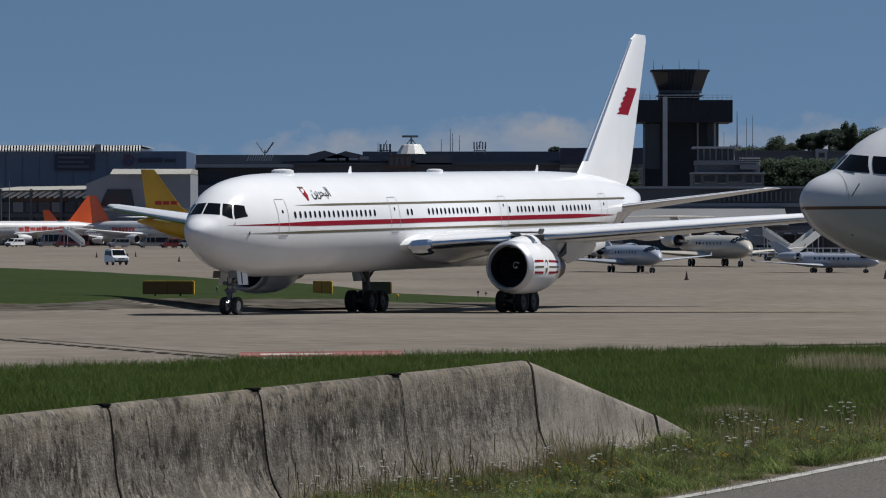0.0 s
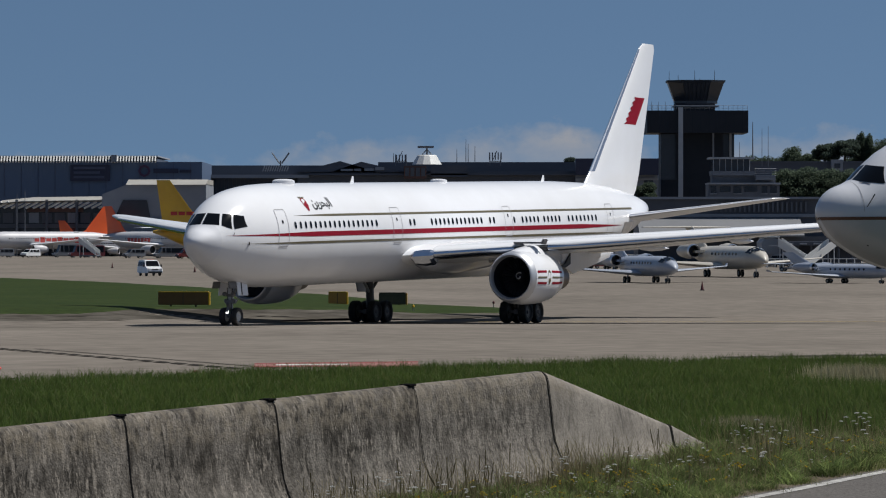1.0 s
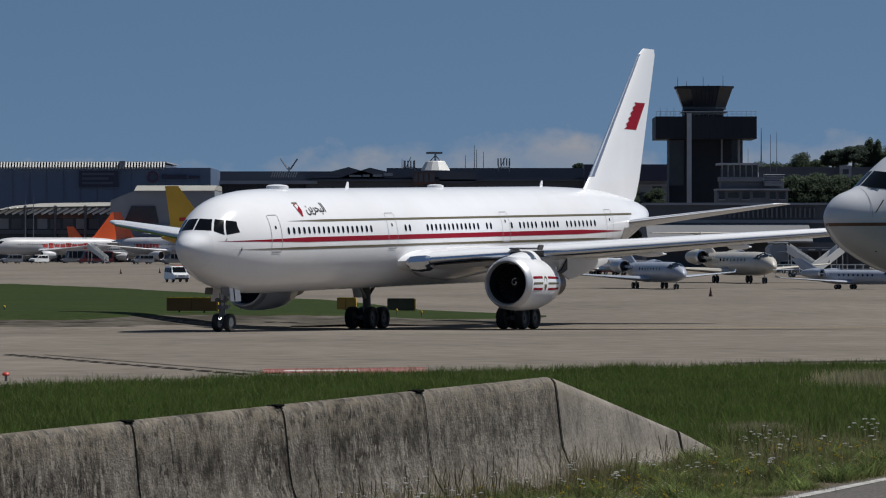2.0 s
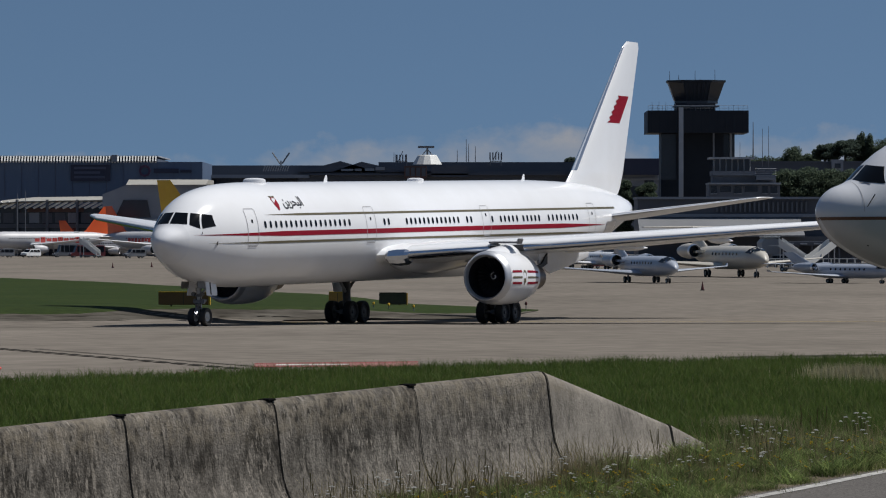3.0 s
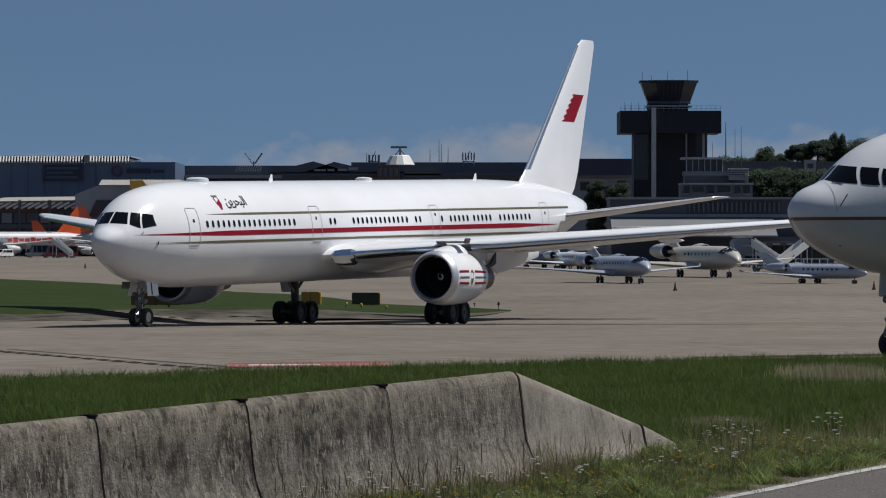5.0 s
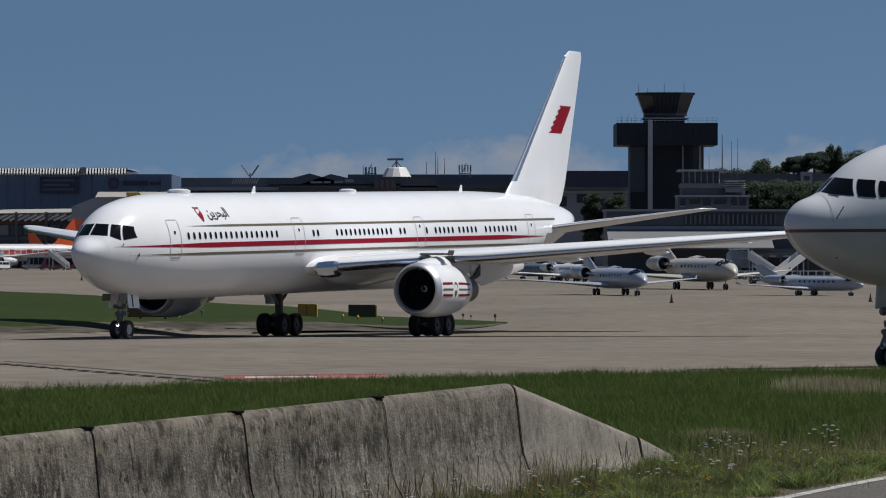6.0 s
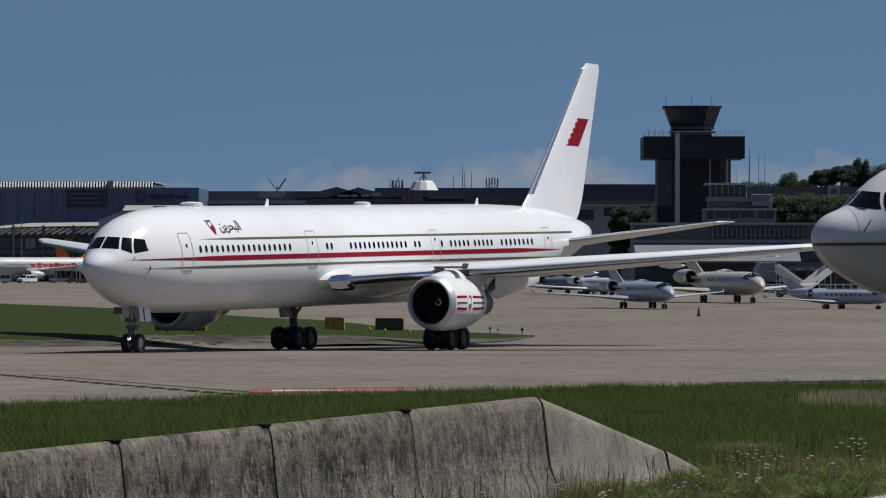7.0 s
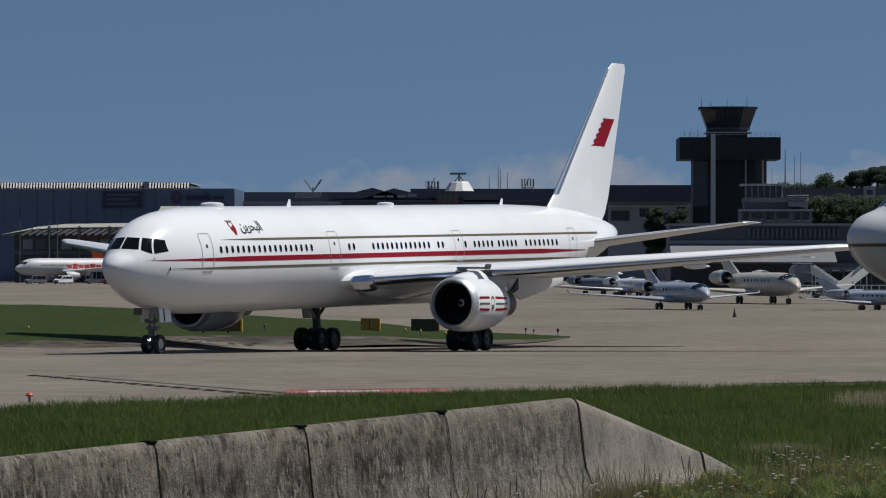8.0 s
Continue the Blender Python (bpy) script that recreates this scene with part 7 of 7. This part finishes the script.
letters = [(10.5 + i * 1.15, 11.35 + i * 1.15, (-0.35, -0.2, -0.3, -0.75)[i % 4], (0.55, 0.5, 0.6, 0.45)[i % 4], "letter_orange") for i in range(7)]
gate_jet(-62.1, 1182, -45, 1.0, "gate_white", "orange", "white airliner with an orange tail at the gate", letters)
gate_jet(-75.5, 1224, -74, 0.72, "gate_white", "orange", "white airliner with an orange tail, behind the others", [])
gate_jet(-106.4, 1205, 60, 1.0, "gate_white", "orange", "white airliner with orange marks beside the pier", [(7.4 + i * 1.5, 8.6 + i * 1.5, (-0.3, -0.6, -0.2)[i % 3], (0.5, 0.75, 0.45)[i % 3], "letter_orange") for i in range(8)])
gate_jet(-28.21, 1075, -62, 1.42, "yellow", "yellow", "yellow cargo airliner with a tall tail", [(22.1 + i * 1.35, 23.2 + i * 1.35, 6.45, 6.98, "fin_letter_red") for i in range(3)], 3.0)


# ---- vehicles and apron gear ----
M["van_white"] = mat("white_van_paint", (0.74, 0.75, 0.76), 0.3, 0, (0.68, 0.69, 0.7), 1.0, 0.5, coat=0.4)
M["bus_grey"] = mat("grey_vehicle_paint", (0.16, 0.17, 0.19), 0.4, 0, (0.12, 0.13, 0.15), 1.0, 0.5)
M["bus_red"] = mat("dark_red_vehicle_paint", (0.12, 0.018, 0.022), 0.4, 0, (0.09, 0.014, 0.018), 1.0, 0.5)
M["plastic_black"] = mat("black_plastic", (0.02, 0.02, 0.022), 0.6)
M["lamp_glass"] = mat("lamp_glass", (0.55, 0.56, 0.58), 0.15, 0, coat=0.5)
M["beacon"] = mat("orange_beacon", (0.55, 0.16, 0.02), 0.3)


def van(m, paint, label, name="van", length=4.9, height=1.95, group="", beacon=True):
    """A van: x to its left side, y aft, as the jets."""
    v = thing(name, m, label, name, group)
    w, L, H = 0.96, length, height
    side = [(0.0, 0.35), (0.0, 0.75), (0.12, 0.95), (0.95, 1.12), (1.55, H - 0.10), (1.9, H - 0.02), (L - 0.35, H), (L - 0.08, H - 0.12), (L, 0.9), (L, 0.35)]
    rings = [[(x * (w if 0.3 < z < 1.15 else w * (1 - 0.16 * (z - 1.15) / (H - 1.15)) if z > 1.15 else w), y, z) for y, z in side] for x in (-1, 1)]
    bm = loft(rings)
    bmesh.ops.bevel(bm, geom=[e for e in bm.edges], offset=0.05, segments=2, affect="EDGES", clamp_overlap=True)
    part("body", bm, paint, v)
    bm = bmesh.new()
    g = [bm.verts.new(p) for p in ((-w * 0.86, 0.98, 1.16), (w * 0.86, 0.98, 1.16), (w * 0.76, 1.50, H - 0.14), (-w * 0.76, 1.50, H - 0.14))]
    for p in g:
        p.co += Vector((0, -0.03, 0.02))
    bm.faces.new(g)
    part("windscreen", bm, "glass", v, smooth=0)
    for s in (-1, 1):
        for y0, y1 in ((1.45, 2.2), (2.35, 3.4), (3.5, L - 0.3)):
            bm = bmesh.new()
            bm.faces.new([bm.verts.new((s * (w * (1 - 0.16 * (z - 1.15) / (H - 1.15)) + 0.012), y, z)) for y, z in ((y0, 1.2), (y1, 1.2), (y1, H - 0.22), (y0 + (0.12 if y0 < 2 else 0), H - 0.22))])
            part("side_window", bm, "glass", v, smooth=0)
        part("headlight", box((s * 0.72, 0.02, 0.80), (0.32, 0.14, 0.2), bevel=0.03), "lamp_glass", v)
        part("mirror", box((s * (w + 0.14), 1.15, 1.25), (0.2, 0.12, 0.28), bevel=0.03), "plastic_black", v)
        for yy in (0.85, L - 0.95):
            wheel(v, (s * (w - 0.12), yy, 0.33), 0.33, 0.22)
    part("bumper", box((0, 0.02, 0.45), (1.8, 0.2, 0.22), bevel=0.05), "plastic_black", v)
    part("grille", box((0, 0.0, 0.78), (0.9, 0.06, 0.14), bevel=0.02), "plastic_black", v)
    part("beacon", box((0, 1.95, H + 0.06), (0.9, 0.22, 0.07), bevel=0.02), "beacon", v, "orange roof beacon bar")
    return v


service_van = van(pose(0, 0, 0), "van_white", "white airport service van driving across the apron", length=4.4)
PARK = "vehicles parked at the gates"
for px_x, yy, tn, paint, lab, nm, ln, ht in (
        (-96.92, 1150, 40, "van_white", "white van parked by the pier", "van", 4.6, 1.9), (-91.01, 1160, 70, "bus_grey", "grey apron bus by the pier", "bus", 9.0, 2.9),
        (-86.61, 1150, 70, "bus_red", "dark red apron bus at the gate", "bus", 8.0, 2.7), (-72.48, 1120, 60, "bus_grey", "grey van beside the orange-tailed jet", "van", 4.8, 2.0),
        (-60.00, 1100, 65, "bus_red", "small red apron tractor", "truck", 4.0, 2.0), (-55.79, 1100, 55, "bus_grey", "grey van parked by the cargo jet", "van", 4.6, 1.9),
        (-65.40, 1112, 70, "bus_grey", "grey loading truck at the gate", "truck", 6.5, 2.4), (-103.58, 1150, 60, "bus_grey", "grey van at the pier's far end", "van", 4.8, 2.0),
        (49.93, 800, 60, "van_white", "white van under the gate canopy", "van", 4.8, 2.0), (52.00, 790, -50, "bus_grey", "grey van under the gate canopy", "van", 4.8, 2.0),
        (22.90, 760, 60, "bus_grey", "grey van far behind the jets", "van", 5.0, 2.1), (19.36, 765, 60, "bus_red", "dark red truck far behind the jets", "truck", 5.0, 2.4)):
    van(pose(px_x, yy, lie(yy), 0, 0, -tn), paint, lab, nm, ln, ht, PARK)


def stairs(x, y, turn, label):
    """Mobile passenger stairs."""
    t = thing("boarding_stairs", pose(x, y, lie(y), 0, 0, turn), label, "stairs", "boarding stairs on the apron")
    st = part("step", box((0, 0, 0), (1.5, 0.34, 0.06)), "pale_metal", t, smooth=0)
    for i in range(14):
        o = st if i == 0 else again(st, Matrix())
        o.location = (0, i * 0.32, 0.6 + i * 0.21)
    for s in (-1, 1):
        part("side_panel", loft([[(s * 0.8, -0.2, 0.45), (s * 0.8, 4.4, 3.4), (s * 0.8, 4.4, 4.6), (s * 0.8, -0.2, 1.6)], [(s * 0.86, -0.2, 0.45), (s * 0.86, 4.4, 3.4), (s * 0.86, 4.4, 4.6), (s * 0.86, -0.2, 1.6)]]), "white_steel", t, "white side panel", smooth=0)
        for yy in (0.3, 3.9):
            wheel(t, (s * 0.75, yy, 0.3), 0.3, 0.2)
        part("leg", tube((s * 0.7, 4.2, 0.3), (s * 0.7, 4.2, 3.4), 0.08, n=6), "pale_metal", t)
    part("landing", box((0, 5.0, 3.5), (1.7, 1.4, 0.1)), "pale_metal", t)
    part("chassis", box((0, 2.0, 0.45), (1.5, 4.4, 0.25)), "bus_grey", t)
    part("hood", box((0, 5.0, 5.6), (1.8, 1.4, 0.12)), "white_steel", t)
    return t


stairs(46.22, 690, -60, "white mobile boarding stairs by the canopy")
stairs(48.05, 705, 70, "white boarding stairs, folded, on the apron")
stairs(-79.70, 1140, 60, "grey boarding stairs at the orange-tailed jet")


def gate_canopy():
    t = thing("gate_canopy", pose(0, 0, 0), "dark open gate shelter with a flat roof", "shelter")
    y = 820
    bar("roof", 50.91, 64.18, 3.29, 3.91, y, 12, "facade_dark", t, "flat black roof")
    for i in range(6):
        x = 51.27 + i * 2.15
        part("post", tube((x, y - 5.5, 0), (x, y - 5.5, 3.29), 0.16, n=6), "facade_dark", t)
        bar("roof_light", x + 0.3, x + 1.4, 3.47, 3.65, y - 6.2, 0.3, "pale_metal", t)
    bar("back_wall", 51.27, 64.18, 0, 3.29, y + 5, 1, "facade_dark", t)
    bm = bmesh.new()
    c = (50.08, 830, 3.54)
    loft([[(c[0] + dx, c[1] - 3 + yy, c[2] + dz) for dx, dz in ((-1.5, -1.7), (-1.6, 0.2), (-1.1, 0.8), (0.2, 1.0), (1.2, 0.7), (1.6, 0.1), (1.5, -1.7))] for yy in (0, 14)], True, bm)
    b = tagged(part("boarding_bridge", bm, "pale_wall"), "pale boarding bridge head on a column", "bridge")
    part("column", tube((c[0], c[1], 0), (c[0], c[1], c[2] - 1.7), 0.4, n=8), "grey_wall", b)
    part("roof_cap", box((c[0], c[1] + 3, c[2] + 1.1), (2.6, 13, 0.2), bevel=0.05), "white_steel", b)


gate_canopy()
# low pale fence and barriers behind the jets
def blast_fence():
    t = thing("low_fence", pose(0, 0, 0), "low pale rail fence at the back of the apron", "fence")
    p = part("post", box((46.55, 780, 0.7), (0.16, 0.16, 1.4)), "white_steel", t, smooth=0)
    row_of(p, 14, (1.2, 0, 0))
    for z in (0.6, 1.3):
        bar("rail", 46.55, 63.60, z, z + 0.14, 779.8, 0.1, "white_steel", t)


blast_fence()


# ---- infield signs, lights, cones, markings ----
M["sign_yellow"] = mat("faded_yellow_sign", (0.44, 0.235, 0.03), 0.6, 0, (0.31, 0.165, 0.022), 1.5, 0.6)
M["sign_face"] = mat("brown_sign_back", (0.21, 0.098, 0.028), 0.6, 0, (0.16, 0.078, 0.024), 1.5, 0.6)
M["sign_ochre"] = mat("ochre_sign_back", (0.52, 0.25, 0.05), 0.6, 0, (0.44, 0.20, 0.04), 1.5, 0.6)
M["sign_brown"] = mat("dark_sign_back", (0.075, 0.06, 0.03), 0.6, 0, (0.05, 0.04, 0.022), 1.5, 0.6)
M["cone_red"] = mat("red_cone", (0.10, 0.02, 0.017), 0.5, 0, (0.06, 0.014, 0.013), 3, 0.5)
M["cone_bright"] = mat("bright_red_marker", (0.50, 0.05, 0.03), 0.5)
M["light_yellow"] = mat("yellow_edge_light", (0.60, 0.36, 0.02), 0.5)
M["mark_red"] = mat("red_surface_paint", (0.25, 0.04, 0.048), 0.9, 0, (0.21, 0.125, 0.115), 1.8, 0.7, spec=0.0)
M["mark_faded"] = mat("faded_red_paint", (0.27, 0.095, 0.095), 0.85, 0, (0.29, 0.20, 0.18), 0.9, 0.6, spec=0.0)
M["mark_white"] = mat("white_surface_paint", (0.55, 0.54, 0.50), 0.8, 0, (0.42, 0.41, 0.38), 0.8, 0.6)
M["mark_black"] = mat("black_surface_paint", (0.016, 0.016, 0.015), 0.9, 0, (0.06, 0.055, 0.05), 1.3, 0.7, spec=0.0)
M["mark_yellow"] = mat("yellow_surface_paint", (0.45, 0.30, 0.05), 0.8, 0, (0.34, 0.25, 0.08), 0.8, 0.6)


def taxi_sign(x, y, width, turn, face, end, label, down=0.0):
    z = lie(y) + 0.03 + swell(x, y) - down
    t = thing("taxiway_sign", pose(x, y, z, 0, 0, turn), label, "sign", "taxiway signs on the infield")
    part("cabinet", box((0, 0, 0.52), (width, 0.30, 0.76), bevel=0.03), face, t, "sign cabinet")
    part("end_panel", box((width / 2 + 0.05, 0, 0.52), (0.10, 0.34, 0.80), bevel=0.02), end, t, "orange-yellow end panel")
    part("top_rail", box((0, 0, 0.925), (width, 0.34, 0.06)), "light_yellow" if end != "sign_yellow" else "sign_brown", t)
    n = max(2, int(width / 1.1))
    for i in range(n):
        part("leg", box((-width / 2 + width * (i + 0.5) / n, 0, 0.07), (0.1, 0.1, 0.20)), "sign_brown", t)
    for i in range(1, n):
        part("divider", box((-width / 2 + width * i / n, -0.156, 0.52), (0.04, 0.02, 0.74)), "sign_brown", t, smooth=0)


taxi_sign(-16.66, 313, 3.05, -4, "sign_face", "light_yellow", "long brown-backed taxiway sign with a yellow end", 0.02)
taxi_sign(-7.77, 332, 1.15, -4, "sign_ochre", "light_yellow", "short brown-backed taxiway sign with yellow edges", 0.16)
taxi_sign(-4.41, 345, 1.8, -4, "sign_brown", "sign_yellow", "dark backed taxiway sign on the grass", 0.12)


def edge_light(x, y, h, mtl):
    t = thing("edge_light", pose(x, y, lie(y) + (swell(x, y) if 290 < y < 526 else 0)), "small taxiway edge light on a short stem", "light", "taxiway edge lights")
    part("stem", tube((0, 0, 0), (0, 0, h * 0.65), 0.03, n=6), "steel", t)
    part("lamp", spun([(h * 0.6, 0.07), (h * 0.75, 0.09), (h * 0.95, 0.06), (h, 0.01)], 10, "z", (0, 0, 0), True), mtl, t)


for x, y, h, mtl in ((-2.85, 325, 0.42, "light_yellow"), (-14.1, 322.5, 0.5, "steel"), (-5.36, 325, 0.42, "light_yellow"), (-4.41, 325, 0.42, "light_yellow"), (4.38, 337, 0.62, "cone_red"), (2.39, 352, 0.45, "cone_red"), (-28.47, 318, 0.4, "light_yellow"),
                     (2.96, 356, 0.3, "cone_red"), (-5.74, 113, 0.12, "cone_red"), (-10.12, 113.5, 0.20, "cone_bright")):
    edge_light(x, y, h, mtl)


def cone(x, y, h=0.8):
    t = thing("traffic_cone", pose(x, y, lie(y)), "dark red traffic cone on the apron", "cone", "cones on the apron")
    part("base", box((0, 0, 0.03), (0.42, 0.42, 0.06), bevel=0.01), "plastic_black", t)
    part("cone", spun([(0.05, 0.16), (h * 0.45, 0.10), (h * 0.6, 0.08), (h, 0.025), (h, 0.001)], 14, "z"), "cone_red", t)


for x, y in ((21.77, 462), (-52.26, 780), (-35.22, 690), (40.23, 470), (-47.57, 800)):
    cone(x, y)


def paint_quad(name, pts, mtl, label, lift=0.006):
    bm = bmesh.new()
    (a, b, c, d), n = pts, 10
    g = [[bm.verts.new(((p := tuple(np.array(a) * (1 - u) * (1 - v) + np.array(b) * u * (1 - v) + np.array(c) * u * v + np.array(d) * (1 - u) * v))[0], p[1], lie(p[1]) + lift)) for u in np.linspace(0, 1, n)] for v in np.linspace(0, 1, n)]
    for p, q in zip(g, g[1:]):
        for i in range(n - 1):
            bm.faces.new((p[i], p[i + 1], q[i + 1], q[i]))
    return tagged(part(name, bm, mtl), label, "marking", kind="structure")


def markings():
    # red field with pale bars near the verge
    paint_quad("red_marking", ((-4.95, 124.4), (-0.96, 125.6), (-1.05, 134.0), (-5.15, 131.0)), "mark_faded", "faded red painted field on the taxiway", 0.010)
    for a, b in (((-4.95, 124.4), (-0.96, 125.6)), ((-5.15, 130.0), (-1.05, 133.0))):
        paint_quad("red_line", (a, b, (b[0], b[1] + 1.5), (a[0], a[1] + 1.5)), "mark_red", "red painted border line on the taxiway", 0.014)
    paint_quad("pale_line", ((-4.5, 127.3), (-2.7, 128.0), (-2.74, 129.8), (-4.55, 129.2)), "mark_white", "worn pale line inside the red field", 0.016)
    # a row of black bars, end to end, running to the verge, with a thin line beside it
    p, q = Vector((-14.39, 163.0, 0)), Vector((-5.39, 123.3, 0))
    n = 17
    step = (q - p) / (n - 1)
    for i in range(n):
        c = p + step * i
        deep = 1.05 * c.y / 140
        paint_quad("black_bar", tuple((c.x + step.x * u, c.y + step.y * u + v * deep) for u, v in ((-0.44, -1), (0.26, -1), (0.44, 1), (-0.26, 1))), "mark_black", "black painted bar in a row on the taxiway", 0.015)
    a, b, w = (-13.4, 163.6), (-4.35, 123.2), 0.06
    paint_quad("painted_line", ((a[0] - w, a[1]), (b[0] - w, b[1]), (b[0] + w, b[1]), (a[0] + w, a[1])), "mark_black", "thin dark line beside the row of bars", 0.012)
    # the standing jet's shadow line, laid as a dark strip along the concrete's edge
    paint_quad("edge_drain", ((7.2, 142.0), (14.2, 149.0), (14.3, 152.0), (7.3, 144.0)), "dirt", "dark strip laid for the jet's shadow line at the taxiway edge", 0.012)
    # a faint yellow guide line on the taxiway
    paint_quad("guide_line", ((-60, 287.0), (60, 297.5), (60, 298.0), (-60, 287.5)), "mark_yellow", "faded yellow taxiway guide line", 0.010)


markings()


# ---- what moves ----
def motions():
    SLOPE = 0.01058
    rows = []
    for k in range(17):
        t = k * 0.5
        x, y = -10.92 - 0.7595 * t + 0.00357 * t * t, 266.57 - 1.27 * t + 0.008 * t * t
        turn = 24.43 + 0.2849 * t - 0.01192 * t * t
        z = EYE - 4.578 - SLOPE * (y - 260)
        rows.append((t, pose(x, y, z) @ Matrix.Rotation(-math.atan(SLOPE), 4, "X") @ pose(0, 0, 0, 0, 0, -turn)))
    walk(jet, rows)
    # wheels roll with the jet, and both fans turn
    for ob in jet.children:
        if ob.name.split(".")[0] == "wheel":
            c, r = ob.location.copy(), ob.location.z
            walk(ob, [(k * 0.25, Matrix.Translation(c) @ Matrix.Rotation(1.47 * k * 0.25 / r, 4, "X")) for k in range(33)])
    for fan in FANS:
        c = fan.location.copy()
        walk(fan, [(k * 0.1, Matrix.Translation(c) @ Matrix.Rotation(radians(70) * k, 4, "Y")) for k in range(81)])
    # the van drives to the right behind the jet
    walk(service_van, [(t, pose(-39.3 + 2.55 * t, 632 - 6.0 * t, lie(632), 0, 0, 20)) for t in (0, 2, 4, 6, 8)])
    for ob in service_van.children:
        if ob.name.split(".")[0] == "wheel":
            c = ob.location.copy()
            walk(ob, [(k * 0.05, Matrix.Translation(c) @ Matrix.Rotation(6.5 * k * 0.05 / 0.33, 4, "X")) for k in range(161)])


motions()
